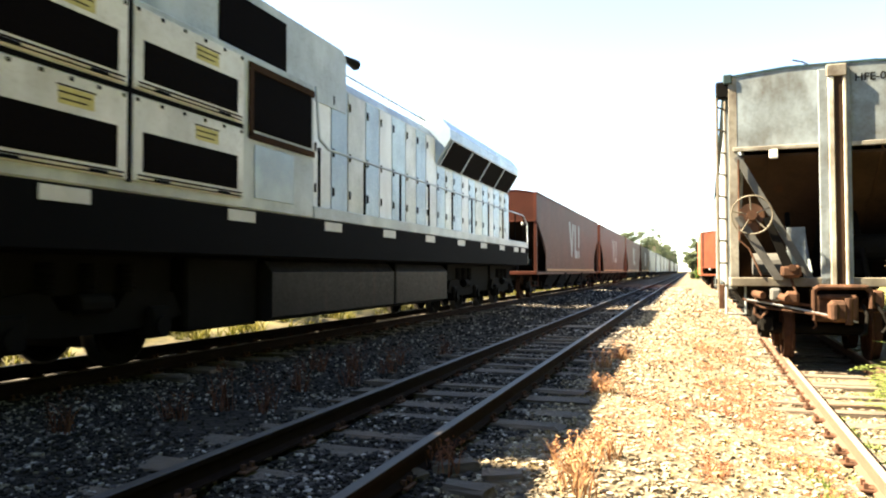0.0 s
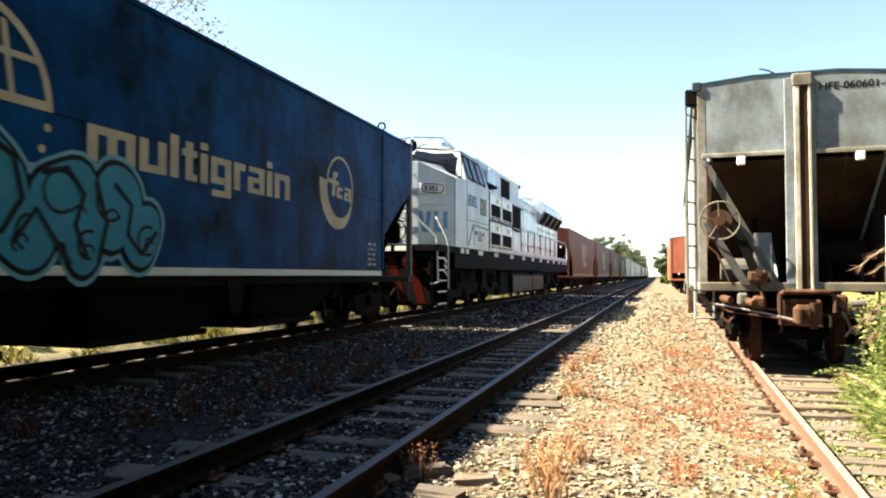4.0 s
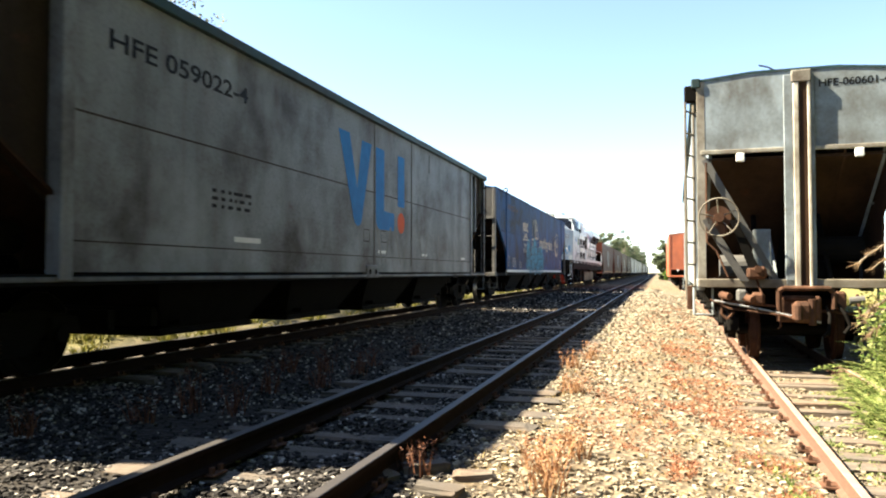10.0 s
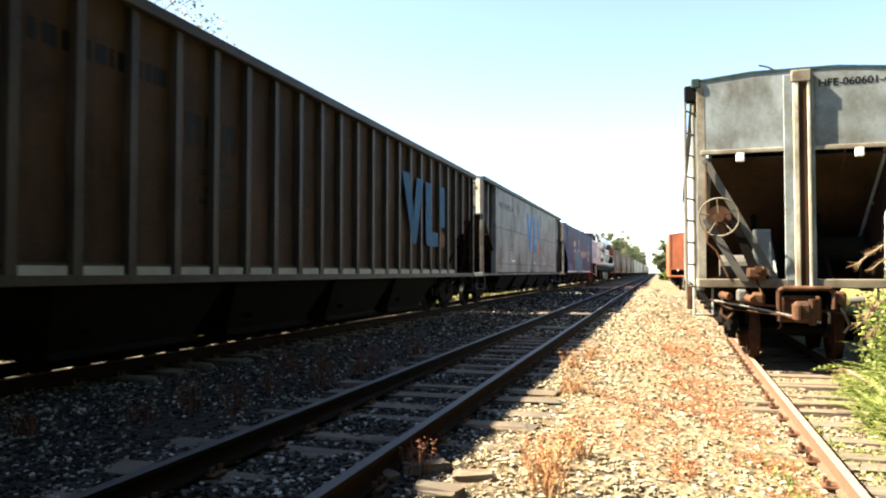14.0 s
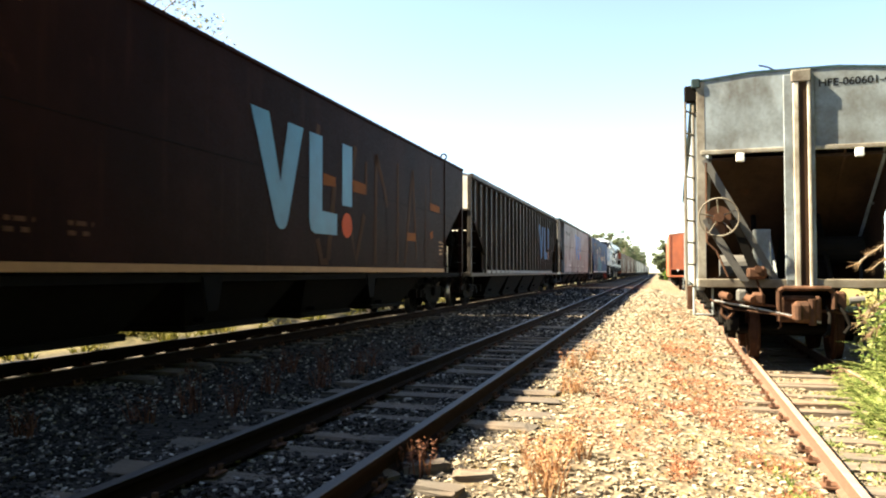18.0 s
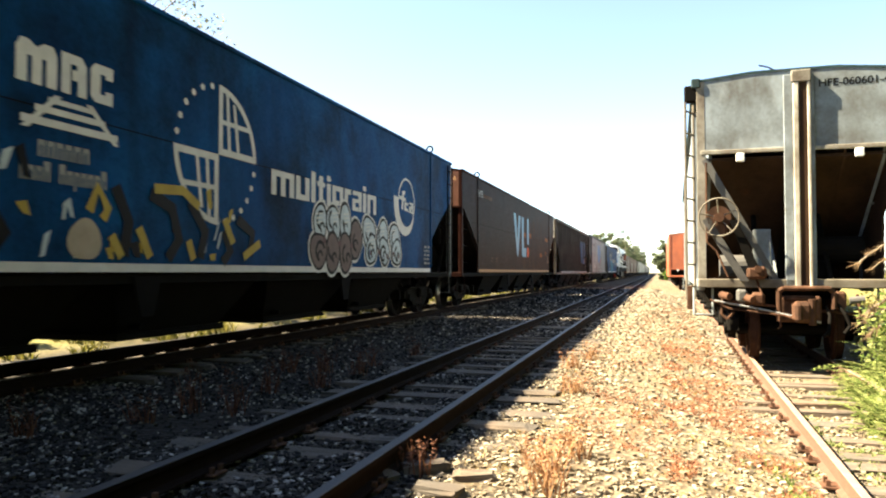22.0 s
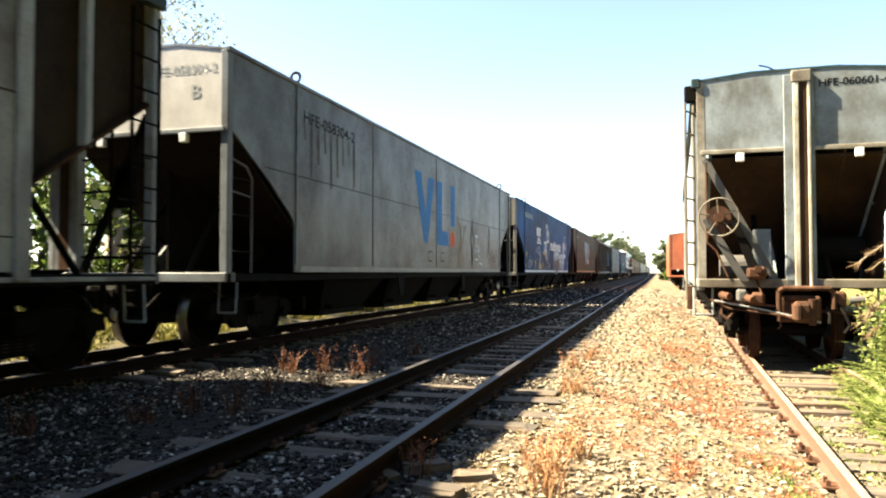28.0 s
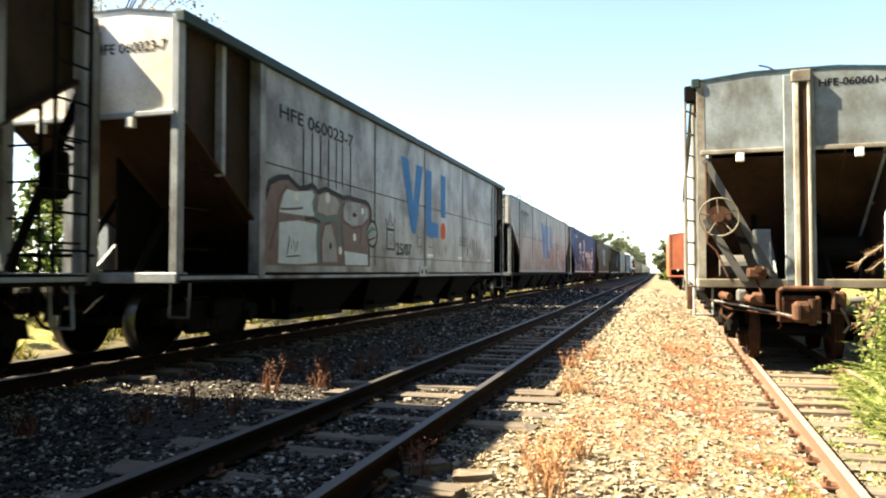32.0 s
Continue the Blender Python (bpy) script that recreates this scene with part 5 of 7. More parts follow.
for colour, front, rear in ORDER:
    w = hopper(m=placed(front, rear), half=(front - rear) / 2, group="wagons of the moving train", **COLOUR[colour])
    WAGONS.append(w)
    TRAIN.append((w, (front + rear) / 2))
AHEAD = ["red", "red", "red", "brown", "pale", "grey", "pale", "grey", "pale", "brown", "pale", "grey", "brown", "pale", "grey", "pale", "brown", "grey"]
FIRST = {}
for i, colour in enumerate(AHEAD):
    rear = 26.2 + 19.9 * i
    m = placed(rear + 18.6, rear)
    if colour in FIRST:
        w = copy_thing(FIRST[colour], m)
    else:
        w = hopper(m=m, group="wagons of the moving train", near=i < 1, turning=False, **COLOUR[colour])
        FIRST[colour] = w
    TRAIN.append((w, rear + 9.3))

# parked wagons on the siding
parked = hopper("old zinc-grey hopper wagon parked on the siding, rust-stained", pose(2.07, 20.40, PARK_Z, 0, 0, -1.33), M_OLD, style="bay", trim=M_OLD, turning=False, posts=True, roof=M_ROOF, proud=0.045, post_mat=M_POST, end_paint=M_OLD, group="parked wagons", top=4.03, sill_z=1.03, lip=2.965, ridge=0.085, flush=0.003)
hopper("orange hopper wagon parked further along the siding", pose(2.05, 54.0 + 9.3, PARK_Z), M_ORANGE, style="smooth", turning=False, near=False, group="parked wagons", lip=1.45)


# ---- painted marks, numbers and fittings of the wagons ----
def fitted(name, text, u0, u1, z0, height, material, parent, x, end=None):
    """Painted letters that fill a given width and cap height."""
    size = height / 0.69
    ob = lettering(name, text, size, Matrix(), material, parent)
    w = max(v.co.x for v in ob.data.vertices)
    m = on_end(u0, end, z0) if end is not None else on_side(x, u0, z0)
    ob.data.transform(m @ Matrix.Diagonal(((u1 - u0) / w, 1, 1, 1)))
    return ob


def vee_mark(parent, x, du, dz, mat, dot, k=1.0):
    """The big slanted mark: two leaning bars, an angle, a bar and a dot."""
    def at(pts):
        return [(du + k * u, dz + k * (w - 1.65) + 1.65) for u, w in pts]
    curve = [(-1.12 + 0.16 * (1 - math.cos(a)), 1.66 + 0.10 * (1 - math.sin(a))) for a in (0.0, 0.5, 1.0, 1.57)]
    patch("painted_mark", [at([(-1.82, 3.30), (-1.16, 1.80), (-1.10, 1.71), (-1.01, 1.66), (-0.90, 1.66), (-0.82, 1.71), (-0.77, 1.80), (-0.30, 3.26), (-0.78, 3.26), (-1.00, 2.35), (-1.34, 3.30)]),
                           at([(-0.09, 3.25), (-0.08, 1.85), (-0.02, 1.70), (0.12, 1.65), (0.95, 1.66), (0.95, 2.02), (0.37, 2.03), (0.37, 3.25)]),
                           at(bar(1.16, 2.19, 1.58, 3.27))], mat, parent, x, "large slanted painted mark")
    patch("painted_dot", [at(disc(1.37, 1.85, 0.22))], dot, parent, x, "round orange painted dot")


def round_emblem(parent, x, u, w, r, mat):
    """Two opposite quarters of a globe with a grid, and dots along the free arcs."""
    for a0, s in ((0, 1), (180, -1)):
        polys = arc(u, w, r - 0.075, r, a0, a0 + 90, 10)
        polys += [bar(u, w, u + s * r, w + s * 0.085), bar(u, w, u + s * 0.085, w + s * r)]
        for q in (0.28, 0.52):
            h = math.sqrt(max(0.0, (r - 0.05) ** 2 - (q * r) ** 2))
            polys.append([(u + s * (q * r - 0.03), w), (u + s * (q * r + 0.03), w), (u + s * (q * r * 0.75 + 0.03), w + s * h), (u + s * (q * r * 0.75 - 0.03), w + s * h)])
        h = math.sqrt((r - 0.05) ** 2 - (0.48 * r) ** 2)
        polys.append(bar(u, w + s * (0.48 * r - 0.03), u + s * h, w + s * (0.48 * r + 0.03)))
        patch("globe_emblem", polys, mat, parent, x, "pale gridded quarter of a globe emblem")
    for k in range(6):
        for base in (90, 270):
            a = radians(base + 10 + 14 * k)
            patch("emblem_dot", [disc(u + (r - 0.04) * math.cos(a), w + (r - 0.04) * math.sin(a), 0.04, 10)], mat, parent, x)


BLOCKS = {
    "wide": (1.45, [[(0, 0), (0, 1), (1.45, 1), (1.45, 0), (1.15, 0), (1.15, 0.76), (0.87, 0.76), (0.87, 0), (0.58, 0), (0.58, 0.76), (0.3, 0.76), (0.3, 0)]]),
    "cup": (0.95, [[(0, 1), (0, 0), (0.95, 0), (0.95, 1), (0.65, 1), (0.65, 0.24), (0.3, 0.24), (0.3, 1)]]),
    "arch": (0.95, [[(0, 0), (0, 1), (0.95, 1), (0.95, 0), (0.65, 0), (0.65, 0.76), (0.3, 0.76), (0.3, 0)]]),
    "tall": (0.32, [[(0, 0), (0, 1.36), (0.32, 1.36), (0.32, 0)]]),
    "cross": (0.62, [[(0.14, 0), (0.14, 0.78), (0, 0.78), (0, 1), (0.14, 1), (0.14, 1.26), (0.44, 1.26), (0.44, 1), (0.62, 1), (0.62, 0.78), (0.44, 0.78), (0.44, 0.22), (0.62, 0.22), (0.62, 0)]]),
    "short": (0.32, [[(0, 0), (0, 1), (0.32, 1), (0.32, 0)], [(0, 1.12), (0, 1.36), (0.32, 1.36), (0.32, 1.12)]]),
    "hook": (0.95, [[(0, 0.08), (0, 1), (0.95, 1), (0.95, -0.36), (0.05, -0.36), (0.05, -0.14), (0.65, -0.14), (0.65, 0.76), (0.3, 0.76), (0.3, 0.32), (0.62, 0.32), (0.62, 0.08)]]),
    "flag": (0.58, [[(0, 0), (0, 1), (0.58, 1), (0.58, 0.74), (0.3, 0.74), (0.3, 0)]]),
    "shell": (0.92, [[(0, 0), (0, 0.6), (0.6, 0.6), (0.6, 0.79), (0.05, 0.79), (0.05, 1), (0.92, 1), (0.92, 0), (0.64, 0), (0.64, 0.42), (0.3, 0.42), (0.3, 0.19), (0.61, 0.19), (0.61, 0)]]),
}
WORDMARK = ("wide", "cup", "tall", "cross", "short", "hook", "flag", "shell", "short", "arch")


def wordmark(parent, x, u0, u1, w, h, mat):
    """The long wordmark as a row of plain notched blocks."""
    gap = 0.14
    total = sum(BLOCKS[k][0] + gap for k in WORDMARK) - gap
    q, u = (u1 - u0) / total, u0
    for k in WORDMARK:
        wide, shapes = BLOCKS[k]
        for shape in shapes:
            patch("wordmark_block", [[(u + a * q, w + b * h) for a, b in shape]], mat, parent, x, "pale block of a painted wordmark")
        u += (wide + gap) * q


def word_bars(parent, x, u0, u1, w, h, mat, pattern, name="word_bar"):
    """A small line of words as plain upright bars of its size; the pattern gives each bar's height."""
    step = (u1 - u0) / len(pattern)
    for i, c in enumerate(pattern):
        a = u0 + step * i
        if c == " ":
            continue
        top, low = {"1": (1.0, 0), "2": (1.4, 0), "3": (1.0, -0.4)}[c]
        shape = [(a, w + low * h), (a, w + top * h), (a + 0.78 * step, w + top * h), (a + 0.78 * step, w), (a + 0.52 * step, w), (a + 0.52 * step, w + 0.7 * h), (a + 0.26 * step, w + 0.7 * h), (a + 0.26 * step, w + low * h)]
        patch(name, [shape], mat, parent, x, "small pale painted words")


def ring_logo(parent, x, u, w, r, mat):
    """A thin ring whose lower left swells into a crescent, with three blocks across its middle."""
    inner = [(u + (r - 0.03) * math.cos(radians(a)), w + (r - 0.03) * math.sin(radians(a))) for a in range(172, 331, 6)]
    outer = []
    for a in range(172, 331, 6):
        k = r * (1.02 + 0.44 * math.cos(radians((a - 172) / 158 * 90)) ** 0.8)
        outer.append((u + k * math.cos(radians(a)), w + k * math.sin(radians(a))))
    patch("logo_crescent", [inner + outer[::-1]], mat, parent, x, "pale crescent of a ring logo")
    patch("ring_logo", arc(u, w, r - 0.045, r, -32, 176, 34), mat, parent, x + 0.0006, "pale thin ring of a logo")

    def at(pts):
        return [(u + a * r, w + b * r) for a, b in pts]
    for shape in ([(-0.86, 0.10), (-0.86, 0.24), (-0.55, 0.22), (-0.50, 0.46), (-0.18, 0.48), (-0.18, 0.34), (-0.32, 0.33), (-0.32, 0.21), (-0.10, 0.20), (-0.10, 0.06), (-0.34, 0.07), (-0.42, -0.30), (-0.62, -0.28), (-0.54, 0.08)],
                  [(-0.28, -0.30), (-0.24, 0.04), (0.20, 0.02), (0.20, -0.08), (-0.04, -0.07), (-0.06, -0.20), (0.18, -0.21), (0.18, -0.33)],
                  [(0.30, -0.34), (0.34, -0.08), (0.60, -0.10), (0.60, -0.02), (0.36, 0.0), (0.36, 0.08), (0.84, 0.06), (0.84, -0.37), (0.64, -0.37), (0.64, -0.17), (0.52, -0.17), (0.52, -0.27), (0.61, -0.27), (0.61, -0.36)]):
        patch("logo_block", [at(shape)], mat, parent, x, "pale block of a ring logo")


def lines_of_marks(parent, x, u0, u1, w0, rows, mat, seed, h=0.045, gap=0.095):
    """Small stencilled data lines as plain bars."""
    rnd = random.Random(seed)
    polys = []
    for r in range(rows):
        u = u0
        while u < u1:
            a = rnd.uniform(0.06, 0.22)
            polys.append(bar(u, w0 - r * gap, min(u + a, u1), w0 - r * gap + h))
            u += a + rnd.uniform(0.03, 0.10)
    tagged(patch("stencil_line", polys, mat, parent, x, "small stencilled data lines"), kind="stuff")


def blob(u, w, r, rnd, n=22, squash=0.9):
    ph = [rnd.uniform(0, 6.28) for _ in range(3)]
    return [(u + r * squash * (1 + 0.10 * math.sin(2 * t + ph[0]) + 0.06 * math.sin(3 * t + ph[1])) * math.cos(t), w + r * (1 + 0.10 * math.sin(2 * t + ph[0]) + 0.06 * math.sin(3 * t + ph[1])) * math.sin(t))
            for t in (2 * math.pi * i / n for i in range(n))]


def scaled(poly, k, u, w):
    return [(u + (a - u) * k, w + (b - w) * k) for a, b in poly]


def bubble_graffiti(parent, x, spots, fill, low, seed, rim=M_WHITE, line=0.05, stacked=False):
    """Overlapping bubble letters: pale rim, black outline, fill and inner strokes."""
    rnd = random.Random(seed)
    shapes = [(blob(u, w, r, rnd), u, w, r, q) for u, w, r, q in spots]
    patch("graffiti_rim", [scaled(p, 1 + 2.0 * line / r, u, w) for p, u, w, r, q in shapes], rim, parent, x + 0.001, "pale rim of a graffiti")
    patch("graffiti_outline", [scaled(p, 1 + 1.1 * line / r, u, w) for p, u, w, r, q in shapes], M_BLACKPAINT, parent, x + 0.002)
    step = 0.0
    for k, (p, u, w, r, q) in enumerate(shapes):
        if stacked:
            patch("graffiti_edge", [scaled(p, 1 + 1.0 * line / r, u, w)], M_BLACKPAINT, parent, x + 0.0026 + step)
        patch("graffiti_letter", [p], low if q else fill, parent, x + 0.003 + step, "bubble letter of a graffiti")
        inner = arc(u + rnd.uniform(-0.3, 0.3) * r, w + rnd.uniform(-0.2, 0.2) * r, r * 0.42, r * 0.42 + line * (1.3 if stacked else 0.7), rnd.uniform(0, 180), rnd.uniform(240, 330), 12)
        inner += arc(u + rnd.uniform(-0.2, 0.4) * r, w - 0.3 * r, r * 0.18, r * 0.18 + line * (1.1 if stacked else 0.6), 0, 250, 10)
        patch("graffiti_stroke", inner, M_BLACKPAINT, parent, x + 0.0036 + step)
        step += 0.0016


def line(name, path, w, mat, parent, x, label=""):
    """One brushed line as a ribbon with mitred bends."""
    left, right = [], []
    for i, (u, z) in enumerate(path):
        a, b = path[max(0, i - 1)], path[min(len(path) - 1, i + 1)]
        n = max(1e-6, math.hypot(b[0] - a[0], b[1] - a[1]))
        nx, nz = -(b[1] - a[1]) / n * w / 2, (b[0] - a[0]) / n * w / 2
        left.append((u + nx, z + nz))
        right.append((u - nx, z - nz))
    n = len(path)
    me = Mesh().add([(x, u, z) for u, z in left + right], [(i, n + i, n + i + 1, i + 1) for i in range(n - 1)])
    part(name, me, mat, parent, label)


def seams(root, half, mat, z=2.50):
    for q in (-1, 1):
        part("side_stiffener", Mesh().box(HW - 0.005, HW + 0.022, q * (half - 1.82), q * (half - 1.88), 1.15, ZT, 0.004), mat, root)
        lug = Mesh().ring((HW - 0.02, q * (half - 1.85), ZT + 0.10), (0, 1, 0), 0.075, 0.022, 14, 6)
        part("lifting_lug", lug, M_UNDER, root)
    part("weld_seam", Mesh().box(HW - 0.002, HW + 0.003, -half + 0.95, half - 0.95, z - 0.006, z + 0.006), M_UNDER, root)


def end_fittings(root, half, mat, s=-1, letter="", number="", ink=M_BLACKPAINT, climb=True):
    """Ladder, grab irons and numbers on one end."""
    y = s * (half + 0.06)
    if climb:
        ladder(root, 0.16, 0.60, y, y, 0.98, 2.84, 5, mat)
    for z in (3.18, 3.60) if climb else ():
        part("grab_iron", Mesh().tube([(0.05, s * half, z), (0.05, y, z), (0.50, y, z), (0.50, s * half, z)], 0.014, 6), mat, root)
    if climb:
        part("grab_iron", Mesh().tube([(0.72, y, 2.25), (HW - 0.12, y, 2.25)], 0.014, 6), mat, root)
    for z in (1.30, 1.78, 2.26):
        part("grab_iron", Mesh().tube([(HW - 0.02, s * (half - 0.10), z), (HW - 0.02, s * (half - 0.62), z)], 0.012, 6), M_UNDER, root)
    if letter:
        fitted("letter", letter, 0.72, 0.88, 3.30, 0.17, ink, root, 0, -half + 0.026)
    if number:
        fitted("number", number, 0.10, 1.12, 3.62, 0.12, ink, root, 0, -half + 0.026)


def side_ladder(root, half, mat, s=-1, side=1):
    ladder(root, side * (HW + 0.05), side * (HW + 0.05), s * (half - 0.10), s * (half - 0.52), 1.02, ZT - 0.1, 8, mat)


ZT, ZS = 3.9, 0.9
W1, W2, W3, W4, W5, W6, W7, W8 = WAGONS
HALF = [(f - r) / 2 for _, f, r in ORDER]
S1, S2 = HW + 0.005, HW + 0.009
# blue wagons
for w, half, number, ink in ((W1, HALF[0], "HFE 053762-4", M_TAN), (W5, HALF[4], "HFE-053784-5", M_GREYLET)):
    seams(w, half, M_BLUE)
    end_fittings(w, half, M_SEAM)
    fitted("number", number, -7.50, -5.50, 3.33, 0.19, ink, w, S1)
    round_emblem(w, S1, -1.35, 2.50, 0.88, M_OLDCREAM if w is W1 else M_WHITE)
    pale = M_OLDCREAM if w is W1 else M_WHITE
    for k, a in enumerate((-4.36, -3.86, -3.50)):
        shape = [[(0, 0), (0.0, 0.30), (0.05, 0.38), (0.13, 0.38), (0.22, 0.33), (0.30, 0.38), (0.40, 0.38), (0.45, 0.30), (0.45, 0), (0.33, 0), (0.33, 0.24), (0.28, 0.24), (0.28, 0), (0.17, 0), (0.17, 0.24), (0.12, 0.24), (0.12, 0)],
                 [(0, 0), (0, 0.38), (0.24, 0.38), (0.31, 0.30), (0.31, 0.0), (0.20, 0), (0.20, 0.14), (0.13, 0.14), (0.13, 0.24), (0.19, 0.24), (0.19, 0.29), (0.11, 0.29), (0.11, 0)],
                 [(0, 0.06), (0, 0.32), (0.06, 0.38), (0.30, 0.38), (0.30, 0.25), (0.20, 0.25), (0.20, 0.29), (0.13, 0.29), (0.13, 0.09), (0.20, 0.09), (0.20, 0.13), (0.30, 0.13), (0.30, 0), (0.06, 0)]][k]
        patch("logo_block", [[(a + b, 2.69 + c) for b, c in shape]], pale, w, S1, "pale block of a logo")
    patch("rail_emblem", [bar(-4.0, 2.56, -3.45, 2.61), bar(-4.15, 2.46, -3.30, 2.52), bar(-4.30, 2.34, -3.12, 2.41), [(-4.3, 2.30), (-4.22, 2.30), (-3.85, 2.64), (-3.93, 2.64)], [(-3.1, 2.30), (-3.18, 2.30), (-3.55, 2.64), (-3.47, 2.64)]], pale, w, S1)
    word_bars(w, S1, -4.11, -3.48, 2.06, 0.15, M_GREYLET, "111111")
    word_bars(w, S1, -4.30, -3.25, 1.84, 0.13, M_GREYLET, "2112 2131112")
    wordmark(w, S1, -0.05, 3.95, 2.14, 0.36, pale)
    ring_logo(w, S1, 5.74, 2.53, 0.545, pale)
    lines_of_marks(w, S1, -6.62, -5.90, 1.52, 4, M_GREYLET, 3)
    lines_of_marks(w, S1, -5.15, -4.75, 1.40, 3, M_GREYLET, 4)
    lines_of_marks(w, S1, -7.55, -7.15, 1.60, 4, M_GREYLET, 5, 0.02, 0.11)
    lines_of_marks(w, S1, 7.0, 7.4, 1.60, 5, M_GREYLET, 6)
bubble_graffiti(W1, S2, [(-3.05, 1.78, 0.50, 0), (-3.35, 1.45, 0.26, 0), (-2.55, 1.40, 0.34, 0), (-2.05, 1.62, 0.44, 0), (-1.35, 1.78, 0.64, 0), (-1.35, 1.33, 0.28, 0), (-0.75, 1.42, 0.36, 0), (-0.30, 1.72, 0.42, 0), (-0.10, 1.34, 0.28, 0), (0.35, 1.72, 0.40, 0), (0.72, 1.45, 0.32, 0)], M_SKYSPRAY, M_SKYSPRAY, 5, M_SKYRIM, 0.05)
for path in ([(-3.45, 1.30), (-3.40, 1.75), (-3.10, 2.05), (-2.75, 1.98), (-2.65, 1.70), (-2.95, 1.62), (-2.70, 1.45), (-2.55, 1.12)], [(-2.60, 2.05), (-2.45, 1.70), (-2.50, 1.40), (-2.30, 1.15)], [(-2.20, 1.95), (-2.05, 1.60), (-2.15, 1.30), (-1.95, 1.12)],
             [(-1.90, 1.75), (-1.65, 2.10), (-1.25, 2.22), (-0.90, 2.05), (-0.80, 1.70), (-1.00, 1.40), (-1.40, 1.35), (-1.60, 1.60), (-1.35, 1.85), (-1.05, 1.80)], [(-1.75, 1.50), (-1.55, 1.20), (-1.20, 1.14)], [(-0.90, 1.30), (-0.65, 1.62), (-0.40, 1.30), (-0.25, 1.12)],
             [(-0.60, 1.95), (-0.30, 2.02), (-0.10, 1.80), (-0.20, 1.50), (-0.05, 1.20)], [(0.05, 1.95), (0.20, 1.55), (0.10, 1.15)], [(0.30, 1.95), (0.55, 1.75), (0.50, 1.45), (0.70, 1.25), (0.95, 1.50)], [(-3.2, 1.95), (-2.95, 1.80), (-3.15, 1.55)]):
    line("graffiti_stroke", path, 0.06, M_BLACKPAINT, W1, S2 + 0.022, "black line inside a graffiti")
line("chalk_mark", [(-7.62, 1.07), (-7.75, 1.12), (-7.87, 1.05), (-7.85, 0.97), (-7.74, 0.97), (-7.76, 1.04), (-7.88, 1.02)], 0.03, M_GREYLET, W1, S1, "small pale scrawl")
bubble_graffiti(W5, S2, [(1.50, 1.84, 0.26, 0), (1.45, 1.38, 0.29, 1), (2.00, 1.86, 0.27, 0), (1.98, 1.36, 0.29, 1), (2.48, 1.90, 0.27, 0), (2.50, 1.37, 0.30, 1), (2.95, 1.62, 0.30, 1)], M_SILVER, M_PINK, 6, M_WHITE, 0.045, True)
bubble_graffiti(W5, S2, [(3.58, 1.78, 0.30, 0), (3.70, 1.46, 0.27, 0), (4.28, 1.74, 0.30, 0), (4.38, 1.45, 0.26, 0), (4.98, 1.72, 0.30, 0), (5.08, 1.44, 0.27, 0)], M_SILVER, M_SILVER, 7, M_WHITE, 0.045, True)
for u, z in ((1.62, 1.55), (2.20, 1.52), (2.72, 1.50), (3.62, 1.40), (4.05, 1.42), (4.50, 1.35), (4.85, 1.40), (5.18, 1.36)):
    patch("graffiti_dot", [disc(u, z, 0.055)], M_OLDPINK, W5, S2 + 0.022, "small dull red spot")
for u, z in ((1.44, 1.95), (2.05, 2.0), (2.52, 2.02), (3.5, 1.92), (3.75, 1.62), (4.25, 1.88), (4.9, 1.86)):
    for k in range(3):
        patch("spray_streak", [[(u - 0.16 + 0.03 * k, z - 0.07 * k), (u + 0.12 - 0.02 * k, z + 0.03 - 0.07 * k), (u + 0.12 - 0.02 * k, z + 0.05 - 0.07 * k), (u - 0.16 + 0.03 * k, z + 0.025 - 0.07 * k)]], M_WHITE, W5, S2 + 0.0235, "white streak on a bubble letter")
for path in ([(-3.5, 1.62), (-3.39, 1.86), (-3.25, 1.66), (-3.32, 1.55)], [(-2.56, 1.94), (-2.06, 1.97), (-1.75, 1.81)], [(-2.80, 1.50), (-2.62, 1.19)], [(-1.22, 1.70), (-1.02, 1.40)], [(-0.77, 1.23), (-0.36, 1.43)], [(-5.05, 1.55), (-4.80, 1.40)], [(-3.20, 1.40), (-3.05, 1.18)], [(-1.95, 1.40), (-1.85, 1.18)]):
    line("graffiti_remnant", path, 0.11, M_YELLOW, W5, S2 + 0.006, "torn yellow remnant of a graffiti")
for path in ([(-3.15, 1.90), (-2.95, 1.55), (-3.02, 1.20)], [(-2.62, 1.88), (-2.25, 1.75), (-2.12, 1.40), (-2.32, 1.18)], [(-1.92, 1.86), (-1.62, 1.52), (-1.72, 1.20)], [(-1.22, 1.55), (-1.08, 1.30), (-1.25, 1.15)], [(-0.92, 1.72), (-0.55, 1.55), (-0.62, 1.25)], [(-4.70, 1.70), (-4.45, 1.35), (-4.62, 1.18)], [(-5.3, 1.6), (-5.15, 1.3)]):
    line("graffiti_remnant", path, 0.15, M_BLACKPAINT, W5, S2 + 0.004, "black remnant of a painted-over graffiti")
patch("graffiti_remnant", [blob(-3.55, 1.34, 0.22, random.Random(3))], M_OLDCREAM, W5, S2 + 0.005, "pale remnant of a graffiti")
rnd = random.Random(12)
scraps = {0: [], 1: [], 2: []}
for k in range(34):
    u, w = rnd.uniform(-7.3, -0.9), 1.16 + rnd.random() ** 1.6 * 0.75
    a, b = rnd.uniform(0.03, 0.11), rnd.uniform(0.08, 0.30)
    t = rnd.uniform(-0.4, 0.4)
    scraps[k % 3].append([(u, w), (u + a, w + 0.05 * t), (u + a + t * b, w + b), (u + t * b - 0.4 * a, w + b * 0.8)])
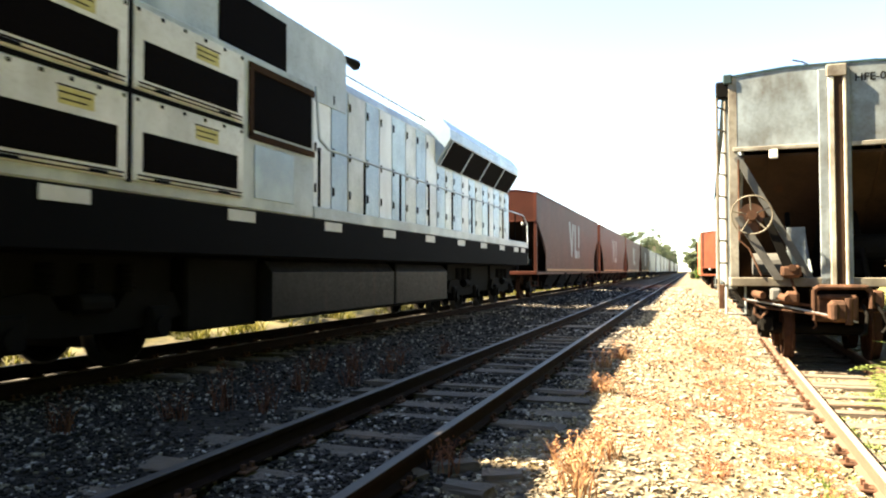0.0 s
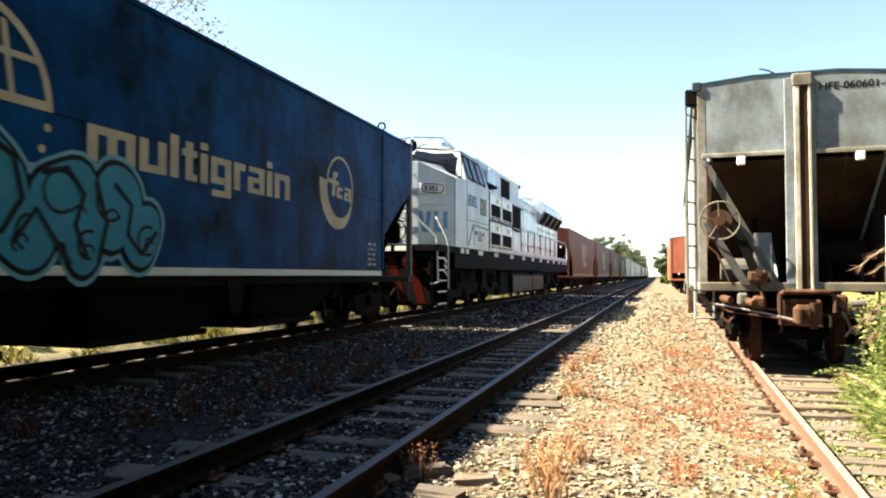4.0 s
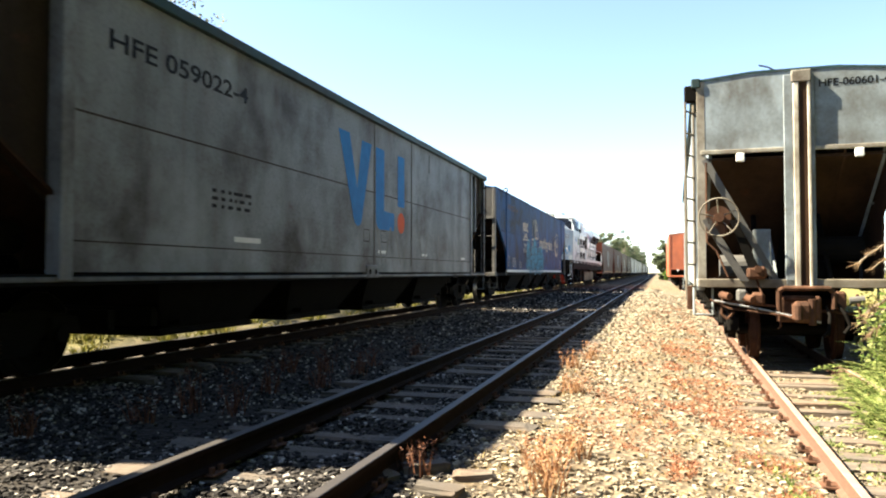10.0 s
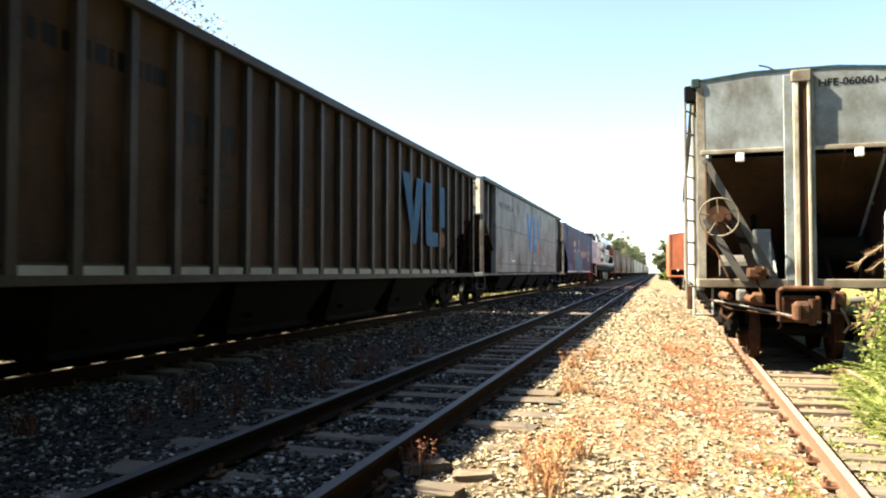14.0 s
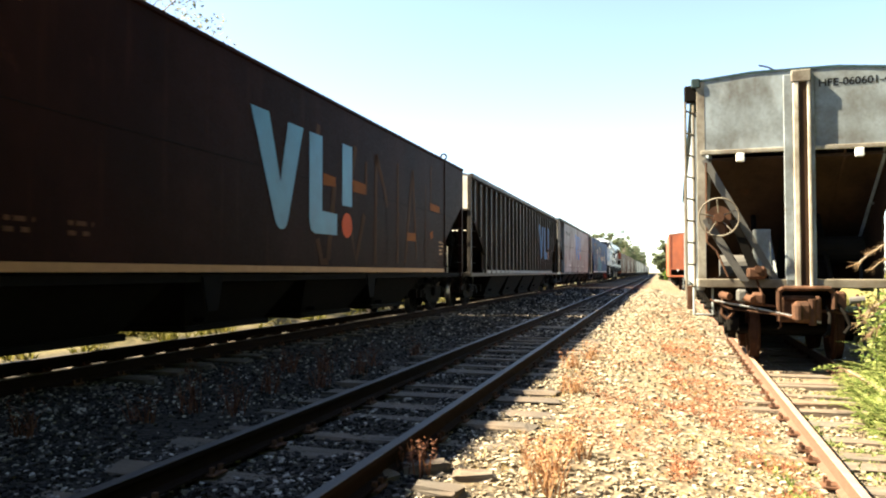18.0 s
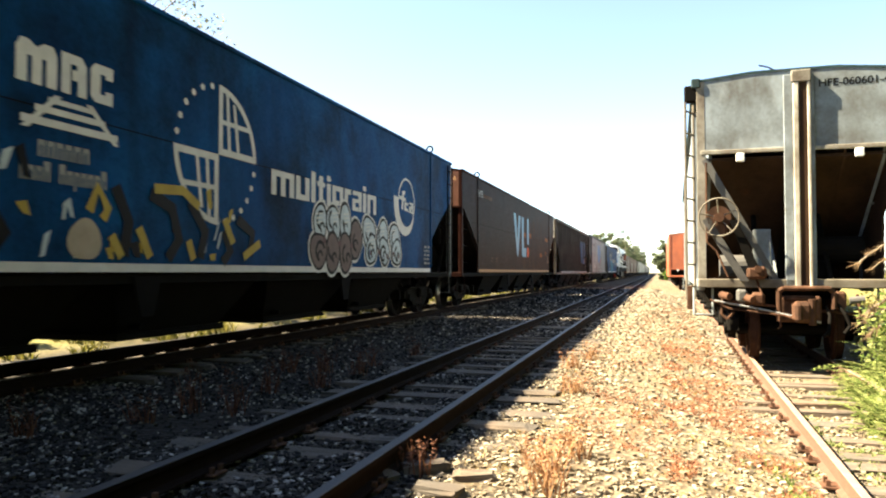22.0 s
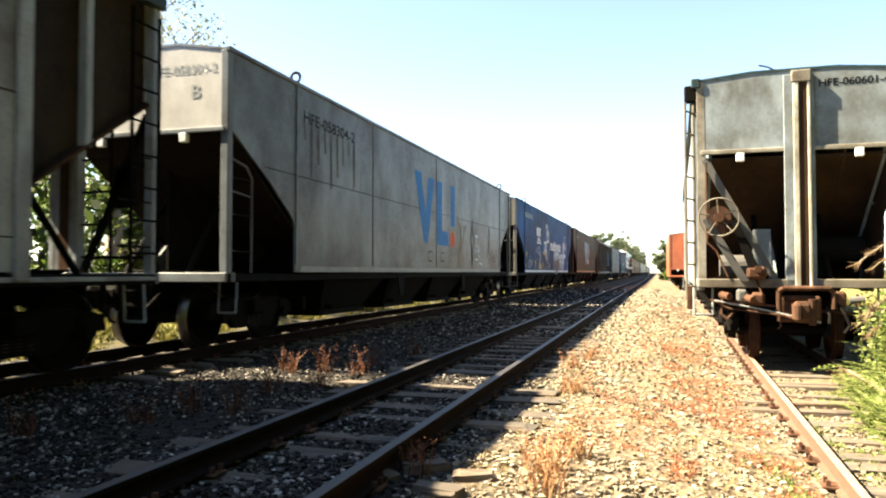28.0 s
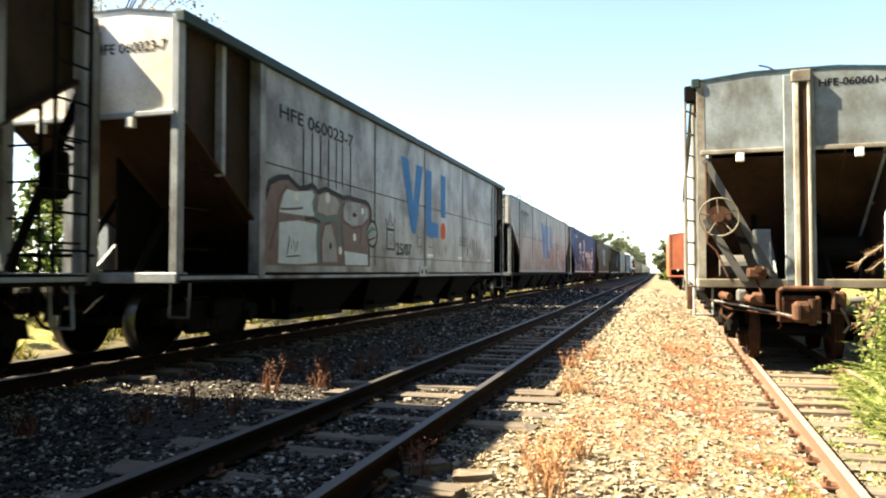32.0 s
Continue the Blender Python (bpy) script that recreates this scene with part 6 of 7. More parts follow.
for k, m in enumerate((M_YELLOW, M_BLACKPAINT, M_SILVER)):
    patch("graffiti_remnant", scraps[k], m, W5, S2 + 0.001 * k, "torn remnants of a graffiti")
# grey wagons
for w, half, number in ((W2, HALF[1], "HFE 059022-4"), (W7, HALF[6], "HFE 060023-7")):
    vee_mark(w, S1, 0.20, 0.22, M_AZURE, M_PEACH)
    fitted("number", number, -7.10 if w is W2 else -6.86, -4.50 if w is W2 else -4.16, 3.28, 0.20, M_BLACKPAINT, w, S1)
    lines_of_marks(w, S1, -5.3, -4.4, 2.02, 3, M_BLACKPAINT, 8)
    patch("stencil_patch", [bar(-4.8, 1.42, -4.15, 1.49), bar(0.25, 1.40, 0.70, 1.46), bar(3.0, 1.40, 3.4, 1.45), bar(6.5, 1.38, 6.9, 1.43)], M_WHITE, w, S1)
    part("weld_seam", Mesh().box(HW - 0.002, HW + 0.003, -half + 1.8, half - 1.8, 2.56, 2.58).box(HW - 0.002, HW + 0.003, -half + 1.8, half - 1.8, 1.32, 1.335), M_BAY, w)
    end_fittings(w, half, M_GREY, -1, "", number, climb=False)
    side_ladder(w, half, M_UNDER, 1)
for w, joints in ((W2, (0.05, 2.26)), (W7, (-3.1, 0.05, 3.50)), (W6, (-4.3, -0.12))):
    for u in joints:
        part("plate_joint", Mesh().box(HW - 0.002, HW + 0.006, u - 0.03, u + 0.03, 1.15, 3.88 if w is W6 else 3.98), M_SEAM, w, "dirty upright plate joint")
    squares = ((-0.48, 1.61), (0.41, 1.63)) if w is not W6 else ((-0.76, 1.30), (0.27, 1.30))
    for u, z in squares:
        line("stencil_square", [(u, z), (u + 0.28, z), (u + 0.28, z + 0.22), (u, z + 0.22), (u, z)], 0.035 if w is W6 else 0.02, M_BAY, w, S1, "dark outline of a data square")
for u0, u1 in ((0.15, 0.45), (0.95, 0.62), (1.15, 1.55), (2.05, 1.70), (2.75, 3.05), (3.45, 3.15), (4.35, 4.40)):
    line("old_streak", [(u0, 1.95), ((u0 + u1) / 2, 1.60), (u1, 1.20)], 0.075, M_CHALK, W2, S1 + 0.001, "faint pale streak of old paint")
line("paint_run", [(3.54, 3.39), (3.55, 3.83)], 0.06, M_BAY, W2, S1 + 0.001, "dark run of dirt")
side_ladder(W7, HALF[6], M_UNDER, 1)
end_fittings(W8, HALF[7], M_GREY)
side_ladder(W8, HALF[7], M_UNDER, 1)
side_ladder(W3, HALF[2], M_UNDER, 1)
end_fittings(W3, HALF[2], M_OLIVE)


TOPLINE = [(-7.25, 2.05), (-7.1, 2.30), (-6.85, 2.40), (-6.57, 2.44), (-6.40, 2.37), (-6.21, 2.31), (-6.0, 2.34), (-5.82, 2.40), (-5.70, 2.38), (-5.60, 2.32), (-5.31, 2.40), (-5.05, 2.37), (-4.87, 2.35), (-4.60, 2.32), (-4.39, 2.35), (-3.94, 2.34), (-3.6, 2.34), (-3.44, 2.30), (-3.34, 2.20), (-3.33, 2.08), (-3.39, 1.99)]
x = S2
patch("graffiti_fill", [TOPLINE + [(-3.42, 1.13), (-7.2, 1.13)]], M_PINK, W7, x, "faded pink-grey graffiti letters")
patch("graffiti_pale", [[(-6.66, 2.26), (-6.32, 2.25), (-5.79, 2.32), (-5.68, 2.22), (-5.72, 1.92), (-6.36, 1.90), (-6.84, 1.90)]], M_SILVER, W7, x + 0.001, "pale upper block of a letter")
patch("graffiti_pale", [[(-6.83, 1.75), (-6.26, 1.82), (-5.62, 1.80), (-5.54, 1.18), (-6.19, 1.15), (-6.85, 1.16)]], M_SILVER, W7, x + 0.001, "pale lower block of a letter")
patch("graffiti_pale", [[(-5.45, 1.20), (-5.46, 1.56), (-5.36, 1.80), (-5.09, 1.84), (-4.88, 1.5), (-4.83, 1.2)]], M_GREYLET, W7, x + 0.001)
patch("graffiti_pale", [[(-5.55, 2.27), (-5.3, 2.34), (-4.9, 2.30), (-4.75, 2.2), (-4.85, 2.02), (-5.25, 1.96), (-5.6, 2.0)]], M_GREYLET, W7, x + 0.001)
patch("graffiti_pale", [[(-4.50, 1.16), (-4.55, 1.40), (-3.5, 1.36), (-3.46, 1.16)]], M_SILVER, W7, x + 0.001)
patch("graffiti_letter", [[(-4.60, 2.13), (-4.47, 2.26), (-3.94, 2.30), (-3.50, 2.22), (-3.46, 2.05), (-3.74, 1.90), (-4.38, 1.84), (-4.57, 1.98)]], M_GREY, W7, x + 0.001)
line("graffiti_stroke", [(-5.66, 2.27), (-5.75, 2.12), (-5.73, 2.03), (-5.59, 1.91), (-5.3, 1.88), (-4.79, 1.96), (-4.74, 1.75), (-4.76, 1.45)], 0.085, M_TEAL, W7, x + 0.0025, "teal line of a graffiti")
line("graffiti_stroke", [(-5.54, 1.86), (-5.60, 1.60), (-5.60, 1.45), (-5.55, 1.16)], 0.09, M_TEAL, W7, x + 0.0030, "teal line of a graffiti")
line("graffiti_stroke", [(-4.85, 2.32), (-4.70, 2.20), (-4.72, 2.08)], 0.05, M_TEAL, W7, x + 0.0025)
for path in ([(-4.59, 2.25), (-4.66, 1.95), (-4.67, 1.76), (-4.60, 1.45), (-4.53, 1.15)], [(-3.93, 1.90), (-3.80, 1.80), (-3.82, 1.68), (-3.88, 1.55)], [(-4.60, 1.92), (-4.2, 1.82), (-3.74, 1.88), (-3.48, 2.02)], [(-7.1, 1.35), (-6.9, 1.75), (-6.85, 2.1), (-6.6, 2.3)], [(-5.44, 1.2), (-5.46, 1.56), (-5.34, 1.82), (-5.1, 1.86)]):
    line("graffiti_stroke", path, 0.055, M_OLDPINK, W7, x + 0.0036, "dull red-pink line of a graffiti")
line("graffiti_stroke", [(-6.80, 1.95), (-6.5, 1.97), (-6.1, 2.02)], 0.035, M_OLDPINK, W7, x + 0.0036)
line("graffiti_stroke", [(-6.04, 1.86), (-5.75, 1.88), (-5.5, 1.84)], 0.05, M_BLACKPAINT, W7, x + 0.0042)
line("graffiti_outline", TOPLINE, 0.085, M_BLACKPAINT, W7, x + 0.0048, "thick black outline of a graffiti")
line("graffiti_outline", [(-3.41, 1.62), (-3.42, 1.13)], 0.05, M_BLACKPAINT, W7, x + 0.0048)
for u, z, r in ((-5.23, 2.26, 0.09), (-4.11, 1.66, 0.07), (-4.72, 1.40, 0.07), (-3.75, 2.16, 0.06), (-6.3, 2.18, 0.07)):
    patch("graffiti_dot", [disc(u, z, r)], M_WHITE, W7, x + 0.0054)
patch("graffiti_eye", [[(-4.24, 2.06), (-4.12, 2.11), (-4.0, 2.06), (-4.12, 2.01)]], M_BLACKPAINT, W7, x + 0.0054)
patch("graffiti_eye", [[(-5.17, 1.46), (-5.12, 1.54), (-5.06, 1.46), (-5.12, 1.40)]], M_BLACKPAINT, W7, x + 0.0054)
patch("graffiti_ball", [disc(-3.25, 1.76, 0.27)], M_BLACKPAINT, W7, x + 0.0060)
patch("graffiti_ball", [disc(-3.27, 1.76, 0.22)], M_GREYLET, W7, x + 0.0066)
line("graffiti_stroke", [(-3.52, 1.74), (-3.3, 1.86), (-3.05, 1.86)], 0.07, M_TEAL, W7, x + 0.0072)
line("graffiti_stroke", [(-3.50, 1.62), (-3.2, 1.68), (-3.02, 1.74)], 0.03, M_BLACKPAINT, W7, x + 0.0072)
# crowned figure and tags in black
line("graffiti_crown", [(-2.48, 1.90), (-2.54, 2.12), (-2.38, 1.98), (-2.27, 2.26), (-2.16, 1.98), (-1.97, 2.13), (-2.04, 1.90), (-2.48, 1.90)], 0.05, M_BLACKPAINT, W7, S2 + 0.002, "black painted crown")
line("graffiti_tag", [(-2.45, 1.88), (-2.45, 1.50), (-2.03, 1.50), (-2.04, 1.88)], 0.05, M_BLACKPAINT, W7, S2)
line("graffiti_tag", [(-2.30, 1.58), (-2.30, 1.80), (-2.18, 1.80), (-2.18, 1.58)], 0.025, M_BLACKPAINT, W7, S2)
fitted("graffiti_tag", "25/07", -1.92, -0.94, 1.40, 0.24, M_BLACKPAINT, W7, S2)
line("graffiti_tag", [(-6.60, 1.30), (-6.52, 1.55), (-6.46, 1.38), (-6.40, 1.54), (-6.34, 1.32), (-6.26, 1.50)], 0.03, M_BLACKPAINT, W7, x + 0.004)
line("graffiti_tag", [(-6.62, 1.26), (-6.2, 1.28)], 0.02, M_BLACKPAINT, W7, x + 0.004)
# dark scribbles on the first blue wagon
for path in ([(-8.75, 2.95), (-8.6, 3.15), (-8.45, 2.95), (-8.3, 3.12), (-8.2, 2.9)], [(-8.1, 3.0), (-7.9, 2.75), (-7.75, 2.95), (-7.6, 2.65)], [(-8.5, 2.75), (-8.2, 2.60), (-7.9, 2.62), (-7.7, 2.45)], [(-8.0, 2.5), (-7.8, 2.3), (-7.65, 2.42)]):
    line("graffiti_tag", path, 0.035, M_BLACKPAINT, W1, S1, "thin black scribble")
drips = []
for k, u in enumerate((-6.1, -5.8, -5.5, -5.2, -4.9, -4.65, -4.3)):
    drips.append(bar(u, 2.35 + 0.08 * (k % 3), u + 0.035, 3.26))
patch("paint_run", drips, M_UNDER, W7, S1 + 0.001, "dark runs below the number")
for u, z0, z1 in ((4.02, 1.50, 2.04), (4.30, 1.68, 2.0), (4.55, 1.66, 2.0), (4.78, 1.60, 1.98), (5.05, 1.60, 1.96), (5.28, 1.44, 1.60)):
    line("graffiti_bar", [(u, z0), (u + 0.06, (z0 + z1) / 2), (u + 0.03, z1)], 0.06, M_BLACKPAINT, W7, S1 + 0.001, "black spray-can bar")
lines_of_marks(W7, S1, 3.2, 3.8, 1.95, 3, M_BLACKPAINT, 35)
# ribbed wagon: its mark runs over ribs and sheets
vee_mark(W3, HW + 0.004, 4.85, 0.0, M_DIMAZURE, M_TAN, 0.95)
patch("sill_plate", [bar(-HALF[2] + 2.1 + 0.745 * k, 1.0, -HALF[2] + 2.65 + 0.745 * k, 1.09) for k in range(20)], M_GREYLET, W3, HW + 0.008, "grimy pale plates along the sill")
XR = HW - 0.094
lines_of_marks(W3, XR, -6.5, -4.5, 3.12, 1, M_BLACKPAINT, 21, 0.20)
for u in (-4.22, -3.84, -3.46):
    patch("block_logo", [bar(u, 2.56, u + 0.11, 2.94), bar(u + 0.18, 2.56, u + 0.29, 2.94), bar(u + 0.11, 2.80, u + 0.18, 2.94)], M_BLACKPAINT, W3, XR, "faded black block mark")
for u0, u1, z in ((-3.75, -3.40, 2.38), (-3.95, -3.25, 2.22), (-3.85, -3.30, 2.02), (-3.95, -3.2, 1.86)):
    patch("old_emblem", [bar(u0, z, u1, z + 0.07)], M_BLACKPAINT, W3, XR, "faded black emblem bar")
# brown wagon
seams(W4, HALF[3], M_BROWN)
vee_mark(W4, S2, 0.0, 0.0, M_CYAN, M_PEACH)
fitted("number", "HFE", -7.42, -6.80, 3.36, 0.20, M_GREYLET, W4, S1)
lines_of_marks(W4, S1, -6.7, -5.45, 3.37, 1, M_TAN, 30, 0.12)
end_fittings(W4, HALF[3], M_UNDER, -1, "A", "HFE-060984-6", M_CREAM, False)
for path, wide, mat in (([(0.24, 3.42), (-0.02, 2.10)], 0.13, M_OLDTAN), ([(0.86, 2.55), (0.62, 1.24)], 0.15, M_OLDTAN), ([(0.22, 1.57), (0.38, 1.20), (0.62, 1.21)], 0.13, M_OLDTAN), ([(1.74, 3.31), (1.44, 2.17)], 0.13, M_OLDTAN),
                        ([(2.24, 3.11), (2.25, 2.48)], 0.11, M_OLDTAN), ([(1.54, 1.85), (1.77, 1.21), (2.17, 2.10)], 0.15, M_OLDTAN), ([(2.76, 3.31), (2.72, 1.19)], 0.13, M_OLDTAN), ([(2.76, 3.31), (3.21, 2.69), (3.38, 2.35)], 0.14, M_OLDTAN),
                        ([(3.36, 2.30), (3.40, 1.25)], 0.08, M_BROWN), ([(3.99, 3.33), (3.99, 1.21)], 0.12, M_OLDTAN), ([(4.46, 1.22), (4.94, 3.30)], 0.13, M_OLDTAN), ([(4.96, 3.30), (5.23, 1.32)], 0.12, M_OLDTAN),
                        ([(6.33, 3.57), (6.31, 2.68)], 0.08, M_OLDTAN), ([(5.90, 3.10), (5.90, 1.30)], 0.07, M_OLDTAN), ([(6.35, 2.0), (6.40, 1.85)], 0.22, M_OLDORANGE)):
    line("faded_letter_stroke", path, wide, mat, W4, S1, "faded brown stroke of old lettering")
for quad in ([(0.40, 2.46), (0.42, 2.66), (0.89, 2.64), (0.89, 2.48)], [(1.62, 2.48), (1.61, 2.70), (2.23, 2.67), (2.23, 2.48)], [(4.57, 1.72), (4.60, 1.90), (5.16, 1.90), (5.19, 1.72)], [(6.26, 2.52), (6.26, 2.70), (7.05, 2.66), (7.05, 2.50)]):
    patch("faded_letter_bar", [quad], M_OLDORANGE, W4, S1 + 0.001, "worn orange-brown bar of old lettering")
for u in (-5.65, -4.95):
    lines_of_marks(W4, S1, u, u + 0.32, 1.47, 2, M_TAN, 31)
lines_of_marks(W4, S1, 7.0, 7.35, 1.75, 4, M_CREAM, 32)
# pale wagon
seams(W6, HALF[5], M_PALE)
vee_mark(W6, S1, 0.0, 0.05, M_AZURE, M_PEACH)
fitted("number", "HFE-058304-2", -7.20, -5.20, 3.36, 0.18, M_BLACKPAINT, W6, S1)
end_fittings(W6, HALF[5], M_PALE, -1, "B", "HFE-058304-2", M_GREYLET, False)
q = -HALF[5]
part("bay_handrail", Mesh().tube([(HW - 0.02, q + 0.12, 2.50), (HW - 0.02, q + 0.48, 2.44), (HW - 0.02, q + 0.62, 2.30), (HW - 0.02, q + 0.62, 1.02)], 0.018, 6).tube([(HW - 0.02, q + 0.12, 2.08), (HW - 0.02, q + 0.62, 2.04)], 0.015, 6), M_SEAM, W6, "grey bent handrail in the end bay")
for k in range(9):
    u = -7.15 + 0.24 * k
    line("paint_run", [(u, 3.34), (u + 0.02, 3.34 - 0.25 - 0.11 * (k * 5 % 7))], 0.05 + 0.012 * (k % 3), M_SEAM, W6, S1 + 0.001, "grey run of dirt below the number")
line("graffiti_stroke", [(1.92, 2.42), (2.22, 2.24), (2.20, 2.0), (2.14, 1.73), (2.0, 1.42), (1.92, 1.2)], 0.10, M_MUSTARD, W6, S2, "faded mustard spray line")
line("graffiti_stroke", [(2.75, 2.35), (2.45, 2.0), (2.30, 1.80), (2.10, 1.62)], 0.07, M_MUSTARD, W6, S2 + 0.001)
line("graffiti_stroke", [(3.48, 2.55), (3.46, 2.25)], 0.10, M_BLACKPAINT, W6, S2)
for path in ([(3.46, 2.30), (3.26, 2.02), (3.38, 1.80), (3.46, 1.15)], [(3.46, 2.30), (3.68, 2.02), (3.58, 1.80), (3.46, 1.15)]):
    line("graffiti_tag", path, 0.07, M_BLACKPAINT, W6, S2 + 0.001, "black spearhead drawn with spray paint")
for path in ([(3.80, 2.12), (4.15, 2.10)], [(3.98, 2.10), (3.94, 1.82), (4.10, 1.78)], [(3.80, 1.72), (4.05, 1.55), (4.28, 1.72), (3.95, 1.60), (4.32, 1.48)], [(3.85, 1.42), (4.2, 1.40)], [(4.35, 1.30), (4.75, 1.28)]):
    line("graffiti_tag", path, 0.05, M_SILVER, W6, S2 + 0.002, "pale scribble")
line("graffiti_stroke", [(5.70, 2.48), (5.72, 2.1), (5.66, 1.85)], 0.10, M_BLACKPAINT, W6, S2)
for path in ([(5.10, 1.55), (5.22, 1.38), (5.35, 1.62), (5.48, 1.45), (5.62, 1.85), (5.66, 1.30)], [(5.66, 1.85), (5.85, 1.6), (5.95, 1.35), (5.75, 1.45), (5.60, 1.28)], [(5.35, 1.70), (5.55, 1.70), (5.90, 1.55)], [(6.05, 1.75), (5.98, 1.40)]):
    line("graffiti_tag", path, 0.035, M_BLACKPAINT, W6, S2 + 0.001, "thin black tag")
line("graffiti_tag", [(6.86, 2.40), (6.82, 2.22), (6.66, 2.10), (6.70, 1.75), (6.84, 1.16), (7.00, 1.78), (7.03, 2.02), (6.90, 1.80), (6.80, 1.88), (6.82, 2.20)], 0.035, M_SILVER, W6, S2 + 0.001, "white arrowhead drawn with spray paint")
lines_of_marks(W6, S1, 6.30, 6.62, 1.55, 3, M_BLACKPAINT, 33)
side_ladder(W6, HALF[5], M_UNDER, 1)
side_ladder(W5, HALF[4], M_UNDER, 1)


def brake_end(root, half, s=1):
    """Brake wheel, ladder and bracing at the leading end."""
    y = s * (half + 0.10)
    hub = part("brake_wheel", Mesh().ring((0.85, y, 2.05), (0, 1, 0), 0.25, 0.016, 26, 6), M_UNDER, root, "", True)
    for k in range(4):
        a = 0.4 + math.pi * k / 2
        part("spoke", Mesh().tube([(0.85, y - s * 0.04, 2.05), (0.85 + 0.25 * math.cos(a), y, 2.05 + 0.25 * math.sin(a))], 0.012, 5), M_UNDER, hub)
    part("brake_gear_case", Mesh().box(0.70, 1.0, s * (half - 0.06), y - s * 0.03, 1.75, 2.22, 0.04), M_UNDER, root)
    part("diagonal_brace", Mesh().prism([(1.20, 2.72), (1.12, 2.78), (0.25, 1.00), (0.36, 1.00)], "y", s * (half - 0.06), s * (half - 0.02)), M_UNDER, root)
    part("brake_step", Mesh().box(0.35, 1.15, s * half, s * (half + 0.22), 1.18, 1.21), M_UNDER, root)


for w, half in zip(WAGONS, HALF):
    brake_end(w, half)
    end_fittings(w, half, M_UNDER, 1)
# wagons ahead of the locomotive carry the same mark in white
for ob, at in TRAIN[9:13]:
    vee_mark(ob, S1, 0.0, 0.0, M_GREYLET, M_GREYLET)


# ---- the parked wagon's end ----
def parked_end(root):
    kids = set(root.children)
    y = -HL - 0.10
    hub = part("brake_wheel", Mesh().ring((-1.02, y - 0.02, 1.90), (0.15, 1, 0.1), 0.27, 0.011, 30, 6), M_BEIGE, root, "rusty spoked hand-brake wheel", True)
    for k in range(5):
        a = 0.4 + 2 * math.pi * k / 5
        part("spoke", Mesh().tube([(-1.02, y + 0.05, 1.90), (-1.02 + 0.27 * math.cos(a), y - 0.02, 1.90 + 0.27 * math.sin(a))], 0.010, 6), M_BEIGE, hub)
    part("wheel_hub", Mesh().cyl((-1.02, y - 0.01, 1.90), (-1.02, y + 0.10, 1.90), 0.07, 14), M_RUST, hub)
    part("brake_gear_case", Mesh().cyl((-1.02, y + 0.06, 1.90), (-1.02, y + 0.20, 1.90), 0.17, 18).box(-1.16, -0.90, y + 0.08, y + 0.2, 1.62, 1.95, 0.03), M_RUST, root, "rusty brake gear case")
    part("diagonal_brace", Mesh().prism([(-1.24, 2.72), (-1.16, 2.78), (-0.22, 1.00), (-0.32, 1.00)], "y", -HL + 0.02, -HL + 0.06), M_DULLEND, root)
    part("diagonal_brace", Mesh().prism([(-1.24, 1.86), (-1.15, 1.92), (-0.62, 0.99), (-0.74, 0.99)], "y", -HL - 0.04, -HL + 0.01), M_DULLEND, root)
    part("brake_lever", Mesh().prism([(-0.88, 1.86), (-0.78, 1.86), (-0.46, 1.08), (-0.60, 1.08)], "y", -HL - 0.10, -HL - 0.07), M_UNDER, root)
    part("bell_crank", Mesh().box(-0.66, -0.40, y - 0.02, y + 0.12, 1.02, 1.20, 0.04).cyl((-0.52, y - 0.06, 1.16), (-0.52, y + 0.12, 1.16), 0.05, 10), M_RUST, root)
    part("chain", Mesh().tube([(-0.55, y + 0.05, 1.08), (-0.50, y + 0.05, 0.92), (-0.46, y + 0.02, 0.80)], 0.016, 6), M_RUST, root)
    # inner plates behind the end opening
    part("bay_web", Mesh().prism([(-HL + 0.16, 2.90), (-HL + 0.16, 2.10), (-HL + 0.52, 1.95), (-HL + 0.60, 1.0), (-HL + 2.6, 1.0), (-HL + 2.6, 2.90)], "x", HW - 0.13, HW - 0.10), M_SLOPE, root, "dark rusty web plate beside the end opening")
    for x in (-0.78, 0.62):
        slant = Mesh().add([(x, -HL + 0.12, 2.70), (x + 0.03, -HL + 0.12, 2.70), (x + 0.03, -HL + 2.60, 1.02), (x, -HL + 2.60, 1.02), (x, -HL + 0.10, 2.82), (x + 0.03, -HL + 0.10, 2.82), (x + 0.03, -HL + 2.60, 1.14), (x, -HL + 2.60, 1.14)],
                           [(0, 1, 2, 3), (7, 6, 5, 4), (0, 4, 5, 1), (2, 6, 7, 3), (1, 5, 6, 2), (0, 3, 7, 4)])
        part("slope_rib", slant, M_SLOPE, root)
    part("brake_shield", Mesh().box(-0.52, -0.28, -HL + 0.5, -HL + 0.53, 1.1, 1.75), M_OLD, root)
    part("brake_cylinder", Mesh().cyl((0.30, -HL + 0.9, 1.45), (1.0, -HL + 0.9, 1.45), 0.20, 16), M_UNDER, root)
    part("angle_cock", Mesh().cyl((-1.0, y, 0.80), (-0.9, y - 0.16, 0.78), 0.05, 10).cyl((-0.72, y, 0.78), (-0.6, y - 0.18, 0.74), 0.05, 10), M_RUST, root)
    part("end_casting", Mesh().box(-0.62, -0.44, y - 0.12, y + 0.05, 0.66, 0.84, 0.04), M_RUST, root)
    part("coupler_yoke", Mesh().tube([(-0.26, y - 0.05, 0.45), (-0.26, y - 0.05, 0.86), (-0.20, y - 0.07, 0.90), (0.36, y - 0.07, 0.90), (0.42, y - 0.05, 0.84), (0.42, y - 0.05, 0.62)], 0.035, 8), M_RUST, root)
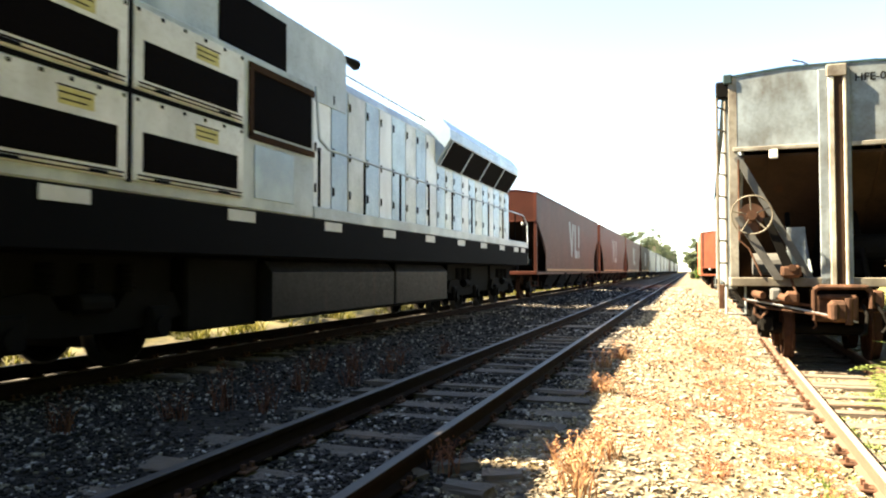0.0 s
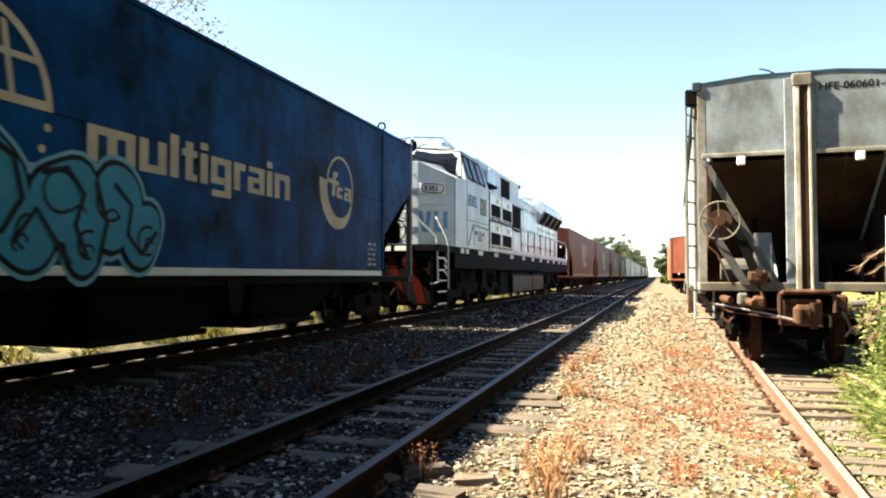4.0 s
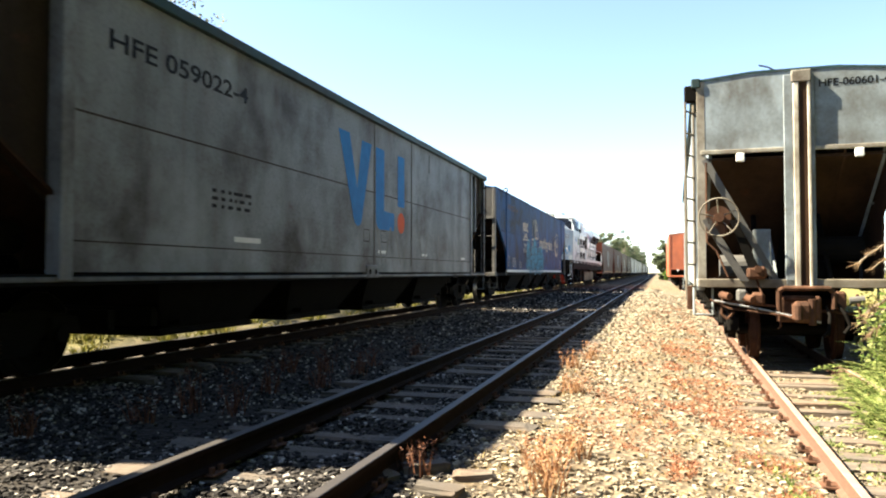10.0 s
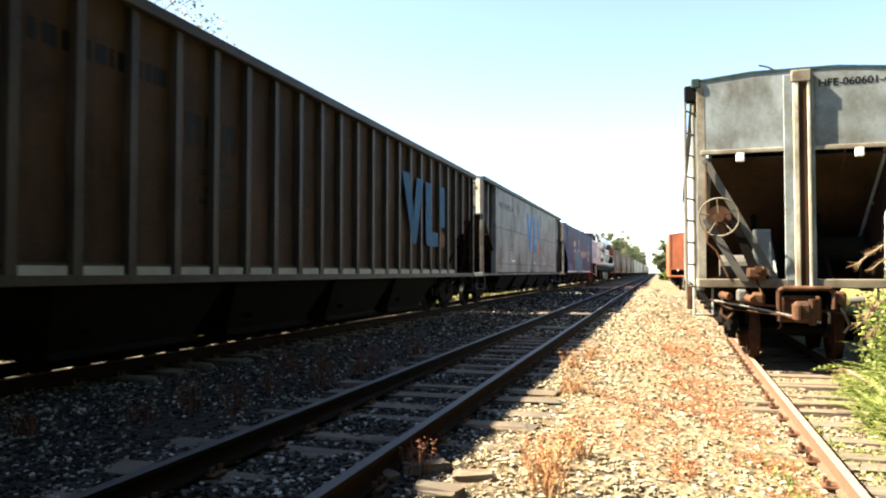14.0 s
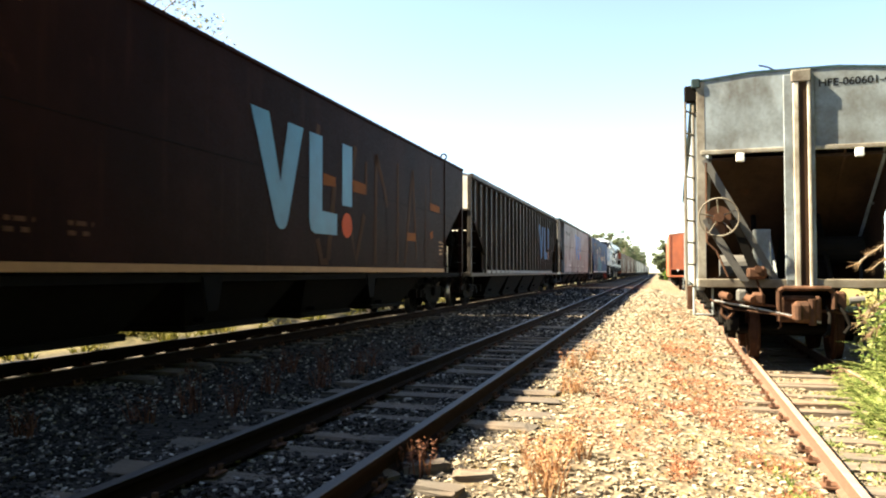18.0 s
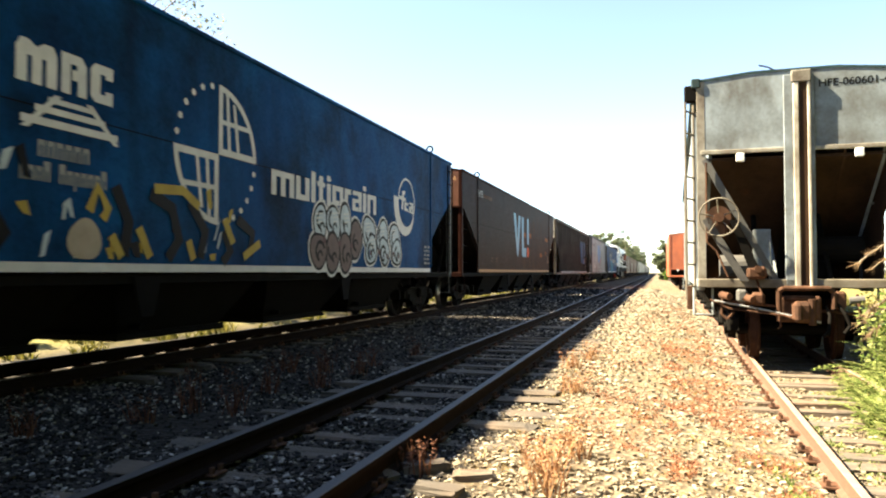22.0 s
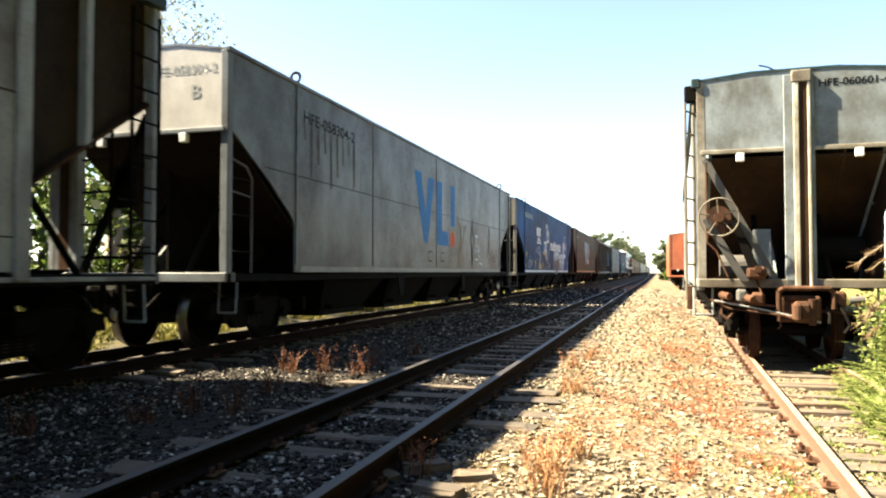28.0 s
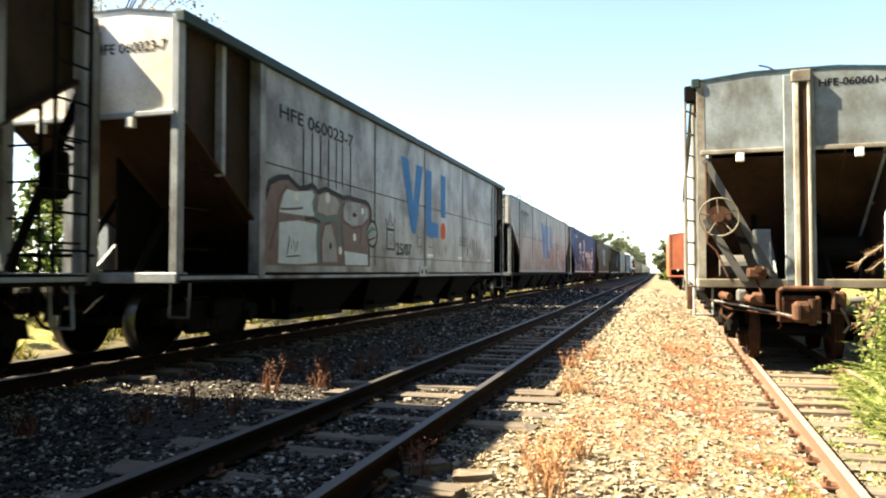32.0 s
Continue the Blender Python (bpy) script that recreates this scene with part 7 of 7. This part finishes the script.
    part("brake_hose", Mesh().tube([(0.45, y, 0.72), (0.55, y - 0.10, 0.55), (0.60, y - 0.12, 0.40), (0.52, y - 0.15, 0.30)], 0.025, 8), M_DARK, root)
    part("hanging_chain", Mesh().tube([(-0.26, y - 0.05, 0.5), (-0.24, y - 0.06, 0.38), (-0.28, y - 0.06, 0.34)], 0.015, 6), M_RUST, root)
    part("roof_wire", Mesh().tube([(-1.28, -HL + 0.2, ZT - 0.12), (-1.20, -HL + 0.3, ZT - 0.06), (-1.10, -HL + 0.25, ZT - 0.08)], 0.012, 5), M_UNDER, root)
    part("roof_wire", Mesh().tube([(-0.42, -HL + 0.4, ZT + 0.13), (-0.30, -HL + 0.35, ZT + 0.08), (-0.20, -HL + 0.3, ZT + 0.0)], 0.012, 5), M_UNDER, root)
    fitted("number", "HFE-060601-4", 0.30, 1.18, 3.70, 0.10, M_BLACKPAINT, root, 0, -HL + 0.026)
    ladder(root, -HW - 0.16, -HW - 0.04, -HL + 0.04, -HL + 0.30, 0.72, ZT - 0.42, 9, M_BEIGE)
    part("ladder_bracket", Mesh().box(-HW - 0.17, -HW + 0.02, -HL + 0.05, -HL + 0.20, ZT - 0.42, ZT - 0.18, 0.02), M_DARK, root)
    part("side_step", Mesh().box(-HW - 0.16, -HW - 0.08, -HL + 0.02, -HL + 0.07, 0.58, 0.92, 0.008), M_RUST, root)
    # brake rods, slack adjuster and hangers under the end
    part("brake_rod", Mesh().tube([(-1.1, y, 0.72), (-0.45, y - 0.06, 0.60), (0.25, y - 0.12, 0.44)], 0.013, 6), M_GREYLET, root, "thin pale brake rod")
    part("brake_rod", Mesh().tube([(-0.9, y + 0.3, 0.70), (0.9, y + 0.35, 0.52)], 0.02, 6), M_RUST, root)
    part("hanger", Mesh().tube([(-0.98, y + 0.05, 0.80), (-1.0, y + 0.02, 0.52), (-0.92, y, 0.46), (-0.84, y + 0.02, 0.56)], 0.02, 6), M_RUST, root)
    part("hanger", Mesh().tube([(0.72, y + 0.05, 0.82), (0.74, y, 0.56), (0.82, y, 0.48)], 0.02, 6), M_RUST, root)
    part("valve", Mesh().box(-0.80, -0.66, y - 0.05, y + 0.10, 0.70, 0.88, 0.03).cyl((-0.73, y - 0.10, 0.80), (-0.73, y + 0.05, 0.80), 0.045, 10), M_DULLEND, root, "grimy pale valve body")
    part("valve", Mesh().cyl((0.60, y - 0.08, 0.74), (0.78, y - 0.10, 0.76), 0.05, 10), M_DULLEND, root, "grimy pale valve body")
    part("draft_key", Mesh().box(0.44, 0.58, y - 0.04, y + 0.12, 0.62, 0.86, 0.03), M_RUST, root)
    part("retainer_pipe", Mesh().tube([(-1.18, -HL - 0.02, 2.70), (-1.18, -HL - 0.02, 1.55), (-1.05, -HL - 0.02, 1.42), (-0.9, -HL - 0.02, 1.05)], 0.014, 6), M_RUST, root)
    part("air_reservoir", Mesh().cyl((-0.95, -HL + 1.2, 1.22), (-0.35, -HL + 1.2, 1.22), 0.17, 16), M_DULLEND, root)
    part("control_valve", Mesh().box(0.2, 0.55, -HL + 0.7, -HL + 0.95, 1.02, 1.30, 0.04), M_UNDER, root)
    for ob in root.children:
        if ob not in kids:
            ob.location.z += 0.13


HL, ZT, ZS = 9.3, 4.03, 1.03
parked_end(parked)


# ---- plants ----
def blades(me, x, y, z, n, height, spread, width, rnd, bend=0.35):
    """A tuft of thin bent blades."""
    for _ in range(n):
        a = rnd.uniform(0, 2 * math.pi)
        r = spread * math.sqrt(rnd.random())
        bx, by = x + r * math.cos(a), y + r * math.sin(a)
        h = height * rnd.uniform(0.5, 1.15)
        lean = Vector((rnd.uniform(-bend, bend), rnd.uniform(-bend, bend), 1)).normalized()
        side = Vector((math.cos(a + 1.3), math.sin(a + 1.3), 0)) * width
        p0 = Vector((bx, by, z))
        p1 = p0 + lean * h * 0.55
        p2 = p0 + Vector((lean.x * 1.7, lean.y * 1.7, lean.z)) * h
        me.add([p0 - side, p0 + side, p1 + side * 0.8, p1 - side * 0.8, p2], [(0, 1, 2, 3), (3, 2, 4)])


def leaves(me, c, r, n, size, rnd, squash=(1, 1, 1)):
    """A clump of small leaves round a point."""
    for _ in range(n):
        d = Vector((rnd.gauss(0, 1), rnd.gauss(0, 1), rnd.gauss(0, 1)))
        d = d.normalized() * r * rnd.random() ** 0.4
        p = Vector(c) + Vector((d.x * squash[0], d.y * squash[1], d.z * squash[2]))
        u = Vector((rnd.gauss(0, 1), rnd.gauss(0, 1), rnd.gauss(0, 0.6))).normalized()
        w = u.orthogonal().normalized()
        s = size * rnd.uniform(0.6, 1.3)
        me.add([p - u * s, p + w * s * 0.45, p + u * s, p - w * s * 0.45], [(0, 1, 2, 3)])


def gravel():
    """Loose ballast stones, thickest beside the middle track and along the path."""
    rnd = np.random.RandomState(4)
    kinds = []
    for k in range(6):
        v = rnd.normal(size=(8, 3))
        base = np.array([[x, y, z] for z in (-1, 1) for y in (-1, 1) for x in (-1, 1)], float) * 0.6
        kinds.append(base + v * 0.22)
    faces = np.array([(0, 2, 3, 1), (4, 5, 7, 6), (0, 1, 5, 4), (2, 6, 7, 3), (0, 4, 6, 2), (1, 3, 7, 5)])
    N = 96000
    y = 2.4 + 52.0 * rnd.rand(N * 2) ** 2.6
    x = -6.2 + 8.0 * rnd.rand(N * 2)
    fade = np.array([0.5 + 0.5 * noise.noise(Vector((a * 0.9, b * 0.9, 3))) for a, b in zip(x, y)])
    keep = rnd.rand(N * 2) < np.clip(fade * 1.9 - 0.15, 0.12, 1)
    weedy = (x > -0.35) & (x < 0.95) & (y > 4.6) & (rnd.rand(N * 2) < 0.6)
    keep &= ~weedy
    buried = (x < -3.0) & (rnd.rand(N * 2) < np.clip((y - 6.5) * 0.16, 0.0, 0.62))
    keep &= ~buried
    x, y = x[keep][:N], y[keep][:N]
    x = np.concatenate([x, -6.2 + 8.0 * rnd.rand(24000)])
    y = np.concatenate([y, -5.0 + 7.6 * rnd.rand(24000)])
    V, F = [], []
    for i, (a, b) in enumerate(zip(x, y)):
        s = (0.011 + 0.017 * rnd.rand() ** 2) * (1 + max(0.0, b - 7) * 0.055)
        ang = rnd.rand() * 6.28
        c, q = math.cos(ang), math.sin(ang)
        k = kinds[rnd.randint(6)] * (s, s * (0.6 + 0.6 * rnd.rand()), s * 0.7)
        p = np.stack([k[:, 0] * c - k[:, 1] * q + a, k[:, 0] * q + k[:, 1] * c + b, k[:, 2] + ground_z(a, b) + s * 0.25], 1)
        V.append(p)
        F.append(faces + 8 * i)
    me = bpy.data.meshes.new("gravel")
    me.from_pydata(np.concatenate(V).tolist(), [], np.concatenate(F).tolist())
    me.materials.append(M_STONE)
    me.materials.append(M_SHADESTONE)
    # stones on the train's side get the material with painted shade
    shade_side = (x + 0.25 * rnd.rand(len(x)) < -1.15).astype(int)
    me.polygons.foreach_set("material_index", np.repeat(shade_side, 6).astype(np.int32))
    tagged(new("gravel", me), "loose pale and brown ballast stones", "gravel", kind="stuff")


gravel()


def tuft(label, x, y, n, h, spread, mat, seed, leafy=0, name="weed", category="weeds", group="dry weeds beside the track"):
    rnd = random.Random(seed)
    root = thing(name, label, category, pose(x, y, ground_z(x, y)), group)
    me = Mesh()
    blades(me, 0, 0, -0.02, n, h, spread, 0.006, rnd)
    tagged(part("stalk", me, mat, root), kind="stuff")
    if leafy:
        lf = Mesh()
        for _ in range(leafy):
            c = (rnd.gauss(0, spread * 0.5), rnd.gauss(0, spread * 0.5), h * rnd.uniform(0.1, 1.05))
            for _ in range(2):
                leaves(lf, c, 0.04, 5, 0.014, rnd, (0.8, 0.8, 1.6))
        tagged(part("foliage", lf, mat, root), kind="stuff")
    return root


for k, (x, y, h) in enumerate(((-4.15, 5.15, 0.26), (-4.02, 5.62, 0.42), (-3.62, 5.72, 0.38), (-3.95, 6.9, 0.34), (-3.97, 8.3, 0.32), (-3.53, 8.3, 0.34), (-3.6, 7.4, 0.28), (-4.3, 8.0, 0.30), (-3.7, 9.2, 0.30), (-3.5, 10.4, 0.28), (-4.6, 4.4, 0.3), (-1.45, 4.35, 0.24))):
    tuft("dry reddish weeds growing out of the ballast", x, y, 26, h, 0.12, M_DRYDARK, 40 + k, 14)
for k, (x, y, h) in enumerate(((-0.62, 4.2, 0.30), (-0.70, 4.6, 0.26), (-0.55, 5.0, 0.22), (-0.85, 7.7, 0.22), (-1.1, 9.6, 0.25), (-0.95, 10.6, 0.25))):
    tuft("dry straw-coloured weed at the edge of the path", x, y, 40, h, 0.14, M_DRY, 70 + k, 16)


def carpet(name, label, category, boxes, count, h, mat, seed, width=0.005, gap=-0.05):
    """Low grass scattered over stretches of the ground."""
    rnd = random.Random(seed)
    me = Mesh()
    for x0, x1, y0, y1, share in boxes:
        for _ in range(int(count * share)):
            x, y = rnd.uniform(x0, x1), y0 + (y1 - y0) * rnd.random() ** 1.4
            thick = noise.noise(Vector((x * 1.3, y * 0.9, seed))) - gap
            if thick < 0:
                continue
            tall = h * rnd.uniform(0.5, 1.2) * (1.0 if gap < 0 else 0.35 + min(1.6, 4.0 * thick))
            blades(me, x, y, ground_z(x, y) - 0.01, 5, tall, 0.05, width, rnd, 0.9)
    tagged(new(name, me.data(name, mat)), label, category, kind="stuff")


carpet("dry_grass", "low dry reddish grass on the path", "grass", [(0.05, 0.95, 4.8, 30.0, 0.95), (-1.0, 0.0, 5.5, 30.0, 0.3), (-1.0, 0.9, 24.0, 75.0, 0.35)], 15000, 0.04, M_REDWEED, 11)
carpet("straw", "sparse straw among the stones", "grass", [(-1.2, 1.0, 2.6, 18.0, 1.0)], 1500, 0.05, M_STRAW, 12)
carpet("green_weeds", "low bright green weeds round the siding rails", "weeds", [(0.75, 1.05, 3.2, 5.6, 0.25), (1.2, 2.1, 3.0, 8.0, 0.9), (1.7, 2.8, 4.5, 9.5, 1.2)], 1000, 0.07, M_FERN, 13, 0.009)
carpet("pale_moss", "thin yellow-green growth among the stones", "weeds", [(0.1, 1.1, 2.6, 5.0, 1.3), (0.55, 1.2, 2.6, 6.0, 1.0), (1.25, 2.4, 2.4, 6.5, 1.8), (-0.6, 0.1, 2.4, 4.0, 0.3)], 1500, 0.030, M_FERN, 17, 0.008)
carpet("verge_grass", "yellow-green grass on the verge beside the siding", "grass", [(3.2, 9.0, -6.0, 40.0, 1.0)], 5000, 0.22, M_GRASS, 15, 0.012)
carpet("bank_grass", "sunlit yellow-green grass behind the train", "grass", [(-20.0, -8.3, 3.0, 60.0, 1.0)], 19000, 0.42, M_GRASS, 14, 0.016, 0.06)


def bush(label, x, y, r, h, n, mat, seed, size=0.05, group="bushes"):
    rnd = random.Random(seed)
    root = thing("bush", label, "bush", pose(x, y, 0), group)
    st, lf = Mesh(), Mesh()
    for _ in range(n):
        a = rnd.uniform(0, 6.28)
        q = r * math.sqrt(rnd.random())
        top = Vector((q * math.cos(a), q * math.sin(a), h * rnd.uniform(0.35, 1.0) * (1 - 0.35 * (q / r) ** 2)))
        st.tube([(top.x * 0.35, top.y * 0.35, -0.05), tuple(top)], 0.004, 4)
        for q in (1.0, 0.7):
            leaves(lf, (top.x * q, top.y * q, top.z * q), 0.17, 30, size * 0.72, rnd)
    tagged(part("stem", st, M_BARK, root), kind="stuff")
    tagged(part("foliage", lf, mat, root), kind="stuff")
    return root


bush("green leafy bush growing beside the parked wagon", 3.25, 9.0, 0.50, 0.55, 30, M_BUSH, 21, 0.04)
bush("green leafy bush growing beside the parked wagon", 3.35, 10.2, 0.7, 1.2, 60, M_BUSH, 22)
bush("yellow-green fern clump below the wagon end", 2.85, 10.6, 0.38, 0.95, 14, M_FERN, 23, 0.05)
bush("green leafy bush growing beside the parked wagon", 4.2, 13.0, 1.0, 2.0, 90, M_BUSH, 24)
for k in range(12):
    rr = random.Random(90 + k)
    bush("sunlit bush behind the train", -11.5 - rr.random() * 4, 4.0 + 4.2 * k + rr.random() * 2, 1.3, 1.6 + rr.random(), 60, M_GRASS if k % 2 else M_BUSH, 100 + k, 0.11, "bushes behind the train")


def tree(label, x, y, h, r, mat, seed, clumps=70, per=50, size=0.14, bare=0.4, group="trees"):
    rnd = random.Random(seed)
    root = thing("tree", label, "tree", pose(x, y, 0), group)
    tr, lf = Mesh(), Mesh()
    pts, p = [], Vector((0, 0, -0.1))
    for i in range(6):
        pts.append(p.copy())
        p = p + Vector((rnd.uniform(-0.04, 0.04) * h, rnd.uniform(-0.04, 0.04) * h, h * 0.16))
    for i in range(5):
        r0, r1 = h * 0.028 * (1 - 0.17 * i), h * 0.028 * (1 - 0.17 * (i + 1))
        tr.cyl(pts[i], pts[i + 1], r0, 8, r1, False)
    for k in range(clumps):
        a, q = rnd.uniform(0, 6.28), r * (rnd.random() ** 0.5)
        z = h * (bare + (1 - bare) * rnd.random() * (1 - 0.55 * (q / r) ** 2))
        c = Vector((q * math.cos(a), q * math.sin(a), z))
        base = pts[max(1, min(5, int(5.2 * z / h)))]
        if k % 2 == 0:
            tr.cyl(base, c, h * 0.0035, 5, h * 0.0012, False)
        leaves(lf, c, r * rnd.uniform(0.14, 0.26), per, size, rnd, (1, 1, 0.75))
    part("trunk", tr, M_BARK, root)
    part("crown", lf, mat, root)
    return root


tree("tall airy tree with sparse leaves behind the train", -16.3, 19.9, 12.6, 2.7, M_AIRY, 31, 115, 38, 0.085, 0.52)
for k in range(13):
    rr = random.Random(840 + k)
    tree("low sunlit tree behind the train", -13.5 - 3.5 * rr.random(), -3.0 + 3.6 * k + rr.random(), 4.2 + 1.6 * rr.random(), 2.3, M_DARKLEAF, 860 + k, 70, 40, 0.17, 0.03, "low trees behind the train")
tree("leafy tree behind the train", -19.0, 6.0, 8.0, 3.2, M_LEAF, 32)
tree("leafy tree behind the train", -21.0, 24.0, 7.0, 3.2, M_LEAF, 33)
for k in range(4):
    tree("round green tree at the far end of the siding", (1.5, 3.2, 1.9, 3.0)[k], 108 + 8 * k, (6.6, 5.6, 6.0, 5.0)[k], (2.2, 2.2, 2.0, 2.0)[k], M_FARLEAF if k % 2 == 0 else M_LEAF, 35 + k, 120, 60, 0.20, 0.30 if k == 0 else 0.02, "trees by the siding")
for k in range(26):
    rr = random.Random(300 + k)
    tree("distant tree of the wooded rise", -11.5 - rr.random() * 9 + 0.006 * max(0, k - 12) * 30, 215 + 14 * k, 11.5 + rr.random() * 4.0 + 0.25 * k, 4.5, M_FARLEAF, 400 + k, 60, 40, 0.42, 0.05, "distant wood")



def fern(x, y, n, length, seed):
    """Arching fronds with small paired leaflets."""
    rnd = random.Random(seed)
    root = thing("fern", "light green feathery plant growing beside the siding rail", "fern", pose(x, y, ground_z(x, y)), "ferns by the siding")
    st, lf = Mesh(), Mesh()
    for _ in range(n):
        a, up, L = rnd.uniform(0, 6.28), rnd.uniform(0.5, 1.3), length * rnd.uniform(0.6, 1.15)
        pts, p = [], Vector((rnd.uniform(-0.1, 0.1), rnd.uniform(-0.1, 0.1), -0.03))
        for i in range(9):
            pts.append(p.copy())
            e = up - 0.16 * i
            p = p + Vector((math.cos(a) * math.cos(e), math.sin(a) * math.cos(e), math.sin(e))) * L / 8
        st.tube(pts, 0.004, 4)
        side = Vector((-math.sin(a), math.cos(a), 0))
        for i in range(1, 9):
            for h in (0.0, 0.5):
                q = pts[i - 1].lerp(pts[i], h)
                w = L * 0.19 * (1 - 0.09 * i) * rnd.uniform(0.7, 1.2)
                fw = (pts[i] - pts[i - 1]).normalized()
                for s in (-1, 1):
                    tip = q + side * s * w + fw * w * 0.5 + Vector((0, 0, rnd.uniform(-0.3, 0.2) * w))
                    m = q.lerp(tip, 0.5)
                    lf.add([q, m + fw * w * 0.26, tip, m - fw * w * 0.26], [(0, 1, 2, 3)])
    tagged(part("stem", st, M_FERN, root), kind="stuff")
    tagged(part("foliage", lf, M_FERN, root), kind="stuff")


for k, (x, y, L) in enumerate(((2.22, 8.4, 0.45), (2.40, 8.9, 0.55), (2.12, 7.7, 0.42), (2.50, 9.4, 0.6), (2.4, 9.9, 0.5), (2.65, 9.8, 0.65), (1.98, 7.1, 0.36), (2.35, 8.2, 0.5), (2.28, 9.3, 0.42), (1.85, 6.5, 0.3), (2.05, 8.0, 0.42), (2.0, 6.8, 0.35), (1.78, 6.0, 0.26), (2.16, 8.5, 0.5), (2.32, 8.6, 0.55), (1.95, 7.5, 0.42), (2.1, 7.3, 0.4), (2.45, 8.5, 0.6), (2.80, 10.3, 0.8), (2.95, 10.7, 0.95), (2.70, 10.6, 0.6), (2.72, 8.9, 0.75), (2.95, 8.5, 0.8), (2.62, 8.2, 0.6), (2.85, 9.3, 0.85), (3.1, 9.0, 0.9), (3.05, 9.8, 1.0), (2.55, 7.6, 0.5), (2.75, 7.9, 0.65), (2.35, 6.6, 0.36), (2.5, 7.0, 0.45), (3.1, 8.0, 0.7))):
    fern(x, y, 30, L, 900 + k)


def dead_frond(x, y, z, length, turn, seed):
    """A dry drooping palm-like frond caught on the wagon's end."""
    rnd = random.Random(seed)
    root = thing("dead_frond", "dry brown frond hanging beside the wagon end", "dead branch", pose(x, y, z, 0, 0, turn), "dead fronds by the wagon")
    st, lf = Mesh(), Mesh()
    pts = [Vector((-length * i / 8, 0.02 * math.sin(i), 0.16 * length - 0.5 * length * (i / 8) ** 2)) for i in range(9)]
    st.tube(pts, 0.010, 5)
    for i in range(1, 9):
        for _ in range(7):
            q = pts[i - 1].lerp(pts[i], rnd.random())
            tip = q + Vector((rnd.uniform(-0.16, -0.02), rnd.uniform(-0.10, 0.10), rnd.uniform(-0.16, 0.03)))
            side = Vector((0, 0.008, 0.004))
            lf.add([q - side, q + side, tip], [(0, 1, 2)])
    tagged(part("stem", st, M_BARK, root), kind="stuff")
    tagged(part("foliage", lf, M_DEAD, root), kind="stuff")


for k, (x, y, z, length, turn) in enumerate(((3.25, 10.75, 1.62, 0.75, 8), (3.30, 10.70, 1.50, 0.6, -12), (2.95, 10.55, 0.88, 0.45, 20), (2.95, 10.5, 0.72, 0.5, -15), (2.9, 10.55, 0.60, 0.4, 30))):
    dead_frond(x, y, z, length, turn, 950 + k)



def broken_timber(label, x, y, a, b, h, turn, tilt, seed, mat):
    """A splintered piece of an old sleeper lying on the ballast."""
    rnd = random.Random(seed)
    me = Mesh().box(-a / 2, a / 2, -b / 2, b / 2, 0.0, h, 0.012)
    me.v = [(p + rnd.uniform(-0.03, 0.03), q + rnd.uniform(-0.012, 0.012), r + rnd.uniform(-0.008, 0.008)) for p, q, r in me.v]
    root = thing("timber_piece", label, "timber", pose(x, y, ground_z(x, y) - 0.01, tilt, 0, turn), "broken sleeper pieces")
    part("timber", me, mat, root)


for k, (x, y, a, b, h, turn, tilt, mat) in enumerate(((-1.20, 3.98, 0.32, 0.14, 0.06, -12, 3, M_WOOD), (-1.42, 4.40, 0.30, 0.13, 0.08, 40, -8, M_WOOD), (-1.08, 4.32, 0.22, 0.12, 0.06, 15, 4, M_PALEWOOD), (-1.62, 4.05, 0.34, 0.10, 0.06, 65, 6, M_WOOD))):
    broken_timber("splintered grey piece of an old sleeper on the ballast", x, y, a, b, h, turn, tilt, 970 + k, mat)

# unseen trees added along the siding, beside and behind the viewer, to block sky light
belt = [tree("unseen dense green tree added beside the siding to block sky light", 9.2, 3.0, 19.0, 4.6, M_LEAF, 50, 210, 70, 0.42, 0.03, "tree belt along the siding"),
        tree("unseen dense green tree added beside the siding to block sky light", 10.2, 9.0, 17.0, 4.6, M_LEAF, 51, 210, 70, 0.42, 0.03, "tree belt along the siding")]
for k in range(14):
    rr = random.Random(700 + k)
    copy_thing(belt[k % 2], pose((9.0 if k > 2 else 11.8) + 1.6 * rr.random(), 20.0 - 5.2 * k, 0, 0, 0, rr.uniform(0, 360)))


# ---- what moves ----
def motions():
    for ob, at in TRAIN:
        walk(ob, [(t, pose(TRAIN_X, at + run(t), TRAIN_Z)) for t in (0, 4, 8, 12, 16, 20, 24, 28, 32)])
    for ob, y, z in ROLLING:
        walk(ob, [(i / 10, pose(0, y, z, -math.degrees(run(i / 10) / 0.422))) for i in range(321)])


motions()
